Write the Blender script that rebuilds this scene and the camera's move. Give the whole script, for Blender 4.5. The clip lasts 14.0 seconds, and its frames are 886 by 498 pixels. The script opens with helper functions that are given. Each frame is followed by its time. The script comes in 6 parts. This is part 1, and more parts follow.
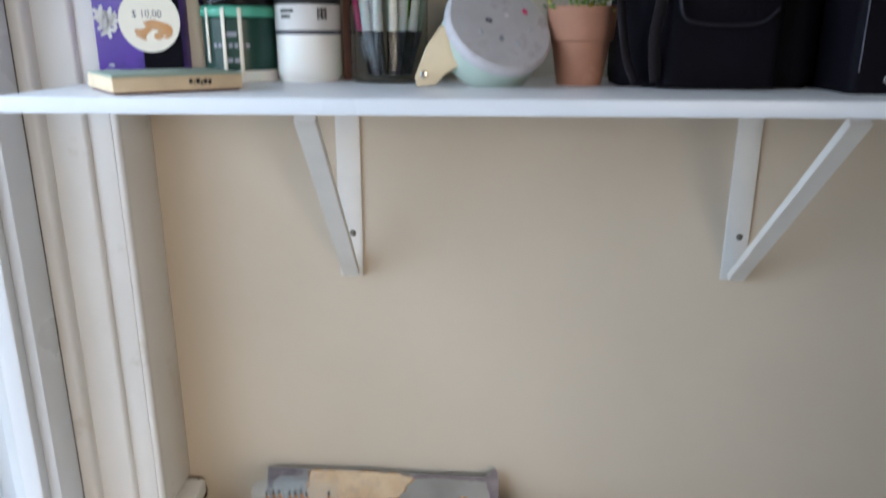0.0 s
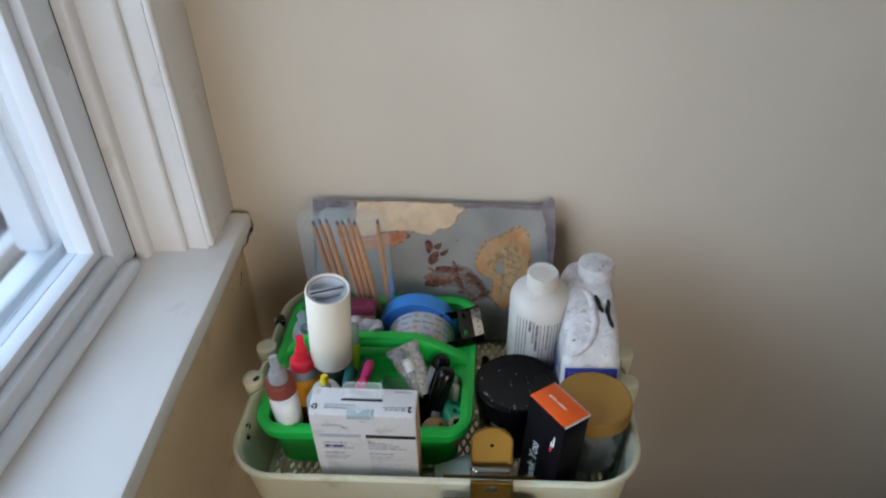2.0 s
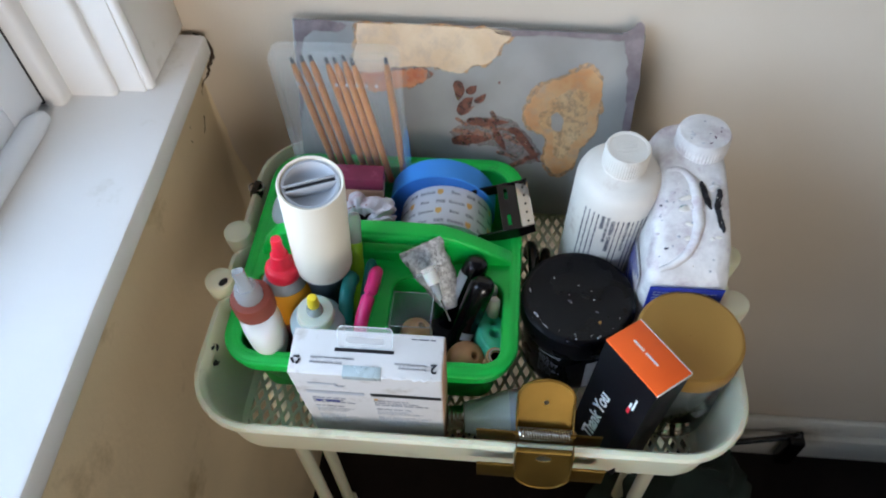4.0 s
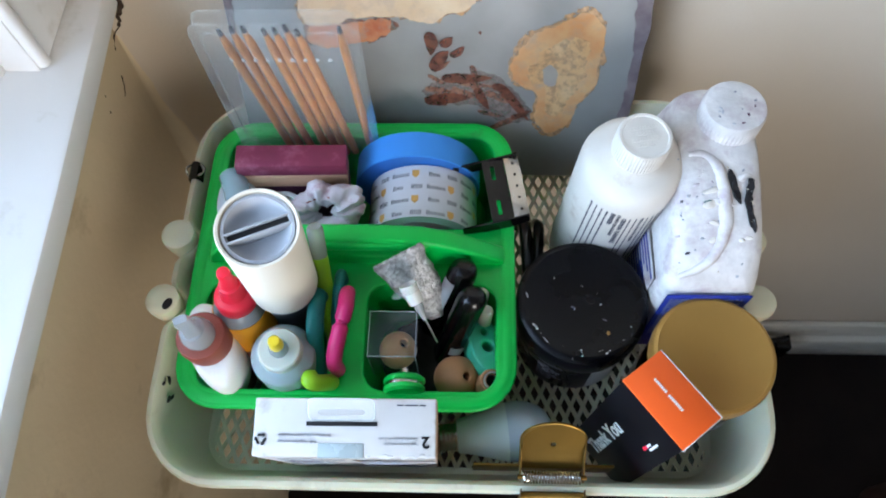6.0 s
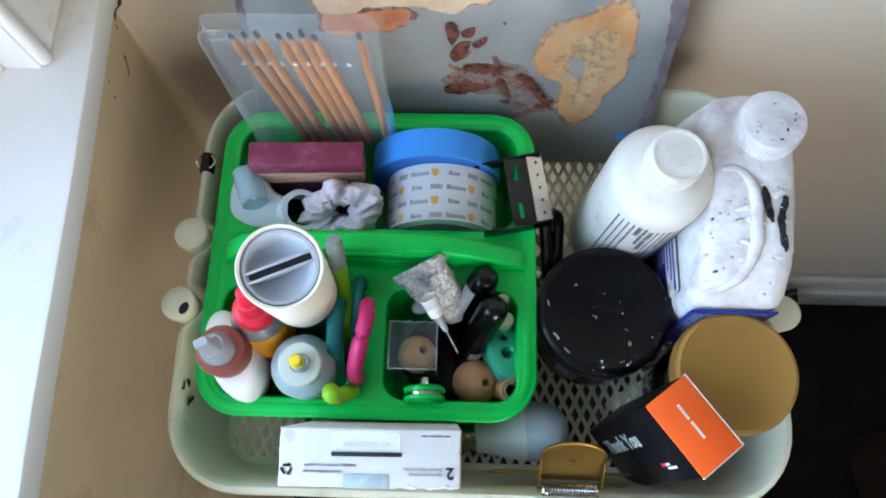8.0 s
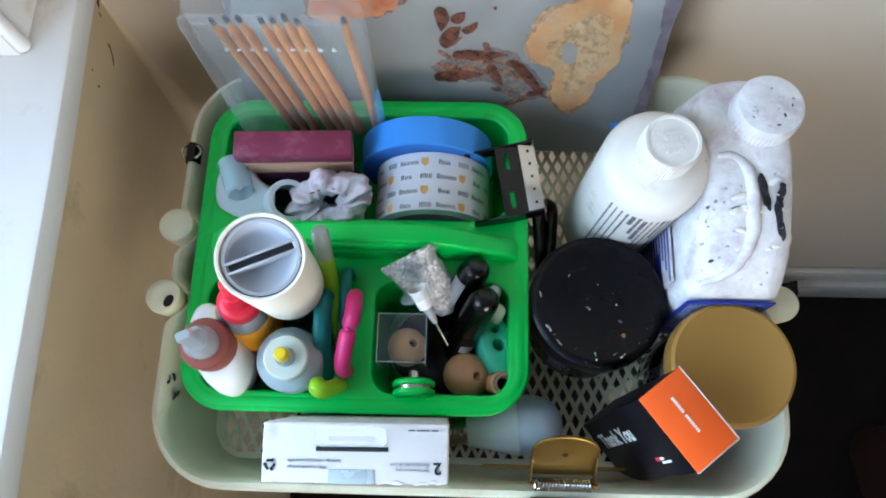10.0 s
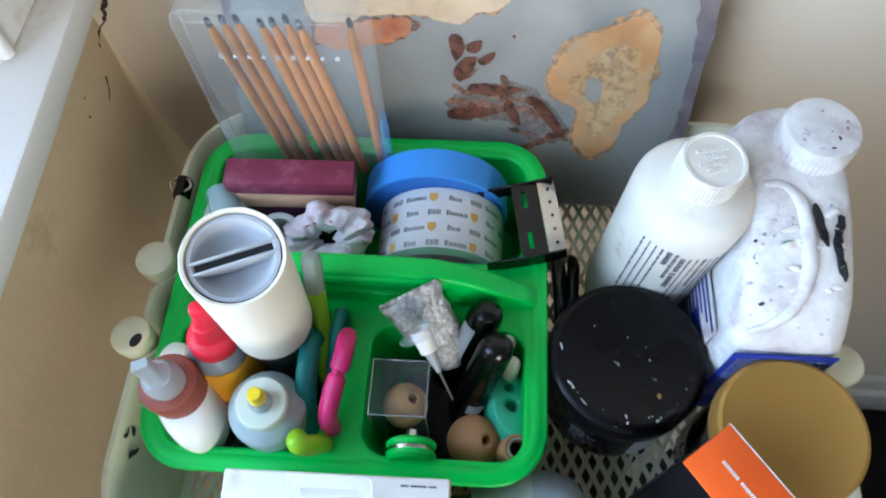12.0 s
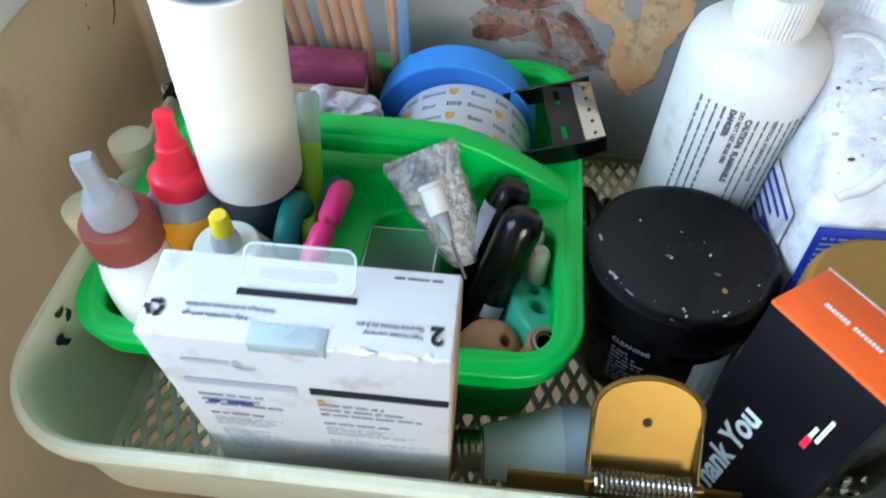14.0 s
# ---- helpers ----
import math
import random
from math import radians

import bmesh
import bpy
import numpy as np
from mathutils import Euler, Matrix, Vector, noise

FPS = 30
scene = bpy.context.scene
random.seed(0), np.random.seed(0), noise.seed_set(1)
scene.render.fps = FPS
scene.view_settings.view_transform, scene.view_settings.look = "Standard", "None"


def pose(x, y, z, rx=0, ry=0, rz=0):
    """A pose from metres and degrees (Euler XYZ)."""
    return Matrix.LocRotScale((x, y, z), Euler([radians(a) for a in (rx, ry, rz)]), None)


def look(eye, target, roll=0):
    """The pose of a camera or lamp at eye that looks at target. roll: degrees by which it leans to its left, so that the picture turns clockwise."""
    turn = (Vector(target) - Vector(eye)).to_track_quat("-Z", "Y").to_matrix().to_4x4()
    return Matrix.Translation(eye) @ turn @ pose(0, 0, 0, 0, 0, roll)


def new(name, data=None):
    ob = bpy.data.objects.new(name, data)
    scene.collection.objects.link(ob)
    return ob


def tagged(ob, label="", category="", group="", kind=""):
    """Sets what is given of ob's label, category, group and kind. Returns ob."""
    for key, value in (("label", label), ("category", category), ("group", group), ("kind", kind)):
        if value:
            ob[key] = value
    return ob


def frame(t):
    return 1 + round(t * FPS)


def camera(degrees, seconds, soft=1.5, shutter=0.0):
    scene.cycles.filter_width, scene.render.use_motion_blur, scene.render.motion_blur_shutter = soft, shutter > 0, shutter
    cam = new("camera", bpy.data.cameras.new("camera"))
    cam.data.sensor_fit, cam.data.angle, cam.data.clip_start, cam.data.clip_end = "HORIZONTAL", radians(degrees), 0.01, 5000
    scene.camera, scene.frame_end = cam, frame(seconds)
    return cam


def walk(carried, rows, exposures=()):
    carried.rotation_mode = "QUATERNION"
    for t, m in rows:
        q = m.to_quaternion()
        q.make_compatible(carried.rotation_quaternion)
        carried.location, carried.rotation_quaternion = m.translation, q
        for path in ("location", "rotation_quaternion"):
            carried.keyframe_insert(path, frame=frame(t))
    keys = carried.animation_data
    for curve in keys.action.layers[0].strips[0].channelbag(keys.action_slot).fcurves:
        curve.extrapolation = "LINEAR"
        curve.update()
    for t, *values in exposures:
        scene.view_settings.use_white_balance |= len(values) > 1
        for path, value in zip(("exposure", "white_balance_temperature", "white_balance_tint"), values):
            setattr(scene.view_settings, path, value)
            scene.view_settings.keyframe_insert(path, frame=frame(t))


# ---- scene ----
cam = camera(63.0, 14.0, soft=1.9, shutter=0.5)
PATH = [
    (0, (0.008, -0.963, 1.624), (-0.045, 0.951, 1.047), 0.2),
    (0.5, (0.003, -0.952, 1.602), (-0.07, 0.895, 0.836), -0.1),
    (1, (-0.001, -0.936, 1.584), (-0.108, 0.843, 0.676), -0.9),
    (1.5, (-0.013, -0.923, 1.552), (-0.127, 0.791, 0.528), -1.1),
    (2, (-0.017, -0.899, 1.525), (-0.163, 0.732, 0.377), -2.6),
    (2.5, (-0.03, -0.847, 1.509), (-0.2, 0.713, 0.269), -2.7),
    (3, (-0.037, -0.774, 1.487), (-0.214, 0.716, 0.165), -3.7),
    (3.5, (-0.044, -0.698, 1.453), (-0.227, 0.684, 0.019), -4.1),
    (3.7, (-0.051, -0.667, 1.433), (-0.226, 0.638, -0.073), -3.0),
    (5.8, (-0.08, -0.473, 1.397), (-0.202, 0.44, -0.378), -6.9),
    (6, (-0.082, -0.461, 1.404), (-0.148, 0.393, -0.404), -3.5),
    (6.5, (-0.095, -0.423, 1.416), (-0.158, 0.314, -0.442), -5.5),
    (7, (-0.11, -0.392, 1.411), (-0.162, 0.303, -0.464), -2.4),
    (7.5, (-0.1, -0.394, 1.425), (-0.172, 0.262, -0.462), -4.7),
    (8, (-0.1, -0.386, 1.421), (-0.161, 0.235, -0.479), -4.1),
    (8.2, (-0.1, -0.386, 1.418), (-0.16, 0.238, -0.481), -4.0),
    (10.5, (-0.09, -0.385, 1.4), (-0.156, 0.22, -0.505), -4.9),
    (11, (-0.094, -0.391, 1.385), (-0.149, 0.278, -0.499), -3.1),
    (11.5, (-0.088, -0.402, 1.364), (-0.175, 0.385, -0.472), -3.7),
    (12, (-0.089, -0.417, 1.326), (-0.198, 0.504, -0.446), -3.6),
    (12.5, (-0.094, -0.42, 1.287), (-0.22, 0.643, -0.403), -2.5),
    (13, (-0.091, -0.455, 1.236), (-0.254, 0.705, -0.384), -2.2),
    (13.5, (-0.081, -0.492, 1.191), (-0.241, 0.746, -0.371), -1.1),
    (14, (-0.085, -0.521, 1.161), (-0.257, 0.789, -0.341), -1.1),
]
walk(cam, [(t, look(eye, target, roll)) for t, eye, target, roll in PATH],
     exposures=[(0, -0.66, 6650, 16), (1.0, -0.82, 6500, 15), (2.0, -0.76, 6350, 15), (3.5, -0.36, 6150, 15), (6.0, 0.10, 5950, 14), (14.0, 0.18, 5850, 11)])

# ---- light ----
world = bpy.data.worlds.new("sky_world")
scene.world = world
world.use_nodes = True
wn = world.node_tree
sky = wn.nodes.new("ShaderNodeTexSky")
sky.sky_type = "NISHITA"
sky.sun_disc = False
sky.sun_elevation, sky.sun_rotation = radians(42), radians(70)
wn.nodes["Background"].inputs["Strength"].default_value = 0.15
wn.links.new(sky.outputs[0], wn.nodes["Background"].inputs["Color"])

sun_data = bpy.data.lights.new("sun", "SUN")
sun_data.energy, sun_data.angle, sun_data.color = 1.2, radians(12), (1.0, 0.95, 0.88)
sun = new("sun", sun_data)
sun.matrix_world = look((3, 1, 5), (0, 0, 0))

# the open sky in front of the window
pane_light = bpy.data.lights.new("window_sky", "AREA")
pane_light.shape, pane_light.size, pane_light.size_y = "RECTANGLE", 5.2, 1.7
pane_light.energy, pane_light.color = 182.0, (0.61, 0.80, 1.0)
window_sky = new("window_sky", pane_light)
window_sky.matrix_world = look((-2.0, -1.35, 1.85), (-0.45, -1.35, 1.3))
# fill lamp at an added, unseen window, to brighten the side wall and fronts
rear_light = bpy.data.lights.new("rear_fill", "AREA")
rear_light.shape, rear_light.size, rear_light.size_y = "RECTANGLE", 1.3, 1.1
rear_light.energy, rear_light.color = 4.2, (1.0, 0.90, 0.74)
rear_light.spread = radians(44)
rear_fill_lamp = new("rear_fill", rear_light)
rear_fill_lamp.matrix_world = look((0.8, -3.14, 1.6), (-0.45, 0.0, 1.0))

# ---- small tools ----
def lin(h):
    """Linear colour from a hex code."""
    c = [int(h[i:i + 2], 16) / 255 for i in (0, 2, 4)]
    return tuple(v / 12.92 if v <= 0.04045 else ((v + 0.055) / 1.055) ** 2.4 for v in c) + (1.0,)


def mat(name, color, rough=0.5, metal=0.0, vary=0.12, scale=8.0, bump=0.0, bump_scale=200.0, dirt=None, dirt_amount=0.0,
        dirt_scale=6.0, trans=0.0, alpha=1.0, sss=0.0, coat=0.0, rough_vary=0.1, ior=1.45, per_object=0.0, tint=(1, 1, 1)):
    """A painted, moulded or metal surface with uneven tone at two scales, fine relief and optional stains."""
    m = bpy.data.materials.new(name)
    m.use_nodes = True
    nt = m.node_tree
    b = nt.nodes["Principled BSDF"]
    col = lin(color) if isinstance(color, str) else (*color, 1.0)
    tc = nt.nodes.new("ShaderNodeTexCoord")
    n1 = nt.nodes.new("ShaderNodeTexNoise")
    n1.inputs["Scale"].default_value, n1.inputs["Detail"].default_value = scale, 6.0
    nt.links.new(tc.outputs["Object"], n1.inputs["Vector"])
    ramp = nt.nodes.new("ShaderNodeMapRange")
    ramp.inputs["From Min"].default_value, ramp.inputs["From Max"].default_value = 0.3, 0.7
    ramp.inputs["To Min"].default_value, ramp.inputs["To Max"].default_value = 1.0 - vary, 1.0 + vary * 0.6
    nt.links.new(n1.outputs["Fac"], ramp.inputs["Value"])
    hsv = nt.nodes.new("ShaderNodeHueSaturation")
    hsv.inputs["Color"].default_value = col
    nt.links.new(ramp.outputs[0], hsv.inputs["Value"])
    out = hsv.outputs["Color"]
    if per_object:
        oi = nt.nodes.new("ShaderNodeObjectInfo")
        mr = nt.nodes.new("ShaderNodeMapRange")
        mr.inputs["To Min"].default_value, mr.inputs["To Max"].default_value = 1 - per_object, 1 + per_object
        nt.links.new(oi.outputs["Random"], mr.inputs["Value"])
        h2 = nt.nodes.new("ShaderNodeHueSaturation")
        nt.links.new(out, h2.inputs["Color"])
        nt.links.new(mr.outputs[0], h2.inputs["Value"])
        out = h2.outputs["Color"]
    if dirt:
        n2 = nt.nodes.new("ShaderNodeTexNoise")
        n2.inputs["Scale"].default_value, n2.inputs["Detail"].default_value, n2.inputs["Roughness"].default_value = dirt_scale, 8.0, 0.65
        nt.links.new(tc.outputs["Object"], n2.inputs["Vector"])
        r2 = nt.nodes.new("ShaderNodeValToRGB")
        r2.color_ramp.elements[0].position, r2.color_ramp.elements[1].position = 0.62 - 0.25 * dirt_amount, 0.78 - 0.2 * dirt_amount
        nt.links.new(n2.outputs["Fac"], r2.inputs["Fac"])
        mix = nt.nodes.new("ShaderNodeMixRGB")
        nt.links.new(r2.outputs["Color"], mix.inputs["Fac"])
        nt.links.new(out, mix.inputs["Color1"])
        mix.inputs["Color2"].default_value = lin(dirt)
        out = mix.outputs["Color"]
    nt.links.new(out, b.inputs["Base Color"])
    rr_ = nt.nodes.new("ShaderNodeMapRange")
    rr_.inputs["To Min"].default_value, rr_.inputs["To Max"].default_value = max(0.02, rough - rough_vary), min(1.0, rough + rough_vary)
    nt.links.new(n1.outputs["Fac"], rr_.inputs["Value"])
    nt.links.new(rr_.outputs[0], b.inputs["Roughness"])
    b.inputs["Metallic"].default_value = metal
    b.inputs["IOR"].default_value = ior
    b.inputs["Transmission Weight"].default_value = trans
    b.inputs["Alpha"].default_value = alpha
    b.inputs["Coat Weight"].default_value = coat
    if sss:
        b.inputs["Subsurface Weight"].default_value = sss
        b.inputs["Subsurface Scale"].default_value = 0.004
    if bump:
        n3 = nt.nodes.new("ShaderNodeTexNoise")
        n3.inputs["Scale"].default_value, n3.inputs["Detail"].default_value = bump_scale, 4.0
        nt.links.new(tc.outputs["Object"], n3.inputs["Vector"])
        bp = nt.nodes.new("ShaderNodeBump")
        bp.inputs["Strength"].default_value, bp.inputs["Distance"].default_value = bump, 0.002
        nt.links.new(n3.outputs["Fac"], bp.inputs["Height"])
        nt.links.new(bp.outputs[0], b.inputs["Normal"])
    return m


def thing(name, label, category, m=None, group="", kind=""):
    ob = new(name)
    ob.empty_display_size = 0.02
    if m is not None:
        ob.matrix_world = m
    return tagged(ob, label, category, group, kind)


def part(name, bm, material, parent=None, label="", smooth=True, at=None):
    me = bpy.data.meshes.new(name)
    bmesh.ops.recalc_face_normals(bm, faces=bm.faces)
    bm.to_mesh(me)
    bm.free()
    if smooth:
        me.polygons.foreach_set("use_smooth", [True] * len(me.polygons))
        me.set_sharp_from_angle(angle=radians(38))
    me.materials.append(material)
    ob = new(name, me)
    if parent is not None:
        ob.parent = parent
    if at is not None:
        ob.matrix_basis = at
    if label:
        ob["label"] = label
    return ob


def lathe(profile, seg=40, m=None):
    """A turned body from (radius, height) pairs."""
    bm = bmesh.new()
    rings = []
    for r, z in profile:
        if r < 1e-6:
            rings.append([bm.verts.new((0, 0, z))])
        else:
            rings.append([bm.verts.new((r * math.cos(2 * math.pi * k / seg), r * math.sin(2 * math.pi * k / seg), z)) for k in range(seg)])
    for a, b in zip(rings, rings[1:]):
        for k in range(seg):
            j = (k + 1) % seg
            if len(a) == 1 and len(b) > 1:
                bm.faces.new((a[0], b[k], b[j]))
            elif len(b) == 1 and len(a) > 1:
                bm.faces.new((a[k], a[j], b[0]))
            elif len(a) > 1:
                bm.faces.new((a[k], a[j], b[j], b[k]))
    if m is not None:
        bm.transform(m)
    return bm


def loft(rings, cap0=True, cap1=True, closed=True):
    """A skin through rings of points, all of one count."""
    bm = bmesh.new()
    vs = [[bm.verts.new(p) for p in ring] for ring in rings]
    n = len(vs[0])
    for a, b in zip(vs, vs[1:]):
        for k in range(n if closed else n - 1):
            j = (k + 1) % n
            bm.faces.new((a[k], a[j], b[j], b[k]))
    if cap0:
        bm.faces.new(vs[0])
    if cap1:
        bm.faces.new(vs[-1])
    return bm


def rr(x0, x1, y0, y1, r, n=6, z=0.0):
    """A rounded rectangle as a ring of points."""
    pts = []
    for cx, cy, a0 in ((x1 - r, y1 - r, 0), (x0 + r, y1 - r, 90), (x0 + r, y0 + r, 180), (x1 - r, y0 + r, 270)):
        for k in range(n + 1):
            a = radians(a0 + 90 * k / n)
            pts.append((cx + r * math.cos(a), cy + r * math.sin(a), z))
    return pts


def box(x0, x1, y0, y1, z0, z1, bevel=0.002, seg=2):
    bm = bmesh.new()
    bmesh.ops.create_cube(bm, size=1.0)
    for v in bm.verts:
        v.co = Vector((x0 + (v.co.x + 0.5) * (x1 - x0), y0 + (v.co.y + 0.5) * (y1 - y0), z0 + (v.co.z + 0.5) * (z1 - z0)))
    if bevel:
        bmesh.ops.bevel(bm, geom=bm.edges[:], offset=bevel, segments=seg, affect="EDGES", profile=0.5)
    return bm


def tube(points, radius, seg=12, cap=True, flat=1.0):
    """A round bar along points; radius is one number or one for each point."""
    pts = [Vector(p) for p in points]
    rad = radius if isinstance(radius, (list, tuple)) else [radius] * len(pts)
    rings, side = [], None
    for i, p in enumerate(pts):
        d = (pts[min(i + 1, len(pts) - 1)] - pts[max(i - 1, 0)]).normalized()
        if side is None:
            side = d.orthogonal().normalized()
        side = (side - d * side.dot(d)).normalized()
        up = d.cross(side)
        rings.append([p + rad[i] * (side * math.cos(2 * math.pi * k / seg) + flat * up * math.sin(2 * math.pi * k / seg)) for k in range(seg)])
    return loft(rings, cap, cap)


def smooth_path(points, steps=6):
    """A curve through points (Catmull-Rom)."""
    p = [Vector(q) for q in points]
    p = [2 * p[0] - p[1]] + p + [2 * p[-1] - p[-2]]
    out = []
    for i in range(1, len(p) - 2):
        for k in range(steps):
            t = k / steps
            out.append(0.5 * (2 * p[i] + (p[i + 1] - p[i - 1]) * t + (2 * p[i - 1] - 5 * p[i] + 4 * p[i + 1] - p[i + 2]) * t * t
                              + (3 * p[i] - p[i - 1] - 3 * p[i + 1] + p[i + 2]) * t ** 3))
    return out + [p[-2]]


def outline(loops, depth, bevel=0.0):
    """A flat plate of that depth from closed loops of (x, y); loops inside others are holes."""
    cu = bpy.data.curves.new("plate", "CURVE")
    cu.dimensions, cu.fill_mode, cu.extrude = "2D", "BOTH", depth / 2 - bevel
    cu.bevel_depth, cu.bevel_resolution = bevel, 2
    for loop in loops:
        sp = cu.splines.new("POLY")
        sp.points.add(len(loop) - 1)
        for q, (x, y) in zip(sp.points, loop):
            q.co = (x, y, 0, 1)
        sp.use_cyclic_u = True
    return from_curve(cu)


def from_curve(cu):
    ob = bpy.data.objects.new("tmp", cu)
    scene.collection.objects.link(ob)
    dg = bpy.context.evaluated_depsgraph_get()
    me = bpy.data.meshes.new_from_object(ob.evaluated_get(dg))
    bm = bmesh.new()
    bm.from_mesh(me)
    bmesh.ops.remove_doubles(bm, verts=bm.verts, dist=1e-7)
    bpy.data.objects.remove(ob)
    bpy.data.curves.remove(cu)
    bpy.data.meshes.remove(me)
    return bm


def words(text, size, align="CENTER", bold=0.0, depth=0.0002, spacing=1.0):
    """Flat letters in the xy plane."""
    cu = bpy.data.curves.new("words", "FONT")
    cu.body, cu.size, cu.align_x, cu.align_y, cu.extrude, cu.offset = text, size, align, "CENTER", depth, bold
    cu.space_character, cu.resolution_u = spacing, 3
    return from_curve(cu)


def bars(rows, height, depth=0.0003):
    """Plain bars in the xy plane: rows of (x0, x1, y)."""
    bm = bmesh.new()
    for x0, x1, y in rows:
        b = bmesh.ops.create_cube(bm, size=1.0)["verts"]
        for v in b:
            v.co = Vector((x0 + (v.co.x + 0.5) * (x1 - x0), y + v.co.y * height, v.co.z * depth))
    return bm


def join(*bms):
    out = bmesh.new()
    for b in bms:
        me = bpy.data.meshes.new("j")
        b.to_mesh(me)
        b.free()
        out.from_mesh(me)
        bpy.data.meshes.remove(me)
    return out


def moved(bm, m):
    bm.transform(m)
    return bm


def ellipsoid(rx, ry, rz, seg=24, rings=14, m=None):
    bm = bmesh.new()
    bmesh.ops.create_uvsphere(bm, u_segments=seg, v_segments=rings, radius=1.0)
    bm.transform(Matrix.Diagonal((rx, ry, rz, 1)))
    if m is not None:
        bm.transform(m)
    return bm


def rough_up(bm, amount, size, seed=0):
    for v in bm.verts:
        v.co += noise.noise_vector(v.co / size + Vector((seed, 0, 0))) * amount
    return bm


def sliced(bm, step):
    """Cut a flat print into upright slices, so that it can bend."""
    xs = [v.co.x for v in bm.verts]
    x = min(xs) + step
    while x < max(xs):
        bmesh.ops.bisect_plane(bm, geom=bm.verts[:] + bm.edges[:] + bm.faces[:], plane_co=(x, 0, 0), plane_no=(1, 0, 0))
        x += step
    return bm


def letters(x0, x1, y, height, rng, size=0.0009):
    """Rows for bars(): letter-sized bars in words, from x0 to x1."""
    out, x = [], x0
    while x < x1:
        for _ in range(rng.randint(2, 8)):
            if x < x1:
                out.append((x, x + size, y))
            x += size * 1.4
        x += size * 1.5
    return out


def wrap_y(bm, radius):
    """Bend a flat print (x, y) round a roll whose axis is y: x runs round the top."""
    for v in bm.verts:
        a = v.co.x / radius
        r = radius + v.co.z
        v.co = Vector((r * math.sin(a), v.co.y, r * math.cos(a)))
    return bm


def wrap_z(bm, radius):
    """Bend a flat print (x, y) round an upright body: x runs round, y goes up; the middle faces -y."""
    sliced(bm, radius * 0.16)
    for v in bm.verts:
        a = v.co.x / radius
        r = radius + v.co.z
        v.co = Vector((r * math.sin(a), -r * math.cos(a), v.co.y))
    return bm


# ---- materials ----
M_WALL = mat("wall_paint", "cec0ad", 0.75, vary=0.05, scale=3.0, bump=0.12, bump_scale=260, rough_vary=0.05)
# base colour lighter and warmer to stand for light bounced from the room
M_SIDE = mat("aged_bounce_lit_wall_paint", "d6c3a0", 0.7, vary=0.10, scale=7.0, bump=0.2, bump_scale=140, dirt="937c58", dirt_amount=0.24, dirt_scale=6)
M_TRIM = mat("gloss_trim_paint", "e5e3e0", 0.35, vary=0.05, scale=5.0, bump=0.06, bump_scale=90, dirt="bdb6a8", dirt_amount=0.05, dirt_scale=9)
M_SASH = mat("sash_white", "dfe3e8", 0.3, vary=0.03, scale=6.0, bump=0.03, bump_scale=120)
M_CEIL = mat("ceiling_paint", "e6e1d6", 0.8, vary=0.03, bump=0.1)
M_FLOOR = mat("dark_wood", "1b1412", 0.7, vary=0.35, scale=14, bump=0.1, bump_scale=60, ior=1.25)
M_BASE = mat("baseboard_paint", "d9d4c8", 0.4, vary=0.05, dirt="9a8f7c", dirt_amount=0.1)
M_SHELF = mat("white_melamine", "e9e8ea", 0.35, vary=0.03, scale=5)
M_STEEL = mat("painted_steel", "e2dfda", 0.4, vary=0.05, scale=20, bump=0.03)
M_SCREW = mat("screw_metal", "77746c", 0.35, metal=0.9)
M_BASKET = mat("cream_plastic", "dad7bb", 0.42, vary=0.06, scale=9, bump=0.04, bump_scale=400, dirt="b5ab90", dirt_amount=0.08, dirt_scale=14, sss=0.15)
M_GREEN = mat("green_plastic", "16c04a", 0.36, vary=0.06, scale=11, bump=0.04, bump_scale=500, dirt="2f7a34", dirt_amount=0.03, dirt_scale=30, sss=0.1)
M_BLACK = mat("black_plastic", "060507", 0.2, vary=0.2, scale=20, coat=0.0)
# black for ink and print, also painted shade in gaps, slots and holes
M_INK_SHADE = mat("black_ink_and_hole_shade", "17161a", 0.6, vary=0.2)
M_BRASS = mat("brass_plate", "876a31", 0.38, metal=0.9, vary=0.15, scale=25, bump=0.03, bump_scale=150)
M_CHROME = mat("spring_steel", "d2cfc9", 0.16, metal=1.0)
M_CARD = mat("white_card", "d3cfcb", 0.55, vary=0.06, scale=16, bump=0.05, bump_scale=120, dirt="aca092", dirt_amount=0.16, dirt_scale=38)
M_CREAM = mat("cream_tube_plastic", "e8e0cf", 0.45, vary=0.04, scale=12, dirt="cfc3ab", dirt_amount=0.05, dirt_scale=20, bump=0.03)
M_GREY = mat("grey_plastic", "b0b3b9", 0.4, vary=0.05)
M_WHITE = mat("white_plastic", "ece9e4", 0.35, vary=0.03, sss=0.2)
M_WHITE_DIRTY = mat("smudged_white_plastic", "d9d3c9", 0.5, vary=0.06, scale=22, dirt="b8a799", dirt_amount=0.14, dirt_scale=26, bump=0.06, bump_scale=160)
M_WHITE_PAINTY = mat("paint_smeared_white_plastic", "d6d2cf", 0.5, vary=0.2, scale=55, dirt="b3a3a8", dirt_amount=0.5, dirt_scale=38, bump=0.6, bump_scale=90)
M_BLUE_TAPE = mat("blue_tape", "3f8ee0", 0.55, vary=0.05, scale=30, bump=0.04)
# darker copy of the tape blue, for the shade on the side face
M_BLUE_SIDE = mat("blue_tape_side_shade", "2f6fc4", 0.6, vary=0.08, scale=60)
M_TAPE_WHITE = mat("printed_tape", "cdced2", 0.22, vary=0.04, scale=20, coat=0.3)
M_LOGO_TAN = mat("tan_print", "d6a55a", 0.4)
M_BROWNPRINT = mat("grey_print", "4b4a55", 0.5)
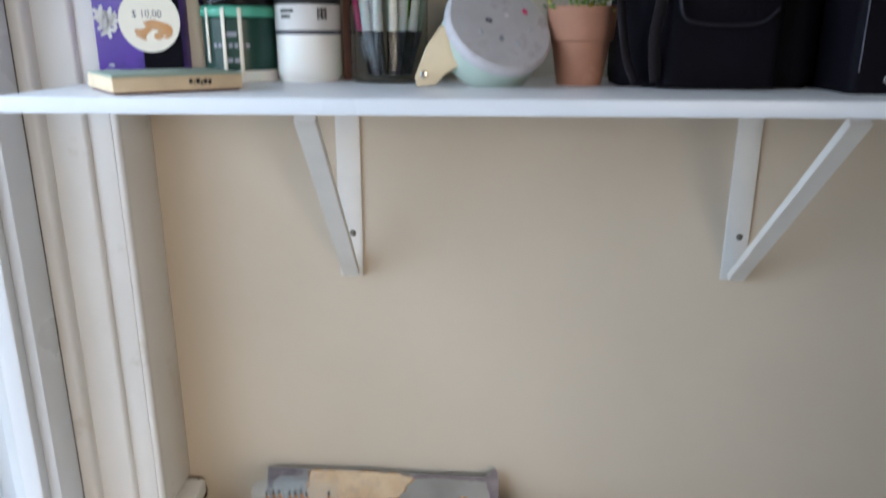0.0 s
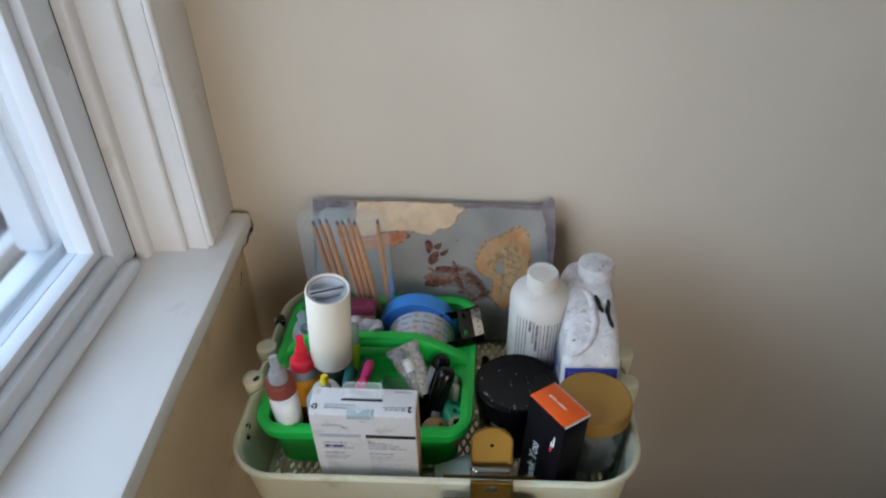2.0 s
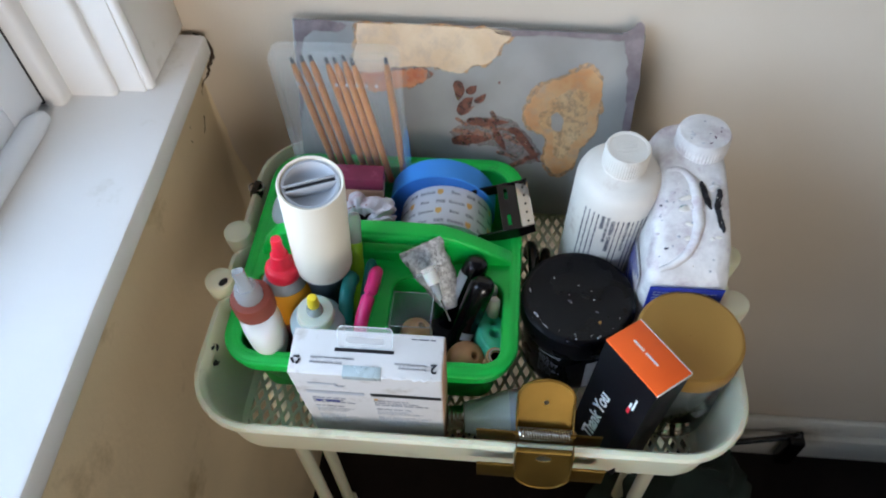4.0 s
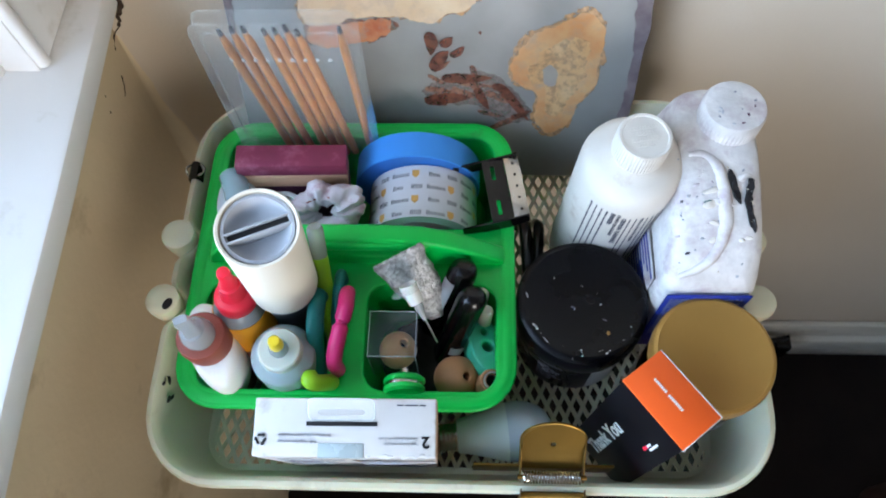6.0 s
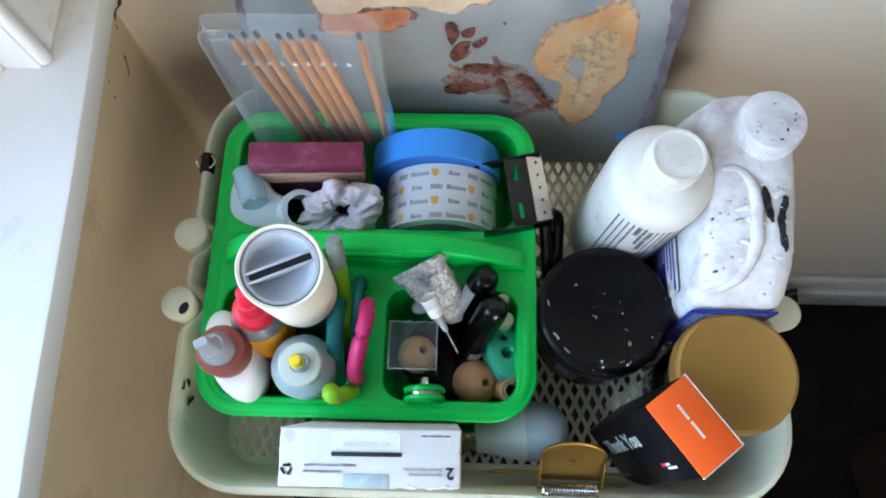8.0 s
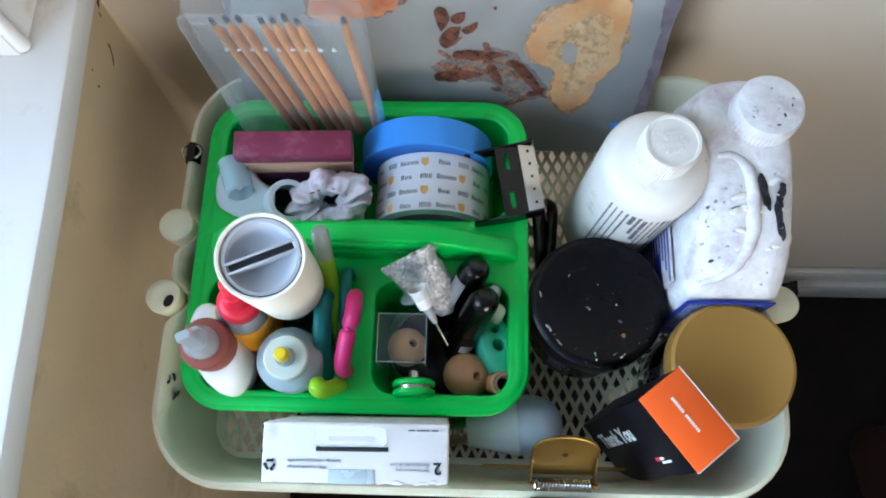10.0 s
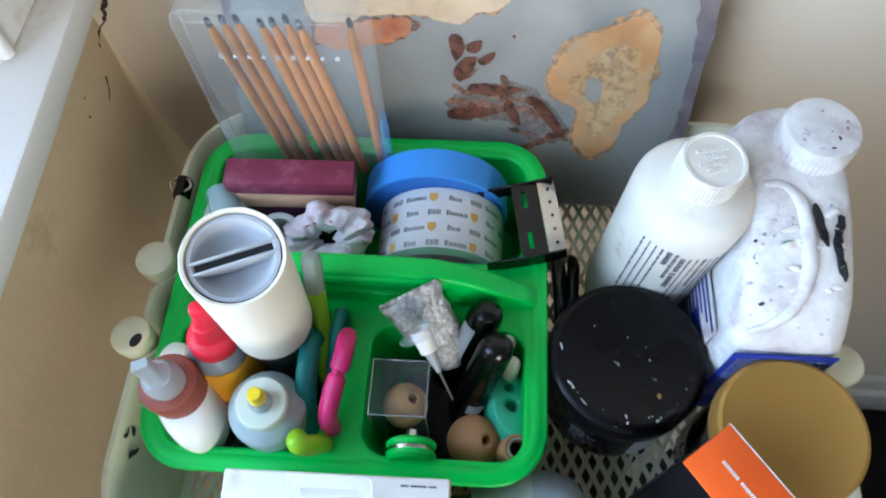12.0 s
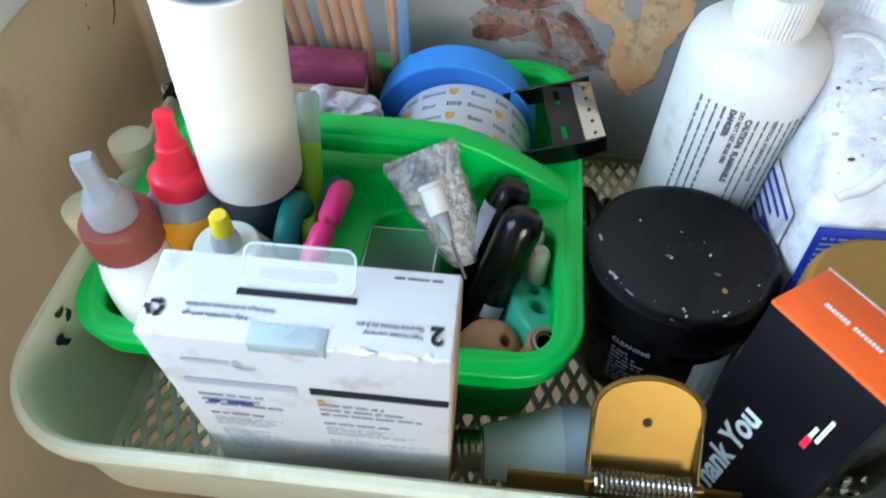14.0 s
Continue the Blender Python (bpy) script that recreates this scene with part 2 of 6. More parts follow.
M_PURPLE = mat("purple_stain_wood", "82304c", 0.6, vary=0.3, scale=30, bump=0.12, bump_scale=120, dirt="a9687c", dirt_amount=0.3, dirt_scale=30)
M_TANWOOD = mat("tan_wood", "caa183", 0.65, vary=0.12, scale=40, bump=0.1)
M_DKPURPLE = mat("dark_purple_wood", "4e1f3c", 0.6, vary=0.2, scale=30, bump=0.1)
M_RED = mat("red_plastic", "e4263d", 0.35, vary=0.05, sss=0.15)
M_ORANGE_LBL = mat("orange_label", "e89b1c", 0.4, vary=0.05)
M_BROWN = mat("brown_cap_plastic", "8a4436", 0.42, vary=0.06)
M_CLEARISH = mat("milky_plastic", "d3d8db", 0.25, vary=0.03, trans=0.6, sss=0.0)
M_BLUECLEAR = mat("bluish_bottle", "c6d3d4", 0.3, vary=0.03, trans=0.3)
M_TAB = mat("clear_tab_plastic", "e6ecec", 0.12, vary=0.0, alpha=0.13)
M_TABEDGE = mat("clear_tab_rim", "e6ecec", 0.15, vary=0.0, alpha=0.5)
M_HAZE = mat("scuffed_clear_plastic", "dfe8e8", 0.10, vary=0.0, alpha=0.025, ior=1.25)
M_CRACK = mat("dark_open_plaster", "3d2f24", 0.9, vary=0.4, scale=120)
M_GLINT = mat("stop_glint_white", "eef3f3", 0.1, vary=0.0, alpha=0.30)
M_BLUETINT = mat("pale_blue_clear_plastic", "b4d0da", 0.12, vary=0.0, alpha=0.42)
M_FROSTED = mat("frosted_white_plastic", "d9e2e4", 0.3, vary=0.04, alpha=0.86)
M_SMALLPRINT = mat("small_dark_print", "66666e", 0.5)
M_MAROON = mat("dark_maroon_filler", "1a0d10", 0.85, vary=0.35, scale=40, bump=0.3, bump_scale=200)
M_FAINT = mat("faint_grey_print", "8f9099", 0.5)
M_SMOKE = mat("dark_translucent_plastic", "4c535c", 0.3, vary=0.1)
M_SLEEVEEDGE = mat("clear_sleeve_edge", "dfe8e6", 0.12, vary=0.0, alpha=0.06)
M_SLEEVEBLUE = mat("blue_sleeve_reflection", "5aa4e6", 0.2, vary=0.1, alpha=0.34)
M_SLEEVE = mat("cloudy_clear_sleeve", "dfe6e6", 0.18, vary=0.0, alpha=0.06, trans=0.3, rough_vary=0.05, ior=1.15)
M_IVORY = mat("ivory_plastic", "cdd1c2", 0.4, vary=0.03, sss=0.2)
M_YELLOW = mat("yellow_plastic", "f0cf24", 0.4, vary=0.03)
M_CLOUDY = mat("cloudy_bottle", "b9c8ca", 0.38, vary=0.08, scale=30, sss=0.1, trans=0.25)
M_PINK = mat("pink_plastic", "cf2c6c", 0.35, vary=0.05, sss=0.1)
M_TEALDK = mat("dark_teal_plastic", "12706b", 0.4, vary=0.1)
M_LIME = mat("lime_plastic", "93c720", 0.38, vary=0.06)
M_MINT = mat("mint_plastic", "4abf9b", 0.4, vary=0.05, sss=0.1)
M_FOIL = mat("crumpled_foil", "c9c9ca", 0.42, metal=0.6, vary=0.45, scale=260, bump=1.0, bump_scale=330)
M_WOOD_EGG = mat("sanded_wood", "c4935f", 0.6, vary=0.15, scale=50, bump=0.08, bump_scale=100)
M_WOOD_EGG2 = mat("brown_sanded_wood", "b5835a", 0.55, vary=0.15, scale=50, bump=0.08, bump_scale=100)
M_CLEAR = mat("clear_plastic", "f2f6f6", 0.08, vary=0.0, trans=1.0, rough_vary=0.03, ior=1.3)
M_GOLD = mat("gold_lid_metal", "b08644", 0.45, metal=0.45, vary=0.08, scale=12, bump=0.03)
M_LIDBLACK = mat("black_lid_plastic", "07070b", 0.28, ior=1.32, vary=0.25, scale=20, bump=0.06, bump_scale=90, dirt="26272c", dirt_amount=0.06, dirt_scale=18)
M_ORANGE = mat("orange_card", "f2601c", 0.5, vary=0.04)
M_BLACKCARD = mat("black_card", "0d0c11", 0.4, ior=1.3, vary=0.2, scale=25)
M_LABELBLUE = mat("blue_label", "1d2f8c", 0.45, vary=0.12, scale=40)
M_BULB = mat("bulb_shell", "dcebe6", 0.4, vary=0.03)
M_DOME = mat("bulb_diffuser", "c3d3d9", 0.25, vary=0.03, sss=0.2)
M_CLOTH = mat("grey_cloth", "b9b3ad", 0.9, vary=0.3, scale=40, bump=0.4, bump_scale=80)
M_SCRUNCH = mat("patterned_cloth", "cfc6cb", 0.9, vary=0.14, scale=60, dirt="a87a86", dirt_amount=0.22, dirt_scale=38, bump=0.3, bump_scale=150)
M_PENCIL = mat("pencil_wood", "ad713a", 0.5, vary=0.3, scale=45, per_object=0.2, bump=0.05)
M_LEAD = mat("pencil_lead", "2a2a30", 0.45)
M_GLASSJAR = mat("jar_glass", "e6ecec", 0.05, vary=0.0, trans=1.0, rough_vary=0.02, ior=1.3)

# ---- the room ----
WX = -0.41          # face of the window wall
OPEN_Y0, OPEN_Y1 = -1.45, -0.105
OPEN_Z0, OPEN_Z1 = 0.945, 2.12


def structure(name, bm, material, label="", smooth=False):
    return tagged(part(name, bm, material, None, "", smooth), label, name.split("_")[0], kind="structure")


structure("floor", box(-0.6, 2.5, -3.1, 0.12, -0.05, 0.0, 0), M_FLOOR, "dark stained wooden floor")
structure("ceiling", box(-0.6, 2.5, -3.1, 0.12, 2.5, 2.56, 0), M_CEIL, "plain white ceiling")
structure("wall_back", box(WX - 0.17, 2.5, 0.0, 0.12, 0.0, 2.5, 0), M_WALL, "warm cream painted wall behind the basket")
structure("wall_right", box(2.4, 2.5, -3.1, 0.0, 0.0, 2.5, 0), M_WALL, "cream painted wall")
structure("wall_rear", join(box(-0.6, 0.1, -3.1, -3.0, 0.0, 2.5, 0), box(1.5, 2.4, -3.1, -3.0, 0.0, 2.5, 0), box(0.1, 1.5, -3.1, -3.0, 0.0, 1.0, 0), box(0.1, 1.5, -3.1, -3.0, 2.2, 2.5, 0)), M_WALL, "cream painted wall with an added opening for the fill lamp")
# unseen window, made up to hold the fill lamp
far = thing("added_window", "unseen white window frame added round the fill lamp", "window", kind="structure")
for x0, x1, z0, z1 in ((0.1, 0.15, 1.0, 2.2), (1.45, 1.5, 1.0, 2.2), (0.15, 1.45, 1.0, 1.05), (0.15, 1.45, 2.15, 2.2)):
    part("frame_bar", box(x0, x1, -3.08, -3.02, z0, z1, 0.003), M_SASH, far)
wl = WX - 0.17
structure("wall_window", join(
    box(wl, WX, -3.0, 0.0, 0.0, 0.93, 0),
    box(wl, WX, -3.0, 0.0, OPEN_Z1, 2.5, 0),
    box(wl, WX, -3.0, OPEN_Y0, 0.93, OPEN_Z1, 0),
    box(wl, WX - 0.004, -0.098, 0.0, 0.93, OPEN_Z1, 0)), M_SIDE, "aged cream wall under the window, warmed for bounced light, stained at the corner")

# plaster rounded into the corner under the sill
fillet = []
for z, r_ in ((0.140, 0.022), (0.50, 0.022), (0.68, 0.019), (0.74, 0.015), (0.79, 0.010), (0.84, 0.005), (0.888, 0.0015)):
    arc = [(WX + r_ - r_ * math.cos(radians(a)), -r_ + r_ * math.sin(radians(a)), z) for a in range(0, 91, 10)]
    fillet.append(arc + [(WX - 0.003, 0.003, z)])
structure("wall_corner", rough_up(loft(fillet), 0.0012, 0.03), M_SIDE, "rounded plaster in the corner under the sill", True)

# baseboard along the back wall: a tall board with a thinner moulded top
bb = thing("baseboard", "white painted two-step baseboard", "baseboard", kind="structure")
part("board", box(WX + 0.001, 2.4, -0.022, -0.0005, 0.0, 0.082, 0.004), M_BASE, bb)
part("moulding", box(WX + 0.001, 2.4, -0.012, -0.0005, 0.084, 0.139, 0.004), M_BASE, bb)

# ---- window ----
win = thing("window_1", "white painted sash window with clear glass", "window", kind="structure")
# casing between the window and the corner, with a bead on its edge
part("casing", box(WX - 0.004, WX + 0.001, -0.0975, -0.0008, 0.966, 2.2, 0.001), M_TRIM, win)
part("casing_bead", tube([(WX - 0.002, -0.0965, 0.966), (WX - 0.002, -0.0965, 2.2)], 0.0058, 14), M_TRIM, win)
# jamb with its steps
part("jamb", join(box(-0.445, WX - 0.004, -0.1035, -0.0985, 0.96, OPEN_Z1, 0.0015),
                  box(-0.492, -0.441, -0.1125, -0.0985, 0.96, OPEN_Z1, 0.006, 4),
                  box(-0.58, -0.486, -0.1290, -0.0985, 0.94, OPEN_Z1, 0.007, 4)), M_TRIM, win)
part("jamb", box(-0.58, WX - 0.004, OPEN_Y0 + 0.001, OPEN_Y0 + 0.02, 0.94, OPEN_Z1, 0.002), M_TRIM, win)
part("head", box(-0.58, WX - 0.004, OPEN_Y0 + 0.02, -0.124, OPEN_Z1 - 0.02, OPEN_Z1 - 0.001, 0.002), M_TRIM, win)
# sill board with a rounded nose
nose = [(-0.60, 0.944), (-0.60, 0.966), (-0.383, 0.9635), (-0.3802, 0.9625), (-0.379, 0.960), (-0.379, 0.942), (-0.3802, 0.9395), (-0.383, 0.938), (-0.41, 0.938), (-0.41, 0.944)]
part("sill", loft([[(x + s * (x > -0.41), y, z) for x, z in nose] for y, s in ((-1.55, 0.042), (-0.8, 0.027), (-0.48, 0.0165), (-0.34, 0.009), (-0.2, 0.005), (-0.012, -0.004))]), M_TRIM, win, "chipped white sill board")
# sash: stiles, rails, glazing bead
SX = -0.502
sash = part("sash", join(box(SX - 0.035, SX, -0.180, -0.1325, 0.974, 2.09, 0.002),
                         box(SX - 0.035, SX, OPEN_Y0 + 0.025, -1.372, 0.974, 2.09, 0.003),
                         box(SX - 0.035, SX, -1.372, -0.180, 0.974, 1.006, 0.003),
                         box(SX - 0.035, SX, -1.372, -0.180, 2.04, 2.09, 0.003)), M_SASH, win)
part("glazing_bead", join(box(SX - 0.05, SX - 0.012, -0.198, -0.1805, 1.007, 2.04, 0.004),
                          box(SX - 0.05, SX - 0.012, -1.372, -0.196, 1.007, 1.022, 0.004)), M_SASH, sash)
# solid black strip in the gap, standing for its shade
part("dark_gap_strip", box(SX - 0.03, SX - 0.0015, -0.1324, -0.1291, 0.97, 2.09, 0), M_INK_SHADE, win, "black strip for the shade in the gap beside the sash", smooth=False)
pane = part("pane", box(SX - 0.036, SX - 0.033, -1.372, -0.196, 1.022, 2.04, 0), M_CLEAR, sash, smooth=False)
pane.visible_shadow = False
part("stop_bead", tube([(-0.4955, OPEN_Y0 + 0.03, 0.975), (-0.4955, -0.17, 0.975), (-0.4945, -0.152, 0.972)], [0.0112, 0.0112, 0.007], 18), M_SASH, win)
# deep outer jamb and sill beyond the glass
outer = part("outer_jamb", join(box(-0.665, -0.585, -0.125, -0.1, 0.95, OPEN_Z1, 0.002), box(-0.66, -0.62, -0.142, -0.1255, 0.985, OPEN_Z1, 0.003)), M_SASH, win, "weathered white outer jamb")
for z0, z1 in ((1.02, 1.09), (1.30, 1.42), (1.66, 1.78)):
    part("latch_plate", box(-0.598, -0.585, -0.1275, -0.1252, z0, z1, 0.0005), M_GREY, outer)
part("outer_sill", loft([[(-0.66, y, 0.93), (-0.66, y, 0.972), (-0.585, y, 0.985), (-0.585, y, 0.93)] for y in (-1.5, -0.126)]), M_SASH, win, smooth=False)
part("track", box(-0.60, -0.592, -1.42, -0.126, 0.986, 1.0, 0.001), M_SASH, win)

# plaster cracked dark where the sill meets the corner
crack = thing("crack", "dark cracked plaster at the end of the sill", "crack", kind="structure")
part("gap", rough_up(tube(smooth_path([(-0.4095, -0.0012, 0.948), (-0.405, -0.0012, 0.953), (-0.399, -0.0012, 0.954), (-0.392, -0.0012, 0.948), (-0.388, -0.0012, 0.937), (-0.390, -0.0012, 0.926), (-0.397, -0.0012, 0.914)], 6), [0.0016] * 10 + [0.0034] * 21 + [0.0020] * 6, 8), 0.0022, 0.005), M_CRACK, crack, "open dark crack round the sill's end")
part("gap", rough_up(tube(smooth_path([(-0.397, -0.001, 0.914), (-0.402, -0.001, 0.900), (-0.4098, -0.006, 0.892), (-0.4098, -0.014, 0.884)], 6), [0.0016] * 6 + [0.0010] * 13, 6), 0.002, 0.006), M_CRACK, crack)
part("gap", rough_up(tube(smooth_path([(-0.4098, -0.028, 0.866), (-0.4098, -0.032, 0.856), (-0.4098, -0.041, 0.850)], 6), [0.0003, 0.0005] + [0.0006] * 9 + [0.0004, 0.0003], 6), 0.0012, 0.006, 4), M_CRACK, crack)
for y, z in ((-0.064, 0.880), (-0.071, 0.866)):
    part("chip", rough_up(ellipsoid(0.0003, 0.0009, 0.0018, 12, 8, pose(-0.4098, y, z)), 0.0008, 0.003, int(-y * 1000)), M_CRACK, crack)

# ---- outside ----
M_CONC = mat("concrete", "8c857f", 0.9, vary=0.2, scale=3, bump=0.2, bump_scale=30)
M_FENCE = mat("fence_boards", "85766b", 0.8, vary=0.25, scale=2, per_object=0.15)
structure("ground", box(-40, 40, -40, 40, -0.75, -0.7, 0), M_CONC, "grey concrete ground outside")
structure("foundation", box(WX - 0.165, 2.495, -3.095, 0.115, -0.7, -0.05, 0), M_CONC, "grey concrete base of the house")
fence = thing("garden_fence", "weathered grey-brown boarded fence outside the window", "fence")
fence_board = box(-6.03, -6.0, -0.07, 0.07, -0.7, 1.25, 0.004)
for k in range(100):
    part("board", fence_board.copy(), M_FENCE, fence, smooth=False, at=pose(-0.01 * (k % 2), -6 + k * 0.15, 0))
fence_board.free()
rail = thing("porch_rail", "white painted porch rail outside", "rail")
part("top_rail", box(-1.225, -1.175, -1.0, 3.6, 0.535, 0.58, 0.008), M_SASH, rail)
part("bottom_rail", box(-1.22, -1.18, -1.0, 3.6, -0.32, -0.27, 0.008), M_SASH, rail)
for k in range(5):
    part("post", box(-1.23, -1.17, -1.0 + k * 1.12, -0.94 + k * 1.12, -0.7, 0.535, 0.006), M_SASH, rail)

# ---- wall shelf ----
SH_F, SH_B, SH_T = -0.33, 1.5535, 1.568
shelf = thing("wall_shelf", "white melamine wall shelf crowded with art supplies", "shelf", pose(0, 0, SH_B))
part("board", box(-0.402, 1.1, SH_F + 0.0012, -0.001, 0.0, SH_T - SH_B, 0.0004), M_SHELF, shelf)
part("edge_band", box(-0.402, 1.1, SH_F, SH_F + 0.001, 0.0001, SH_T - SH_B - 0.0001, 0.0003), M_SASH, shelf, "white melamine edge band")


def bracket(x):
    br = thing("shelf_bracket", "white painted steel shelf bracket screwed to the wall", "bracket", pose(x, 0, 0), group="brackets under the shelf")
    part("wall_leg", box(-0.017, 0.015, -0.005, -0.0005, 1.295, SH_B - 0.001, 0.001), M_STEEL, br)
    part("shelf_arm", box(-0.017, 0.015, -0.26, -0.006, SH_B - 0.005, SH_B - 0.0005, 0.001), M_STEEL, br)
    a, b = Vector((0, -0.012, 1.303)), Vector((0, -0.262, SH_B - 0.008))
    d = (b - a).normalized()
    n = Vector((0, d.z, -d.y))
    ring = [(-0.0105, -0.003), (-0.0085, -0.005), (0.0085, -0.005), (0.0105, -0.003), (0.0105, 0.007), (-0.0105, 0.007)]
    part("brace", loft([[p + Vector((u, 0, 0)) - n * w for u, w in ring] for p in (a, b)]), M_STEEL, br, smooth=False)
    for z in (1.357, 1.53):
        part("screw", lathe([(0, 0.0028), (0.003, 0.0024), (0.0046, 0.0008), (0.0046, 0.0)], 14, pose(0.002, -0.005, z, 90)), M_SCREW, br, "darkened screw head")
    return br


bracket(-0.145)
bracket(0.383)

# ---- the cart and its top basket ----
BX0, BX1, BY0, BY1, BR = -0.328, 0.150, -0.397, -0.048, 0.062
RIM, FLOORZ = 0.857, 0.775
POSTS = [(-0.3235, -0.197), (-0.3255, -0.2555), (0.1475, -0.198), (0.1465, -0.2515)]


def basket_ring(inset, z, dent=1.0):
    x0, x1, y0, y1, r = BX0 + inset, BX1 - inset, BY0 + inset, BY1 - inset, max(0.012, BR - inset * 1.4)
    pts = []
    for cx, cy, a0 in ((x1 - r, y1 - r, 0), (x0 + r, y1 - r, 90), (x0 + r, y0 + r, 180), (x1 - r, y0 + r, 270)):
        for k in range(9):
            a = radians(a0 + 90 * k / 8)
            pts.append((cx + r * math.cos(a), cy + r * math.sin(a), z))
        # straight run to the next corner
        nx, ny = {0: (x0 + r, y1), 90: (x0, y0 + r), 180: (x1 - r, y0), 270: (x1, y1 - r)}[a0]
        px, py, _ = pts[-1]
        for k in range(1, 40):
            pts.append((px + (nx - px) * k / 40, py + (ny - py) * k / 40, z))
    out = []
    for x, y, zz in pts:
        for cx, cy in POSTS:
            if abs(x - cx) < 0.04:
                u = abs(y - cy) / 0.021
                if u < 1:
                    x += (1 if cx < 0 else -1) * dent * 0.0165 * (math.cos(u * math.pi) * 0.5 + 0.5)
        out.append((x, y, zz))
    return out


def basket(name, label, dz=0.0):
    bk = thing(name, label, "basket", pose(0, 0, dz))
    prof = [(0.029, FLOORZ - 0.006), (0.021, FLOORZ - 0.004), (0.0165, FLOORZ + 0.01), (0.008, RIM - 0.012), (0.0045, RIM - 0.010), (0.0008, RIM - 0.008), (0.0, RIM - 0.003), (0.0018, RIM),
            (0.0055, RIM + 0.0006), (0.008, RIM - 0.002), (0.0105, RIM - 0.012), (0.0195, FLOORZ + 0.012), (0.0245, FLOORZ), (0.029, FLOORZ - 0.001)]
    part("side", loft([basket_ring(i, z, max(0.0, min(1.0, (z - FLOORZ) / 0.05))) for i, z in prof], False, False), M_BASKET, bk)
    # floor with diamond openings
    x0, x1, y0, y1 = BX0 + 0.031, BX1 - 0.031, BY0 + 0.030, BY1 - 0.030
    bm = bmesh.new()
    hole = [(x0, y0), (x1, y0), (x1, y1), (x0, y1)]
    rim_ = basket_ring(0.027, FLOORZ - 0.0012, 0)
    n = len(rim_)
    inner = []
    for x, y, z in rim_:
        inner.append((min(max(x, x0), x1), min(max(y, y0), y1), z))
    border = loft([rim_, inner, [(x, y, z - 0.004) for x, y, z in inner], [(x, y, z - 0.004) for x, y, z in rim_]], False, False)
    px, py, w = 0.0104, 0.0215, 0.0016
    slope = py / px
    strips = []
    for sgn in (1, -1):
        k = -200
        while k < 200:
            # line y = sgn*slope*(x - xk)
            xk = x0 + k * px
            cand = []
            for yy in (y0, y1):
                xx = xk + sgn * (yy - y0) / slope
                if x0 <= xx <= x1:
                    cand.append((xx, yy))
            for xx in (x0, x1):
                yy = y0 + sgn * slope * (xx - xk)
                if y0 < yy < y1:
                    cand.append((xx, yy))
            if len(cand) >= 2:
                a, b = Vector((*cand[0], 0)), Vector((*cand[1], 0))
                if (b - a).length > 0.004:
                    d = (b - a).normalized()
                    s = Vector((-d.y, d.x, 0)) * w
                    zt, zb = FLOORZ - 0.0015 - (0.0004 if sgn > 0 else 0), FLOORZ - 0.0045
                    strips.append((a, b, s, zt, zb))
            k += 1
    for a, b, s, zt, zb in strips:
        v = [bm.verts.new((p.x, p.y, z)) for z in (zt, zb) for p in (a - s, b - s, b + s, a + s)]
        for f in ((0, 1, 2, 3), (7, 6, 5, 4), (0, 4, 5, 1), (2, 6, 7, 3)):
            bm.faces.new([v[i] for i in f])
    part("mesh_floor", join(border, bm), M_BASKET, bk, "cream lattice floor with diamond openings", smooth=False)
    return bk


basket("plastic_basket", "cream plastic basket with a lattice floor, full of art supplies")

cart = thing("cart_frame", "cream plastic cart posts with round caps", "cart")
for x, y in POSTS:
    p_ = part("post", lathe([(0, 0.02), (0.0095, 0.02), (0.0095, 0.848), (0, 0.848)], 20, pose(x, y, 0)), M_BASKET, cart)
    part("cap", lathe([(0.0098, 0.838), (0.0115, 0.845), (0.0128, 0.856), (0.0138, 0.866), (0.0134, 0.870), (0.0115, 0.8715), (0.006, 0.8722), (0, 0.8724)], 26, pose(x, y, 0)), M_BASKET, p_)
for x, y in POSTS:
    part("wheel", lathe([(0, -0.009), (0.018, -0.009), (0.0195, -0.006), (0.0195, 0.006), (0.018, 0.009), (0, 0.009)], 20, pose(x, y, 0.0195, 90)), M_BLACK, cart)
    part("leg", box(x - 0.011, x + 0.011, y - 0.014, y + 0.014, 0.03, 0.075, 0.004), M_BASKET, cart)
mark = thing("ink_spot", "black ink spot drawn on a cart cap", "stain")
part("blot", ellipsoid(0.0036, 0.0052, 0.0004, 16, 8, pose(-0.3195, -0.260, 0.8724, 0, 0, -25)), M_INK_SHADE, mark)
mark = thing("ink_smear", "dark smears inside the basket rim", "stain")
part("blot", rough_up(ellipsoid(0.0008, 0.0042, 0.008, 24, 16, pose(-0.3185, -0.316, 0.846, 20)), 0.0030, 0.005), M_INK_SHADE, mark)
part("blot", rough_up(ellipsoid(0.0008, 0.0034, 0.006, 24, 16, pose(-0.316, -0.328, 0.840, 15)), 0.0026, 0.005, 3), M_INK_SHADE, mark)

# ---- the green caddy ----
CZ = 0.785
caddy = thing("art_caddy", "bright green plastic caddy with a carrying handle, three compartments full", "caddy", pose(0, 0, 0))
cx0, cx1, cy0, cy1 = -0.3045, -0.0450, -0.3385, -0.084


def flat(ring):
    return [(x, y) for x, y, _ in ring]


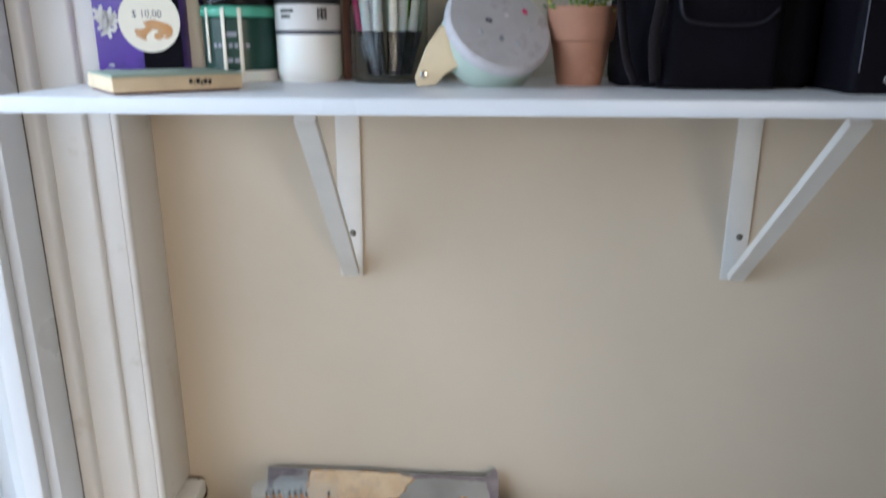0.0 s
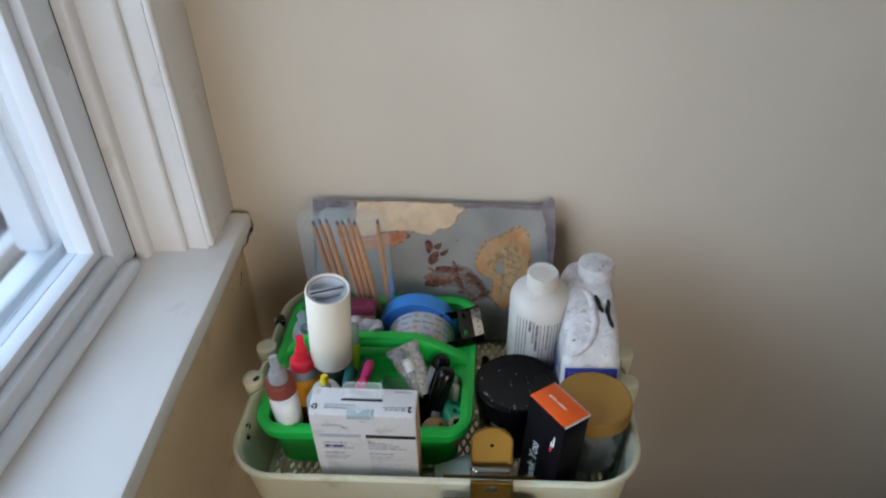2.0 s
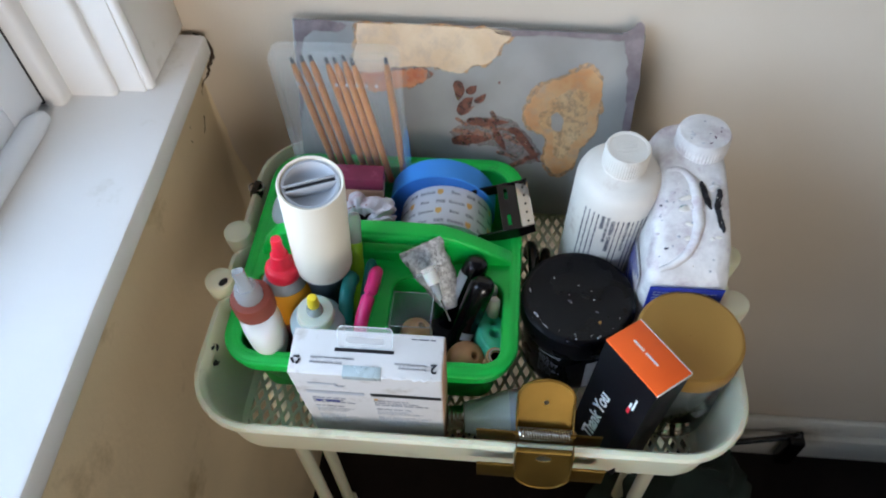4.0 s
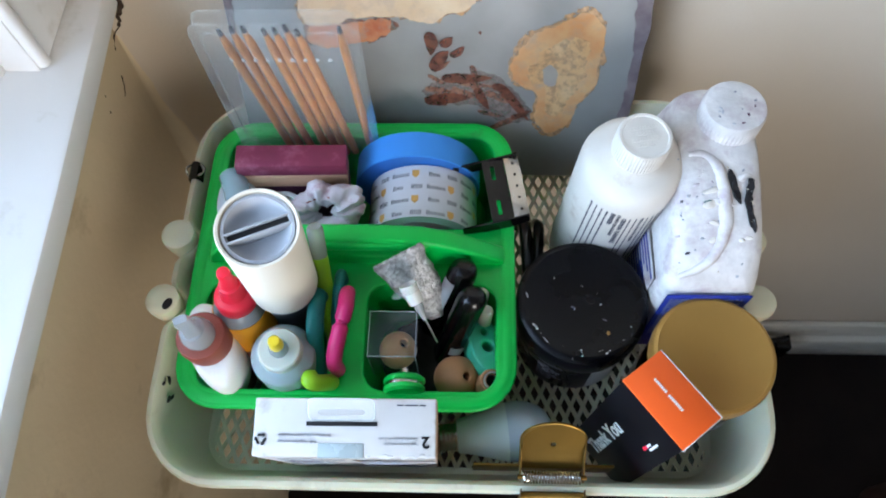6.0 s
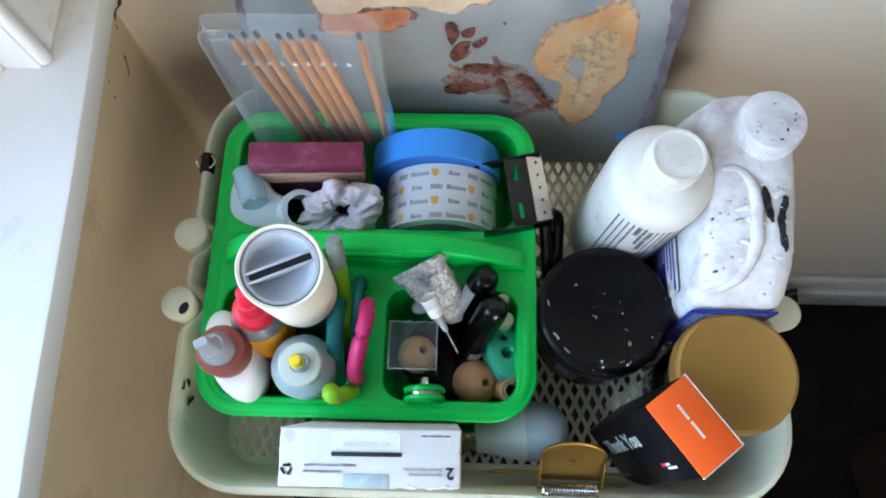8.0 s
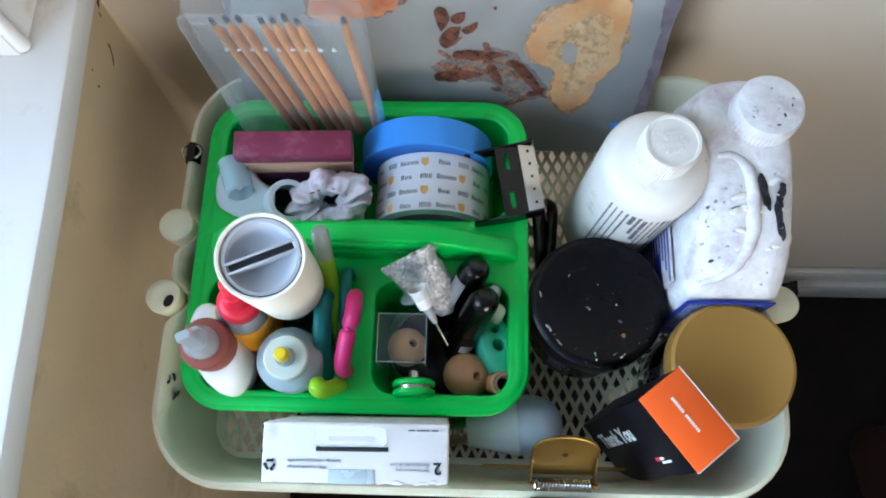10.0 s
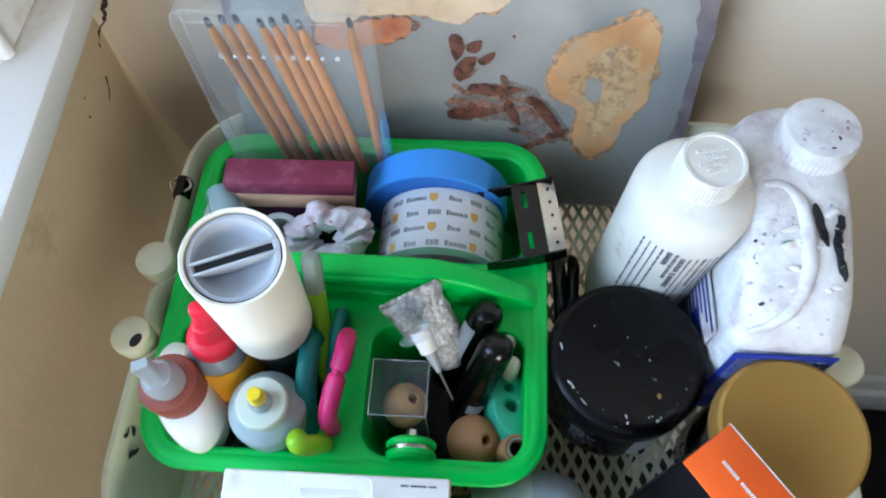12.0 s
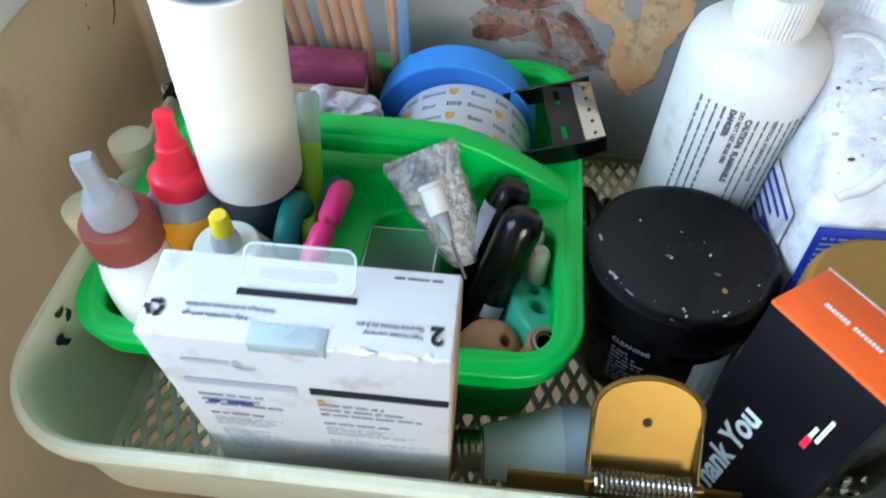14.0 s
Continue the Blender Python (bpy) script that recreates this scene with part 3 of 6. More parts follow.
holes = [(-0.2935, -0.0565, -0.1905, -0.0955, 0.022), (-0.2925, -0.1860, -0.3275, -0.2365, 0.018), (-0.1625, -0.0565, -0.3275, -0.2365, 0.018)]
DZ = 0.864
deck = outline([flat(rr(cx0, cx1, cy0, cy1, 0.034, 8))] + [flat(rr(*h, 8)) for h in holes], 0.006, 0.0022)
deck.transform(pose(0, 0, DZ))
wells = []
for x0, x1, y0, y1, r in holes:
    rings = [rr(x0, x1, y0, y1, r, 8, DZ), rr(x0 + 0.002, x1 - 0.002, y0 + 0.002, y1 - 0.002, r, 8, DZ - 0.01),
             rr(x0 + 0.007, x1 - 0.007, y0 + 0.007, y1 - 0.007, r, 8, CZ + 0.006), rr(x0 + 0.012, x1 - 0.012, y0 + 0.012, y1 - 0.012, r * 0.6, 8, CZ + 0.002)]
    wells.append(loft(rings, False, True))
shell = loft([rr(cx0 + 0.001, cx1 - 0.001, cy0 + 0.001, cy1 - 0.001, 0.034, 8, DZ), rr(cx0 + 0.0005, cx1 - 0.0005, cy0 + 0.0005, cy1 - 0.0005, 0.034, 8, DZ - 0.012),
              rr(cx0 + 0.0065, cx1 - 0.0065, cy0 + 0.0065, cy1 - 0.0065, 0.032, 8, DZ - 0.0125),
              rr(cx0 + 0.021, cx1 - 0.021, cy0 + 0.021, cy1 - 0.021, 0.028, 8, CZ)], False, True)
lip = [(0.0006, DZ - 0.004), (-0.0003, DZ - 0.0005), (0.0008, DZ + 0.0026), (0.0036, DZ + 0.0042), (0.0072, DZ + 0.0040), (0.0100, DZ + 0.0020), (0.0112, DZ - 0.003)]
rim = loft([rr(cx0 + d, cx1 - d, cy0 + d, cy1 - d, 0.034 - d, 8, z) for d, z in lip], False, False)
part("deck", deck, M_GREEN, caddy)
part("shell", shell, M_GREEN, caddy)
part("rim", rim, M_GREEN, caddy)
for w_ in wells:
    part("compartment", w_, M_GREEN, caddy)
arch = [(-0.291, 0.0), (-0.287, 0.013), (-0.273, 0.030), (-0.252, 0.0385), (-0.2, 0.0415), (-0.15, 0.0415), (-0.118, 0.0395), (-0.100, 0.0325), (-0.080, 0.0215), (-0.064, 0.0115), (-0.055, 0.005), (-0.053, 0.0)]
slot = flat(rr(-0.247, -0.114, 0.0125, 0.0305, 0.006, 5))
hb = outline([arch, slot], 0.0150, 0.0026)
hb.transform(pose(0, -0.2135, DZ + 0.001, 90))


def grip_ring(x, z, w, h):
    """A flattened round section of the carrying bar."""
    return [(x, -0.2135 + w * math.copysign(abs(math.cos(a)) ** 0.6, math.cos(a)), z + h * math.copysign(abs(math.sin(a)) ** 0.6, math.sin(a))) for a in [2 * math.pi * k / 24 for k in range(24)]]


GRIP = [(-0.262, 0.0315, 0.006), (-0.258, 0.0325, 0.0090), (-0.25, 0.0338, 0.0099), (-0.2, 0.0358, 0.0102), (-0.15, 0.0358, 0.0102), (-0.122, 0.0342, 0.0100), (-0.113, 0.0332, 0.0093), (-0.109, 0.0325, 0.007)]
grip = loft([grip_ring(x, DZ + z, w, w * 0.66) for x, z, w in GRIP])
hnd = part("handle", hb, M_GREEN, caddy)
part("grip", grip, M_GREEN, hnd)

# ---- large things in the basket ----
def bottle_white():
    ob = thing("squeeze_bottle", "tall white plastic bottle with ribbed cap and black caution print", "bottle", pose(0.0345, -0.1595, FLOORZ) @ pose(0, 0, 0, 3.4, 2.1, 0))
    R = 0.0388
    part("body", lathe([(0, 0), (R - 0.004, 0), (R - 0.0008, 0.004), (R, 0.02), (R, 0.160), (R - 0.0006, 0.166), (R - 0.0026, 0.1715), (R - 0.0065, 0.1755), (R - 0.0115, 0.1778), (0.0205, 0.1795), (0.0182, 0.181), (0.0175, 0.185), (0, 0.185)], 48), M_WHITE_DIRTY, ob)
    bm = lathe([(0.0178, 0.1835), (0.0192, 0.184), (0.0194, 0.185), (0.0194, 0.2025), (0.0184, 0.2045), (0.0164, 0.2045), (0.0160, 0.2038), (0, 0.2038)], 108)
    for v in bm.verts:
        r = math.hypot(v.co.x, v.co.y)
        if r > 0.0189:
            a = math.atan2(v.co.y, v.co.x)
            k = 1 + 0.02 * math.cos(a * 54)
            v.co.x *= k
            v.co.y *= k
    cap = part("cap", bm, M_WHITE_DIRTY, ob, "ribbed white screw cap")
    rows = []
    for i, (x0, x1) in enumerate(((-0.011, 0.011), (-0.006, 0.007), (-0.012, 0.012), (-0.008, 0.006))):
        x = x0
        rng = random.Random(i)
        while x < x1:
            w = rng.uniform(0.0012, 0.0024)
            rows.append((x, x + w, 0.0085 - i * 0.0056))
            x += w + 0.0008
    for row in rows:
        part("raised_letter", moved(bars([row], 0.0034, 0.001), pose(0, 0, 0.2040, 0, 0, 12) @ Matrix.Scale(0.82, 4)), M_WHITE_DIRTY, cap, smooth=False)
    # columns of print run down the bottle
    pr = []
    rng = random.Random(4)
    said = {4: ("DANGER:", 0.0043, 0.0003), 5: ("DO NOT USE NEAR FIRE", 0.0034, 0.0001), 6: ("CAUTION:  FLAMMABLE", 0.0043, 0.0003), 9: ("VERTICAL POSITION. ALLOW", 0.0034, 0.0001)}
    for i in range(17):
        x = -0.036 + i * 0.0046
        top = 0.153 - 0.004 * (i > 5) - 0.002 * (i > 9)
        if i in said:
            t_, s_, bold = said[i]
            b_ = words(t_, s_, "LEFT", bold, 0.0001)
            b_.transform(pose(x, top, 0, 0, 0, -90))
            pr.append(b_)
            continue
        for a, b, _ in letters(0.0, top - 0.05, 0.0, 0.0015, rng, 0.0008 if i % 3 else 0.0010):
            pr.append(bars([(x - (0.0005 if i % 3 else 0.0008), x + 0.0006, top - (a + b) / 2)], b - a, 0.0002))
    part("label_print", wrap_z(moved(join(*pr), pose(0, 0, 0.0003)), R), M_SMALLPRINT, ob, "black caution lettering", smooth=False, at=pose(0, 0, 0, 0, 0, 6))


def jug():
    ob = thing("gesso_jug", "white plastic jug smeared with paint, blue label", "jug", pose(0.104, -0.181, FLOORZ))
    # the front slopes back to the neck: height and front edge of each section
    slope = [(0.118, -0.0755), (0.130, -0.072), (0.145, -0.060), (0.157, -0.042), (0.166, -0.022), (0.172, -0.002), (0.176, 0.016)]

    def skin(y):
        for (z0, y0), (z1, y1) in zip(slope, slope[1:]):
            if y0 <= y <= y1:
                return z0 + (z1 - z0) * (y - y0) / (y1 - y0)
        return slope[-1][0]
    secs = [(-0.038, 0.029, -0.072, 0.074, 0.010, 0.0), (-0.0405, 0.031, -0.0755, 0.077, 0.011, 0.008)]
    for k, (z, y0) in enumerate(slope):
        secs.append((-0.0405 + 0.0020 * k, 0.031 - 0.0008 * k, y0, 0.077 - 0.001 * k, 0.011 + 0.0015 * k, z))
    secs.append((-0.020, 0.024, 0.022, 0.066, 0.018, 0.1785))
    part("body", rough_up(loft([rr(a, b, c, d, r, 7, z) for a, b, c, d, r, z in secs]), 0.0018, 0.014), M_WHITE_PAINTY, ob)
    nx, ny = 0.0075, 0.0415
    part("neck", lathe([(0.0205, 0.170), (0.0205, 0.184), (0, 0.184)], 32, pose(nx, ny, 0)), M_WHITE_PAINTY, ob)
    cap = lathe([(0.0212, 0.1765), (0.0228, 0.177), (0.0232, 0.179), (0.0232, 0.1925), (0.0220, 0.1955), (0.0195, 0.1962), (0, 0.1962)], 96)
    for v in cap.verts:
        r = math.hypot(v.co.x, v.co.y)
        if r > 0.0225:
            k = 1 + 0.014 * math.cos(48 * math.atan2(v.co.y, v.co.x))
            v.co.x *= k
            v.co.y *= k
    cap = part("cap", moved(cap, pose(nx, ny, 0)), M_WHITE_PAINTY, ob, "paint-spotted white cap")
    rng = random.Random(3)
    for k in range(11):
        a, r, s_ = rng.uniform(0, 6.28), rng.uniform(0.004, 0.018), rng.uniform(0.0005, 0.0010)
        part("paint_fleck", ellipsoid(s_, s_ * rng.uniform(1, 2.6), 0.0003, 8, 5, pose(nx + r * math.cos(a), ny + r * math.sin(a), 0.1963, 0, 0, rng.uniform(0, 180))), rng.choice((M_FAINT, M_GREY, M_GREY, M_FAINT, M_DKPURPLE)), cap)
    # raised handle moulded on the sloping face
    ridge = [(-0.024, 0.014), (-0.012, 0.013), (-0.003, 0.003), (0.0, -0.010), (0.001, -0.026), (0.0, -0.040), (-0.006, -0.054), (-0.016, -0.062), (-0.030, -0.067)]
    path = smooth_path([(x, y, skin(y) - 0.0022) for x, y in ridge], 7)
    n = len(path)
    part("handle", rough_up(tube(path, [0.0016 + 0.0040 * math.sin(math.pi * (0.06 + 0.88 * i / (n - 1))) for i in range(n)], 14), 0.0010, 0.010), M_WHITE_PAINTY, ob, "moulded handle ridge")
    part("label", box(-0.0365, 0.0265, -0.0784, -0.0770, 0.008, 0.1235, 0.0003), M_LABELBLUE, ob, "blue label")
    rows = []
    for i in range(20):
        z = 0.117 - i * 0.0040
        rows += letters(-0.033, -0.010 + 0.004 * (i % 3), z, 0.001, rng, 0.0009) + letters(-0.002, 0.020 - 0.005 * (i % 2), z, 0.001, rng, 0.0009)
    part("label_print", moved(bars(rows, 0.0011), pose(0, -0.0787, 0, 90)), M_GREY, ob, "small white print", smooth=False)
    part("side_label", moved(bars([(-0.068, 0.06, 0.062)], 0.105), pose(-0.0424, 0, 0, 90, 0, -90)), M_WHITE_PAINTY, ob, smooth=False)
    rows = [(-0.064, 0.058 - 0.01 * (i % 3), 0.108 - i * 0.0078) for i in range(11)]
    part("label_print", moved(bars(rows, 0.0026), pose(-0.0430, 0, 0, 90, 0, -90)), M_LABELBLUE, ob, "blue stripes of the side label", smooth=False)
    for x0, x1, z in ((0.030, 0.070, 0.078), (-0.02, 0.01, 0.092)):
        part("label_print", moved(bars([(x0, x1, z)], 0.013), pose(-0.0433, 0, 0, 90, 0, -90)), M_LABELBLUE, ob, smooth=False)
    for k, (x, y, a, l) in enumerate(((0.0060, -0.008, 14, 0.0075), (0.0085, -0.017, 22, 0.0060), (0.0185, -0.012, -6, 0.0065), (0.0170, -0.022, 8, 0.0060), (0.0195, -0.033, 16, 0.0085))):
        part("paint_mark", rough_up(ellipsoid(0.0029, l * 1.25, 0.0008, 28, 18, pose(x, y, skin(y) + (0.0012 if k < 2 else 0.0006), 27, 0, a)), 0.0012, 0.0035, k), M_INK_SHADE, ob, "black paint dab")
    for x, y, c, l in ((-0.012, -0.022, M_TEALDK, 0.0042), (-0.026, -0.018, M_GREY, 0.002), (-0.031, -0.022, M_BROWNPRINT, 0.0018), (-0.020, -0.010, M_SCRUNCH, 0.003), (-0.034, -0.045, M_SCRUNCH, 0.003), (-0.016, -0.046, M_GREY, 0.002), (-0.026, -0.055, M_BROWNPRINT, 0.003)):
        part("paint_mark", rough_up(ellipsoid(l * 0.8, 0.0010, 0.0005, 12, 8, pose(x, y, skin(y) + 0.0006, 27, 0, 15)), 0.0004, 0.004), c, ob)
    # fine dried specks and thicker smears over the slope
    for k in range(34):
        x, y = rng.uniform(-0.034, 0.022), rng.uniform(-0.068, 0.012)
        l = rng.uniform(0.0006, 0.0016)
        part("paint_speck", ellipsoid(l, l * rng.uniform(0.5, 1.0), 0.0003, 8, 5, pose(x, y, skin(y) + 0.0004, 27, 0, rng.uniform(0, 180))), rng.choice((M_GREY, M_SCRUNCH, M_GREY, M_WHITE, M_CREAM, M_WHITE)), ob)
    for k in range(12):
        x, y = rng.uniform(-0.030, 0.018), rng.uniform(-0.062, 0.006)
        part("pale_smear", rough_up(ellipsoid(rng.uniform(0.003, 0.008), rng.uniform(0.0016, 0.003), 0.0009, 18, 10, pose(x, y, skin(y) + 0.0001, 27, 0, rng.uniform(-50, 50))), 0.0008, 0.005, k), rng.choice((M_WHITE_DIRTY, M_WHITE_PAINTY)), ob)


def jar_black():
    ob = thing("black_jar", "black plastic jar with a paint-flecked screw lid", "jar", pose(0.010, -0.2515, FLOORZ))
    part("body", lathe([(0, 0), (0.044, 0), (0.0475, 0.004), (0.048, 0.01), (0.048, 0.062), (0.0455, 0.071), (0, 0.071)], 56), M_LIDBLACK, ob)
    part("lid", lathe([(0.0490, 0.066), (0.0518, 0.0665), (0.0524, 0.069), (0.0524, 0.086), (0.0514, 0.0905), (0.0485, 0.0928), (0.0460, 0.0932), (0.0448, 0.0926), (0, 0.0926)], 64), M_LIDBLACK, ob, "black lid with flecks of paint")
    part("lettering", wrap_z(moved(words("CLEANING", 0.0046, "CENTER", 0.0, 0.0001), pose(-0.025, 0.056, 0.0004)), 0.048), M_GREY, ob, "pale lettering", smooth=False)
    rng = random.Random(31)
    rows = []
    for k in range(9):
        rows += letters(-0.035, -0.035 + rng.uniform(0.010, 0.022), 0.049 - k * 0.0034, 0.0014, rng, 0.0008)
    part("label_print", wrap_z(moved(bars(rows, 0.0013), pose(0, 0, 0.0004)), 0.048), M_FAINT, ob, "small pale print", smooth=False)
    part("label", wrap_z(moved(bars([(0.010, 0.033, 0.030)], 0.045), pose(0, 0, 0.0003)), 0.048), M_CARD, ob, "white paper label", smooth=False)
    rng = random.Random(11)
    for i in range(26):
        a = rng.uniform(3.6, 5.9) if i < 20 else rng.uniform(0, 6.28)
        r = rng.uniform(0.041, 0.0495) if i < 20 else rng.uniform(0.005, 0.043)
        s = rng.choice((0.0002, 0.0003, 0.0004, 0.0006))
        z = 0.0928 if r < 0.0448 else (0.0932 if r < 0.0465 else 0.0924)
        part("paint_fleck", ellipsoid(s, s * rng.uniform(0.8, 2.4), 0.0004, 8, 5, pose(r * math.cos(a), r * math.sin(a), z, 0, 0, rng.uniform(0, 180))), M_WHITE, ob, "speck of white paint" if i == 0 else "")
    for k, (x, y, a, l) in enumerate(((-0.038, -0.022, 40, 0.005), (-0.044, 0.004, 10, 0.004), (-0.008, -0.006, 70, 0.0035), (0.016, -0.016, 60, 0.003), (-0.030, -0.034, 35, 0.006))):
        part("pale_smear", rough_up(ellipsoid(0.0008, l * 0.65, 0.0003, 16, 8, pose(x, y, 0.0928, 0, 0, a)), 0.0006, 0.003, k), M_SMALLPRINT if k in (2, 3) else M_GREY, ob, "pale streak on the lid")
    part("paint_fleck", ellipsoid(0.0014, 0.0019, 0.0004, 10, 6, pose(0.018, -0.027, 0.0928)), M_GOLD, ob)


def jar_gold():
    ob = thing("gold_lid_jar", "clear jar with a brushed gold lid, cloth inside", "jar", pose(0.098, -0.302, FLOORZ))
    part("glass", lathe([(0.039, 0.0), (0.0415, 0.004), (0.042, 0.01), (0.042, 0.088), (0.040, 0.097), (0.0395, 0.104), (0.037, 0.104), (0.0385, 0.095), (0.0395, 0.01), (0.037, 0.004), (0, 0.003)], 48), M_GLASSJAR, ob)
    bm = ellipsoid(0.0365, 0.0365, 0.042, 40, 26, pose(0, 0, 0.047))
    part("cloth", rough_up(rough_up(bm, 0.011, 0.018), 0.004, 0.006, 3), M_CLOTH, ob, "crumpled grey cloth")
    part("lid", lathe([(0.0425, 0.100), (0.0442, 0.101), (0.0445, 0.103), (0.0445, 0.116), (0.0435, 0.1188), (0.041, 0.1198), (0.0395, 0.1192), (0.0013, 0.1188), (0.0010, 0.1193), (0, 0.1194)], 56), M_GOLD, ob, "gold screw lid with a centre nub")


def card_box_black():
    # stands on end, orange end up
    ob = thing("gift_carton", "black printed carton with an orange end flap", "box", pose(0.054, -0.3435, FLOORZ + 0.152) @ pose(0, 0, 0, 0, 7.0, 0) @ pose(0, 0, 0, 0, -3, -52))
    part("body", box(-0.0285, 0.0285, -0.018, 0.018, -0.149, -0.0015, 0.0008), M_BLACKCARD, ob)
    part("end_flap", box(-0.0287, 0.0287, -0.0182, 0.0182, -0.0018, 0.0002, 0.0006), M_ORANGE, ob, "orange end flap")
    part("flap_edge", join(box(-0.0288, 0.0288, 0.0178, 0.0188, -0.003, 0.0003, 0.0003), box(0.0283, 0.0291, -0.0182, 0.0182, -0.003, 0.0002, 0.0003)), M_CARD, ob, "white cut card edge")
    b = words("Thank You", 0.0172, "LEFT", 0.0005, 0.0001)
    b.transform(pose(-0.009, -0.0184, -0.133) @ pose(0, 0, 0, 90, 0, 0) @ pose(0, 0, 0, 0, 0, 90))
    part("lettering", b, M_WHITE, ob, "white thank-you lettering", smooth=False)
    part("print", moved(bars([(0, 0.007, 0.0), (0, 0.016, -0.003)], 0.0018), pose(0.014, -0.0184, -0.042) @ pose(0, 0, 0, 90, 0, 0) @ pose(0, 0, 0, 0, 0, 90)), M_WHITE, ob, smooth=False)
    part("print", moved(bars([(-0.008, 0.0, 0.0)], 0.0028), pose(0.014, -0.0184, -0.042) @ pose(0, 0, 0, 90, 0, 0) @ pose(0, 0, 0, 0, 0, 90)), M_RED, ob, smooth=False)
    part("print", moved(bars(letters(0.0, 0.026, 0, 0.0016, random.Random(2), 0.0012), 0.0019), pose(-0.012, 0.0, 0.0004, 0, 0, 180) @ pose(-0.022, 0, 0)), M_WHITE, ob, "small white print", smooth=False)


def card_box_white():
    ob = thing("drive_carton", "worn white cardboard carton with a clear hang tab", "box", pose(-0.1620, -0.350, FLOORZ + 0.002) @ pose(0, 0, 0, 6.8, 1.7, 0.8))
    H = 0.1785
    part("body", rough_up(box(-0.0565, 0.0565, -0.0178, 0.0178, 0, H, 0.0012, 3), 0.0006, 0.02), M_CARD, ob, smooth=True)
    part("side_panel", box(0.0564, 0.0570, -0.0172, 0.0172, 0.001, H - 0.002, 0.0002), M_TANWOOD, ob, "bare brown card side")
    torn = join(*[rough_up(ellipsoid(0.005, 0.0012, 0.0008, 16, 8, pose(0.002 + i * 0.0078, -0.0172, H - 0.001 + 0.0004 * (i % 2))), 0.0016, 0.004, i) for i in range(7)])
    part("torn_edge", torn, M_CARD, ob, "torn white card edge")
    # hang tab through a slot in the top
    # flat black bar gives the slot its dark; no opening is cut
    part("slot", bars([(-0.022, 0.022, 0.0)], 0.0027, 0.0008), M_INK_SHADE, ob, smooth=False, at=pose(-0.002, 0.002, H + 0.0002))
    tab = outline([flat(rr(-0.0205, 0.0205, 0, 0.0165, 0.004, 5)), flat(rr(-0.0145, 0.0145, 0.0035, 0.0085, 0.0024, 5))], 0.0006)
    part("hang_tab", moved(tab, pose(-0.002, 0.0042, H, 44)), M_TAB, ob, "clear plastic hang tab", smooth=False)
    loop = rr(-0.0205, 0.0205, 0, 0.0165, 0.004, 5)
    part("tab_edge", moved(tube(loop + loop[:2], 0.00045, 6, False), pose(-0.002, 0.0042, H, 44)), M_TABEDGE, ob)
    # lettering on top
    def top(bm, x, y, turn=180):
        return moved(bm, pose(x, y, H + 0.0004, 0, 0, turn))
    part("lettering", top(words("2", 0.0098, bold=0.0003), 0.0500, -0.0085), M_INK_SHADE, ob, smooth=False)
    part("lettering", top(words("Year limited warranty", 0.0024, "LEFT"), 0.0455, -0.0100), M_FAINT, ob, smooth=False)
    part("lettering", top(words("Garantie limitée de 2 ans", 0.0024, "LEFT"), 0.0455, -0.0068), M_FAINT, ob, smooth=False)
    part("print", top(bars([(0, 0.004, 0), (0.005, 0.013, 0), (0.014, 0.018, 0)], 0.0008), 0.050, 0.0135), M_BROWNPRINT, ob, smooth=False)
    part("lettering", top(words("Fully recyclable package", 0.0025, "LEFT"), -0.0173, -0.0088), M_FAINT, ob, smooth=False)
    part("lettering", top(words("Emballage entièrement recyclable", 0.0024, "LEFT"), -0.0085, -0.0050), M_FAINT, ob, smooth=False)
    rec = []
    for k in range(3):
        m = pose(-0.0515, -0.0075, H + 0.0004) @ pose(0, 0, 0, 0, 0, 120 * k) @ pose(0, 0.0022, 0)
        rec.append(moved(outline([[(-0.0024, -0.0006), (0.0012, -0.0006), (0.0012, -0.0014), (0.003, 0.0003), (0.0012, 0.0018), (0.0012, 0.001), (-0.0018, 0.001)]], 0.0003), m))
    part("recycling_mark", join(*rec), M_INK_SHADE, ob, "black recycling arrows", smooth=False)
    part("tape_strip", box(-0.016, 0.012, -0.0184, -0.0098, H - 0.006, H + 0.0006, 0.0004), M_BLUECLEAR, ob, "clear bluish tape strip")
    # front face
    def front(bm, x, z):
        return moved(bm, pose(x, -0.0184, z, 90))
    part("print", front(bars([(-0.044, -0.026, 0)], 0.0028), 0, H - 0.018), M_GREY, ob, "small grey lettering", smooth=False)
    part("logo", front(join(*[moved(outline([[(math.cos(a) * r, math.sin(a) * r) for a in [2.2 + 0.3 * i for i in range(14)]] + [(math.cos(a) * (r - 0.0005), math.sin(a) * (r - 0.0005)) for a in [2.2 + 0.3 * i for i in range(13, -1, -1)]]], 0.0003), pose(-0.0205, 0, 0)) for r in (0.0046, 0.0034, 0.0022)]), 0, H - 0.019), M_GREY, ob, "grey ring logo", smooth=False)
    part("band", front(bars([(-0.048, -0.0035, 0)], 0.005), 0, H - 0.037), M_GREY, ob, "grey printed band", smooth=False)
    part("band", front(bars([(0.0015, 0.0555, 0)], 0.0055), 0, H - 0.037), M_INK_SHADE, ob, "black printed band", smooth=False)
    rows = []
    rng = random.Random(7)
    for x0, x1 in ((-0.046, -0.008), (0.003, 0.048)):
        for i in range(13):
            if i in (3, 7):
                continue
            rows.append((x0, x0 + (x1 - x0) * rng.uniform(0.55, 1.0), H - 0.050 - i * 0.0050, i))
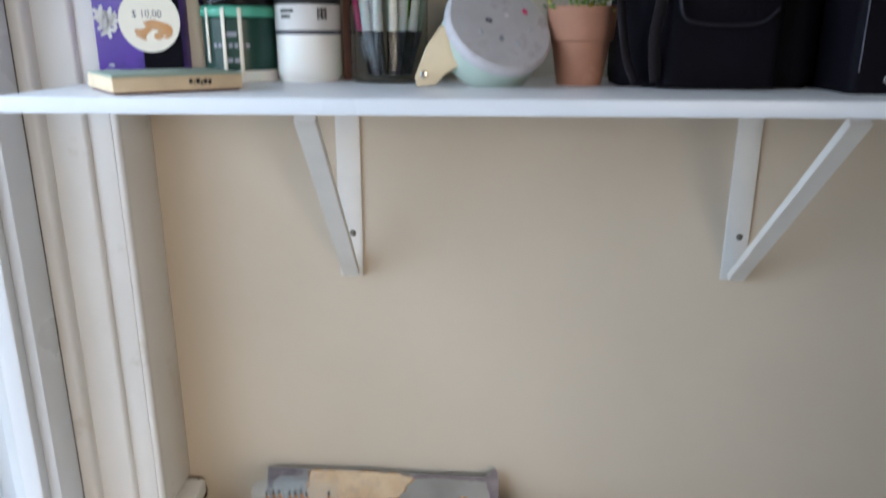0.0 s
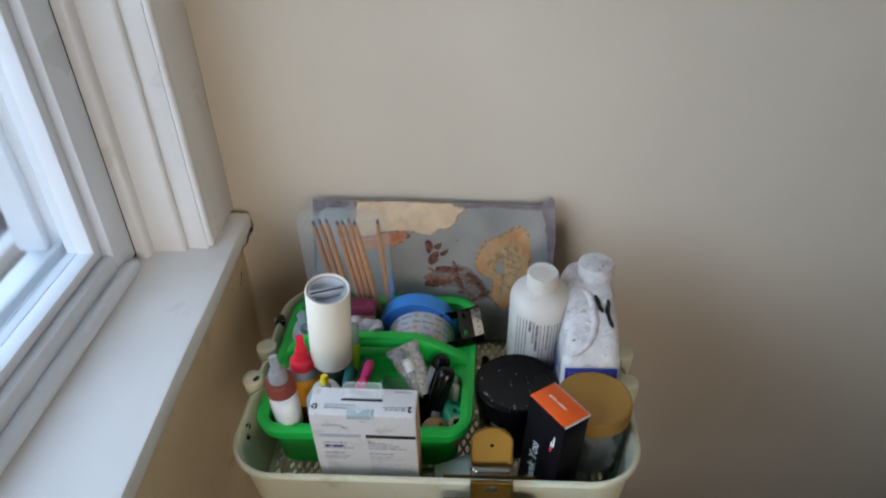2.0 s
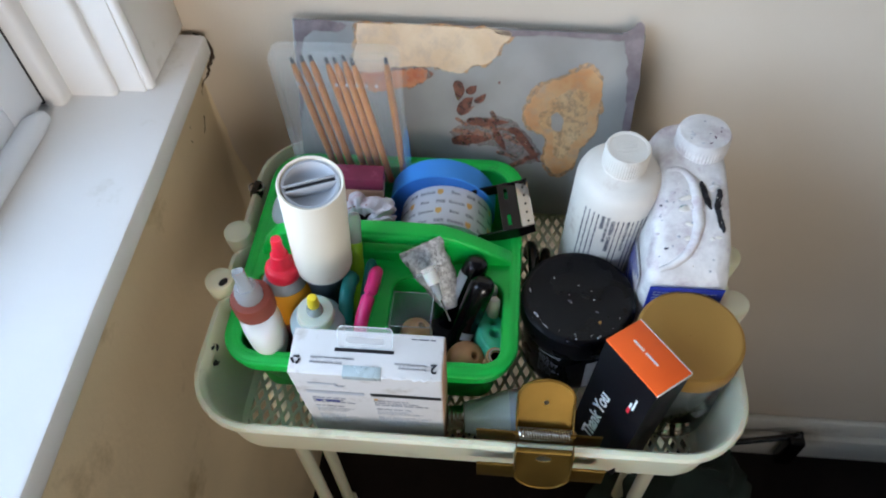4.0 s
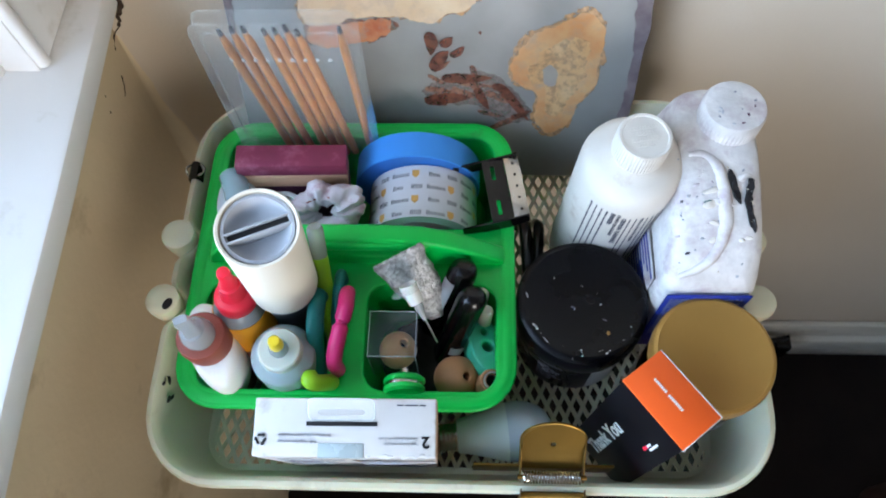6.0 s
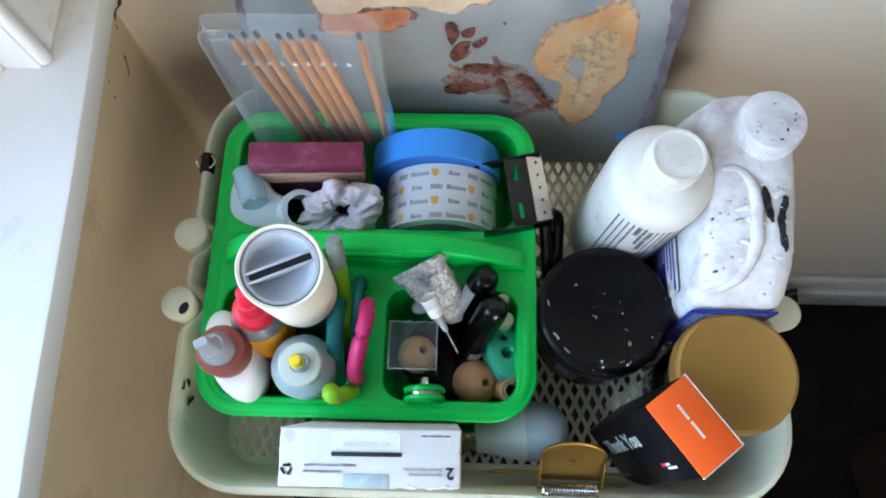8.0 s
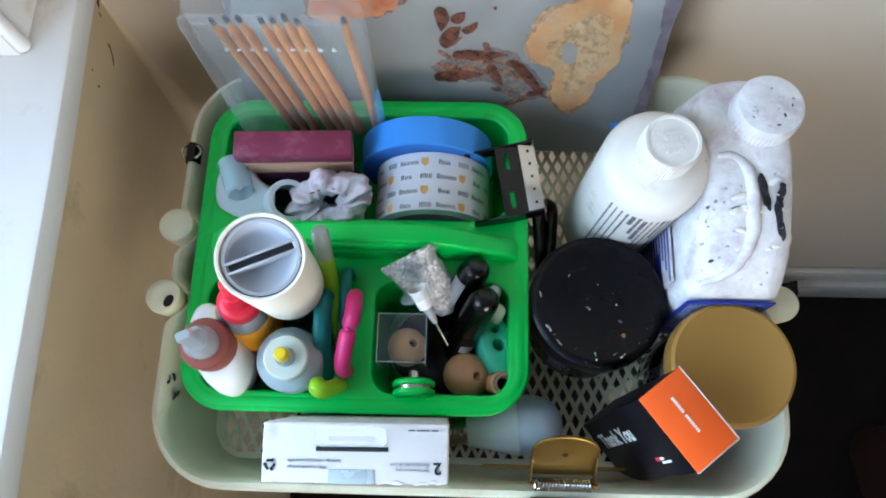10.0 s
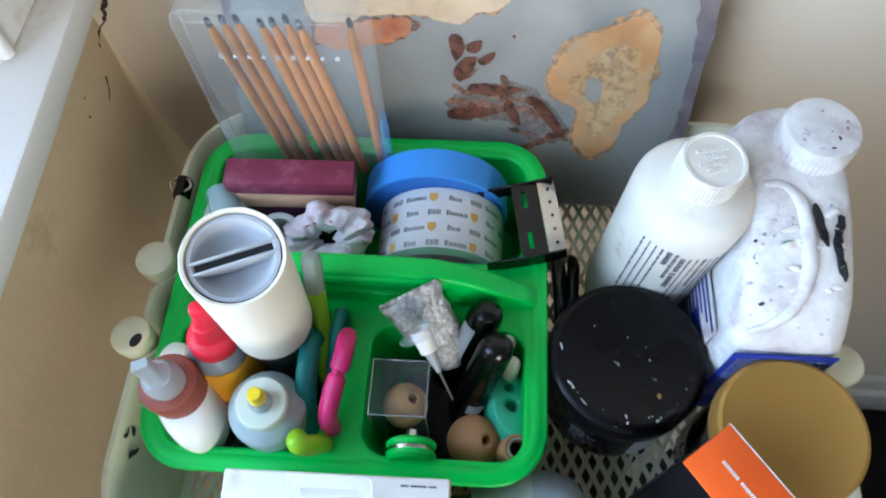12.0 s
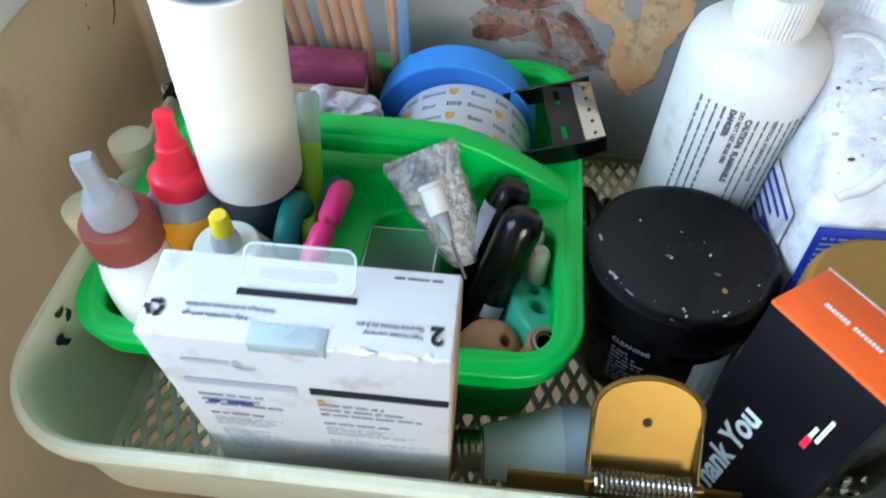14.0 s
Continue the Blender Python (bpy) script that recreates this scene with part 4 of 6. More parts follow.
    part("print", front(bars([q for a, b, z, i in rows if i < 5 for q in letters(a, b, z, 0.0015, rng, 0.0009)], 0.0017), 0, 0), M_FAINT, ob, "two lines of grey print", smooth=False)
    part("print", front(bars([q for a, b, z, i in rows if i >= 5 for k in (0, 1) for q in letters(a, b - 0.004 * k, z - k * 0.0024, 0.0012, rng, 0.0009)], 0.0005), 0, 0), M_GREY, ob, "rows of very fine grey print", smooth=False)
    part("print", front(bars([(-0.044, -0.039, H - 0.0565), (-0.036, -0.025, H - 0.0565)], 0.0034), 0, 0), M_LABELBLUE, ob, smooth=False)
    part("print", front(bars([(0.003, 0.006, H - 0.047)], 0.003), 0, 0), M_LOGO_TAN, ob, smooth=False)


def bulb():
    ob = thing("light_bulb", "white LED bulb lying on its side", "bulb", pose(-0.067, -0.3435, FLOORZ + 0.0245) @ pose(0, 0, 0, 0, 90, 6))
    part("screw_base", lathe([(0, -0.046), (0.004, -0.046), (0.006, -0.043)] + [(0.0118 + 0.0012 * math.cos(k * math.pi), -0.041 + k * 0.0018) for k in range(11)] + [(0.0125, -0.0215), (0, -0.0215)], 28), M_CHROME, ob, "threaded metal base")
    part("collar", lathe([(0.0135, -0.0215), (0.0142, -0.019), (0.0165, -0.008), (0.0205, 0.006), (0.0235, 0.017), (0.0238, 0.019), (0, 0.019)], 40), M_BULB, ob)
    part("dome", lathe([(0.0238, 0.0192), (0.0243, 0.024), (0.0243, 0.030), (0.0228, 0.038), (0.0195, 0.046), (0.0145, 0.052), (0.008, 0.0555), (0, 0.0567)], 40), M_DOME, ob, "frosted dome")


def bulldog_clip():
    ob = thing("bulldog_clip", "large polished brass bulldog clip on the basket rim", "clip", pose(-0.020, -0.3875, 0.859))
    W, H = 0.0225, 0.0445

    def tab(h, w):
        return [(-w, 0), (w, 0), (w, h - w * 0.72)] + [(w * math.cos(radians(a)), h - w * 0.72 + w * 0.72 * math.sin(radians(a))) for a in range(12, 180, 12)] + [(-w, h - w * 0.72)]
    def round_hole(cy, rx, ry):
        return [(rx * math.cos(radians(a)), cy + ry * math.sin(radians(a))) for a in range(0, 360, 24)]
    for name, m, hole in (("inner_lever", pose(0, 0.0085, 0.004, 58), round_hole(0.024, 0.0021, 0.0021)), ("outer_lever", pose(0, -0.0105, 0.001, 252), round_hole(0.0085, 0.0062, 0.0040))):
        lever = part(name, moved(outline([tab(H, W), hole], 0.0011), m), M_BRASS, ob, smooth=False)
        part("lever_rim", moved(tube([(x, y, 0) for x, y in tab(H, W)[1:] + tab(H, W)[:1]], 0.0012, 8), m), M_BRASS, lever, "rolled edge of the lever")
        # side flange folded towards the spring
        side = [(0.026, 0.0), (0.022, 0.0036), (0.010, 0.0056), (0.0, 0.0080), (-0.007, 0.0080), (-0.010, 0.0)]
        flip = 1 if name == "inner_lever" else -1
        for x in (-W, W):
            part("side_flange", moved(outline([[(a, b * flip) for a, b in side]], 0.0009), m @ pose(x, 0, 0, 90, 0, 90)), M_BRASS, lever, smooth=False)
    part("top_roll", tube([(-W, -0.0105, 0.0012), (W, -0.0105, 0.0012)], 0.0026, 12), M_BRASS, ob, "rounded polished fold")
    for y, z, x0, x1 in ((-0.0128, -0.026, -0.054, 0.052), (0.0133, -0.019, -0.056, 0.050)):
        jaw = part("jaw", box(x0, x1, y - 0.0008, y + 0.0008, z - 0.026, z, 0.0006), M_BRASS, ob)
        part("jaw_fold", tube([(x0, y, z), (x1, y, z)], 0.0012, 10), M_BRASS, jaw)
    turns, n = 19, 12
    pts = []
    for k in range(turns * n + 1):
        a = 2 * math.pi * k / n
        pts.append((-0.0205 + 0.041 * k / (turns * n), 0.0042 * math.cos(a) + 0.001, 0.0042 * math.sin(a) + 0.0075))
    part("spring", tube(pts, 0.00085, 6), M_CHROME, ob, "coiled steel spring")
    part("pin", tube([(-0.0245, 0.001, 0.0075), (0.0245, 0.001, 0.0075)], 0.0016, 10), M_BRASS, ob)


bottle_white()
jug()
jar_black()
jar_gold()
card_box_black()
card_box_white()
bulb()
bulldog_clip()

# ---- things in the caddy ----
def palette_mat():
    m = bpy.data.materials.new("painted_palette")
    m.use_nodes = True
    nt = m.node_tree
    b = nt.nodes["Principled BSDF"]
    tc = nt.nodes.new("ShaderNodeTexCoord")
    n = nt.nodes.new("ShaderNodeTexNoise")
    n.inputs["Scale"].default_value, n.inputs["Detail"].default_value = 9.0, 8.0
    nt.links.new(tc.outputs["Object"], n.inputs["Vector"])
    r = nt.nodes.new("ShaderNodeValToRGB")
    r.color_ramp.elements[0].position, r.color_ramp.elements[0].color = 0.3, lin("777674")
    r.color_ramp.elements[1].position, r.color_ramp.elements[1].color = 0.7, lin("969692")
    nt.links.new(n.outputs["Fac"], r.inputs["Fac"])
    nt.links.new(r.outputs[0], b.inputs["Base Color"])
    b.inputs["Roughness"].default_value = 0.38
    return m


def paint(name, c0, c1, scale=70.0, rough=0.45, thin=None, dry=0.0):
    m = bpy.data.materials.new(name)
    m.use_nodes = True
    nt = m.node_tree
    b = nt.nodes["Principled BSDF"]
    tc = nt.nodes.new("ShaderNodeTexCoord")
    n = nt.nodes.new("ShaderNodeTexNoise")
    n.inputs["Scale"].default_value, n.inputs["Detail"].default_value, n.inputs["Roughness"].default_value = scale, 6.0, 0.6
    nt.links.new(tc.outputs["Object"], n.inputs["Vector"])
    r = nt.nodes.new("ShaderNodeValToRGB")
    r.color_ramp.elements[0].position, r.color_ramp.elements[0].color = 0.35, lin(c0)
    r.color_ramp.elements[1].position, r.color_ramp.elements[1].color = 0.65, lin(c1)
    nt.links.new(n.outputs["Fac"], r.inputs["Fac"])
    out = r.outputs[0]
    if thin:
        # rubbed patches where the board's grey shows through
        n2 = nt.nodes.new("ShaderNodeTexNoise")
        n2.inputs["Scale"].default_value, n2.inputs["Detail"].default_value, n2.inputs["Roughness"].default_value = scale * 1.7, 9.0, 0.7
        nt.links.new(tc.outputs["Object"], n2.inputs["Vector"])
        r2 = nt.nodes.new("ShaderNodeMapRange")
        r2.inputs["From Min"].default_value, r2.inputs["From Max"].default_value = 0.48, 0.68
        r2.inputs["To Max"].default_value = 0.75
        nt.links.new(n2.outputs["Fac"], r2.inputs["Value"])
        mx = nt.nodes.new("ShaderNodeMixRGB")
        mx.inputs["Color2"].default_value = lin(thin)
        nt.links.new(r2.outputs[0], mx.inputs["Fac"])
        nt.links.new(out, mx.inputs["Color1"])
        out = mx.outputs["Color"]
    nt.links.new(out, b.inputs["Base Color"])
    bp = nt.nodes.new("ShaderNodeBump")
    bp.inputs["Strength"].default_value, bp.inputs["Distance"].default_value = 0.35, 0.001
    nt.links.new(n.outputs["Fac"], bp.inputs["Height"])
    nt.links.new(bp.outputs[0], b.inputs["Normal"])
    b.inputs["Roughness"].default_value = rough
    if dry:
        # bristle gaps where the brush ran dry
        n3 = nt.nodes.new("ShaderNodeTexNoise")
        n3.inputs["Scale"].default_value, n3.inputs["Detail"].default_value, n3.inputs["Roughness"].default_value = 150.0, 5.0, 0.7
        nt.links.new(tc.outputs["Object"], n3.inputs["Vector"])
        r3 = nt.nodes.new("ShaderNodeMapRange")
        r3.inputs["From Min"].default_value, r3.inputs["From Max"].default_value = dry - 0.26, dry + 0.10
        nt.links.new(n3.outputs["Fac"], r3.inputs["Value"])
        nt.links.new(r3.outputs[0], b.inputs["Alpha"])
    return m


P_PEACH = paint("peach_paint", "c0834a", "d2a878", 26, thin="a8937c")
P_STAIN = paint("brown_stain", "756a66", "837b76", 60, dry=0.5)
P_CREAM = paint("cream_paint", "cfb18c", "dcc4a4", 24, thin="b9a390")
P_BROWN = paint("brown_paint", "48231a", "73402c", 120, dry=0.42)
P_UMBER = paint("thin_brown_paint", "7a5040", "94705c", 90, dry=0.5)
P_RUST = paint("rust_paint", "b0603a", "c98c60", 50, thin="9a8a80")
P_EDGE = paint("mauve_paint", "62565a", "7f7376", 60)
P_HALO = paint("thin_peach_paint", "b58658", "c9a078", 40, dry=0.52)
P_PALE = paint("pale_cream_paint", "c99a66", "d2ae82", 40, dry=0.46)
P_SCUM = paint("thin_scraped_paint", "9a8f84", "a79c90", 40)


def blob(points, seed, depth=0.0007, wob=0.0035, steps=14):
    """A thick brush mark with an uneven edge, in the board's plane."""
    loop = smooth_path(points + [points[0]], steps)[:-1]
    out = []
    for q in loop:
        n = noise.noise_vector(Vector((q.x, q.y, 0)) / 0.008 + Vector((seed * 7.3, 0, 0)))
        f = noise.noise_vector(Vector((q.x, q.y, 0)) / 0.0022 + Vector((seed * 3.7, 9, 0)))
        out.append((q.x + n.x * wob + f.x * wob * 0.35, q.y + n.y * wob + f.y * wob * 0.35))
    return outline([out], depth)


def stroke(a, b, w, seed):
    """One press of a brush from a to b: blunt start, bowed sides, feathered end."""
    d = b - a
    n = Vector((-d.y, d.x, 0)).normalized()
    prof = [(-0.06, 0.10), (0.0, 0.34), (0.12, 0.46), (0.3, 0.5), (0.5, 0.49), (0.68, 0.42), (0.84, 0.27), (0.95, 0.13), (1.03, 0.05)]
    up, lo = [], []
    for t, h in prof:
        c = a + d * t + n * (0.12 * w * math.sin(t * 3 + seed * 1.7))
        up.append(c + n * w * h * (1 + 0.18 * noise.noise(Vector((t * 7, seed * 3.1, 0)))))
        lo.append(c - n * w * h * (1 + 0.18 * noise.noise(Vector((t * 7, seed * 3.1, 5)))))
    return blob(up + lo[::-1], seed + 40, wob=0.0008, steps=4)


def palette():
    # x runs along the board, y up it; the origin is the top left corner
    m = Matrix.Translation((-0.282, -0.020, 0.992)) @ pose(0, 0, 0, 0, 1.6, 0) @ pose(0, 0, 0, 69.5, 0, 0)
    ob = thing("paint_palette", "grey palette board with dried peach and brown paint", "palette", m)
    part("board", box(0, 0.350, -0.205, 0, -0.004, 0, 0.0012), palette_mat(), ob)
    marks = [
        ("dried_paint", P_CREAM, [(0.062, -0.001), (0.205, -0.001), (0.207, -0.018), (0.196, -0.034), (0.18, -0.040), (0.165, -0.047), (0.15, -0.044), (0.135, -0.042), (0.10, -0.044), (0.085, -0.05), (0.06, -0.046)]),
        ("dried_paint", P_RUST, [(0.062, -0.050), (0.10, -0.047), (0.128, -0.044), (0.131, -0.052), (0.12, -0.062), (0.10, -0.066), (0.08, -0.070), (0.062, -0.066)]),
        ("dried_paint", P_PEACH, [(0.225, -0.086), (0.239, -0.058), (0.261, -0.047), (0.285, -0.035), (0.300, -0.051), (0.301, -0.075), (0.299, -0.102), (0.287, -0.123), (0.279, -0.146), (0.262, -0.154), (0.250, -0.137), (0.250, -0.112), (0.230, -0.101)]),
        ("scraped_spot", P_SCUM, [(0.252, -0.088), (0.258, -0.083), (0.266, -0.090), (0.264, -0.103), (0.256, -0.101)]),
        ("dried_paint", P_EDGE, [(0.335, -0.001), (0.356, -0.001), (0.356, -0.19), (0.351, -0.195), (0.347, -0.15), (0.349, -0.09), (0.344, -0.03)]),
        ("dried_paint", P_EDGE, [(0.0085, -0.001), (0.060, -0.001), (0.056, -0.010), (0.025, -0.013), (0.015, -0.035), (0.012, -0.09), (0.0085, -0.10)]),
        ("dried_paint", P_EDGE, [(0.208, -0.001), (0.34, -0.001), (0.33, -0.007), (0.27, -0.005), (0.22, -0.007)]),
        ("dried_paint", P_BROWN, [(0.1945, -0.054), (0.197, -0.053), (0.197, -0.056)]),
    ]
    off = {P_BROWN: 0.014, P_PEACH: 0.014, P_SCUM: 0.014, P_RUST: 0.006, P_CREAM: 0.004, P_EDGE: -0.0075}
    for i, (n, c, pts) in enumerate(marks):
        b = blob([Vector((x + off.get(c, 0.0), y, 0)) for x, y in pts], i + 1, wob=0.0012 if len(pts) < 6 else 0.0026)
        part(n, moved(b, pose(0, 0, 0.0005 if n == "dried_paint" else 0.0011)), c, ob, smooth=False)
    for base, c, grow, dz, seed, shift in ((marks[2][2], P_HALO, 1.07, 0.0003, 71, 0.014), (marks[2][2], P_PALE, 0.66, 0.0010, 72, 0.015), (marks[1][2], P_UMBER, 1.10, 0.0003, 73, 0.006), (marks[0][2], P_HALO, 1.04, 0.0002, 74, 0.004)):
        cx, cy = sum(p[0] for p in base) / len(base), sum(p[1] for p in base) / len(base)
        b = blob([Vector((cx + shift + (x - cx) * grow, min(-0.001, cy + (y - cy) * grow), 0)) for x, y in base], seed, wob=0.0045)
        part("thin_wash", moved(b, pose(0, 0, dz)), c, ob, "thin feathered wash of paint", smooth=False)
    strokes = [(0.168, -0.056, 0.170, -0.075, 9.1), (0.180, -0.068, 0.187, -0.059, 7.3), (0.187, -0.076, 0.198, -0.068, 6.1), (0.170, -0.088, 0.185, -0.073, 10.5),
               (0.167, -0.122, 0.204, -0.117, 9.5), (0.182, -0.099, 0.222, -0.096, 8.0), (0.211, -0.108, 0.221, -0.128, 7.3), (0.225, -0.104, 0.241, -0.113, 6.1),
               (0.229, -0.105, 0.259, -0.139, 7.3), (0.244, -0.138, 0.259, -0.130, 4.8)]
    washes = [(0.165, -0.119, 0.183, -0.126, 5.5), (0.220, -0.112, 0.242, -0.123, 5.5), (0.204, -0.087, 0.212, -0.098, 4.2), (0.226, -0.149, 0.250, -0.135, 4.8), (0.166, -0.108, 0.186, -0.112, 4.2), (0.201, -0.097, 0.212, -0.112, 5.5), (0.240, -0.118, 0.252, -0.126, 3.0), (0.190, -0.108, 0.214, -0.118, 4.5), (0.174, -0.114, 0.196, -0.110, 3.5), (0.196, -0.104, 0.230, -0.106, 3.0), (0.168, -0.096, 0.182, -0.103, 3.0), (0.214, -0.131, 0.236, -0.137, 3.5), (0.176, -0.090, 0.186, -0.082, 3.5)]
    for k, loop in enumerate(([(0.163, -0.112), (0.182, -0.098), (0.222, -0.093), (0.256, -0.124), (0.262, -0.140), (0.235, -0.142), (0.205, -0.125), (0.170, -0.127)],)):
        part("paint_stain", moved(blob([Vector((x, y, 0)) for x, y in loop], 60 + k, wob=0.004), pose(0, 0, 0.0002)), P_STAIN, ob, smooth=False)
    for k, (x0, y0, x1, y1, w) in enumerate(strokes + washes):
        part("brush_stroke", moved(stroke(Vector((x0, y0, 0)), Vector((x1, y1, 0)), w / 860, k), pose(0, 0, 0.0010 if k < len(strokes) else 0.0007)), P_BROWN if k < len(strokes) else P_UMBER, ob, smooth=False)
    part("tape_scrap", box(0.322, 0.332, -0.174, -0.167, 0.0, 0.0006, 0), M_BLUE_TAPE, ob, "scrap of blue tape", smooth=False)


def pencil_set():
    m = Matrix.Translation((-0.2235, -0.1015, 0.8505)) @ pose(0, 0, 0, -0.5, 0, 0)
    ob = thing("pencil_pack", "clear plastic pack of sharpened natural wood pencils", "pencils", m)
    # clear tray and its lid, open at the back
    face = [(-0.055, -0.03), (0.060, -0.03), (0.062, 0.160), (0.060, 0.167), (0.053, 0.1705), (-0.049, 0.1705), (-0.055, 0.167), (-0.057, 0.160)]
    part("tray_face", moved(outline([face], 0.0006), pose(0, -0.0096, 0, 90)), M_SLEEVE, ob, "thin cloudy plastic sleeve", smooth=False)
    part("tray_back", moved(outline([face], 0.0006), pose(0, 0.0036, 0, 90)), M_SLEEVE, ob, smooth=False)
    rim_ = [(x, -0.009, z) for x, z in face[2:]] + [(-0.055, -0.009, -0.03)]
    part("tray_rim", tube([(0.060, -0.009, -0.03)] + rim_, 0.0009, 8), M_SLEEVEEDGE, ob, "rounded clear rim")
    part("tray_rim", tube([(x * 0.88 + 0.001, -0.0104, -0.03 + (z + 0.03) * 0.965) for x, _, z in [(0.060, 0, -0.03)] + rim_], 0.0006, 8), M_SLEEVEEDGE, ob)
    part("tray_rim", tube([(x, 0.0040, z) for x, _, z in [(0.060, 0, -0.03)] + rim_], 0.0006, 8), M_SLEEVEEDGE, ob)
    part("tray_wall", loft([[(x, y, z) for x, z in [(0.060, -0.03)] + face[2:] + [(-0.055, -0.03)]] for y in (-0.0096, 0.0036)], False, False, False), M_SLEEVE, ob, smooth=False)
    part("clear_ridge", tube([(-0.048, -0.0105, 0.163), (0.048, -0.0105, 0.163)], 0.0006, 6), M_SLEEVEEDGE, ob)
    part("clear_ridge", tube([(-0.050, -0.0105, 0.133), (0.052, -0.0105, 0.133)], 0.0005, 6), M_SLEEVEEDGE, ob)
    # small white wedges stand for the glints along the ridge
    for x in (-0.0335, -0.0245, -0.0155, -0.0065, 0.0025, 0.0120, 0.0215, 0.0305, 0.0400):
        wedge = [[(x - 0.0018, -0.0106, 0.1335), (x + 0.0018, -0.0106, 0.1335), (x + 0.0018, -0.0096, 0.1335), (x - 0.0018, -0.0096, 0.1335)], [(x - 0.0003, -0.0112, 0.1378), (x + 0.0003, -0.0112, 0.1378), (x + 0.0003, -0.0100, 0.1378), (x - 0.0003, -0.0100, 0.1378)]]
        part("stop_glint", loft(wedge), M_GLINT, ob, smooth=False)
    # bluish reflection in the sleeve's right side, drawn as a tinted strip
    part("blue_reflection", loft([[(0.0555, -0.0098, -0.028), (0.0645, -0.0075, -0.028)], [(0.0575, -0.0098, 0.052), (0.0650, -0.0075, 0.066)], [(0.0590, -0.0098, 0.070), (0.0640, -0.0075, 0.086)]], False, False, False), M_SLEEVEBLUE, ob, "blue strip for the reflection in the sleeve's side", smooth=False)
    # pale sheet for the brighter reflection at the lower left
    part("pale_reflection", loft([[(-0.0555, -0.0100, -0.028), (-0.030, -0.0100, -0.028)], [(-0.0565, -0.0100, 0.075), (-0.044, -0.0100, 0.060)], [(-0.0570, -0.0100, 0.085), (-0.050, -0.0100, 0.078)]], False, False, False), M_TAB, ob, "whitish patch for the reflection at the sleeve's corner", smooth=False)
    for c in [o_ for o_ in ob.children if o_.name.startswith("tray_")]:
        c.visible_shadow = False
    xs = [-0.0365, -0.0275, -0.0185, -0.0045, 0.0035, 0.0115, 0.0195, 0.0505]
    for i, x in enumerate(xs):
        lean = 0.0195 if i < 7 else 0.004
        top = Vector((x - 0.001, -0.003 + 0.001 * (i % 2), 0.159 + 0.0016 * (i % 3)))
        bot = Vector((x + lean, 0.002 - 0.001 * (i % 2), -0.004))
        d = (top - bot).normalized()
        L = (top - bot).length
        q = d.to_track_quat("Z", "Y").to_matrix().to_4x4()
        at = Matrix.Translation(bot) @ q
        pen = part("pencil", lathe([(0, 0), (0.0034, 0), (0.0035, 0.001), (0.0035, L - 0.019), (0.0019, L - 0.0060), (0, L - 0.0060)], 12), M_PENCIL, ob, "unpainted wood pencil" if i == 0 else "", at=at)
        part("lead", lathe([(0.0020, L - 0.0061), (0.0017, L - 0.001), (0.001, L), (0, L)], 10), M_LEAD, pen)


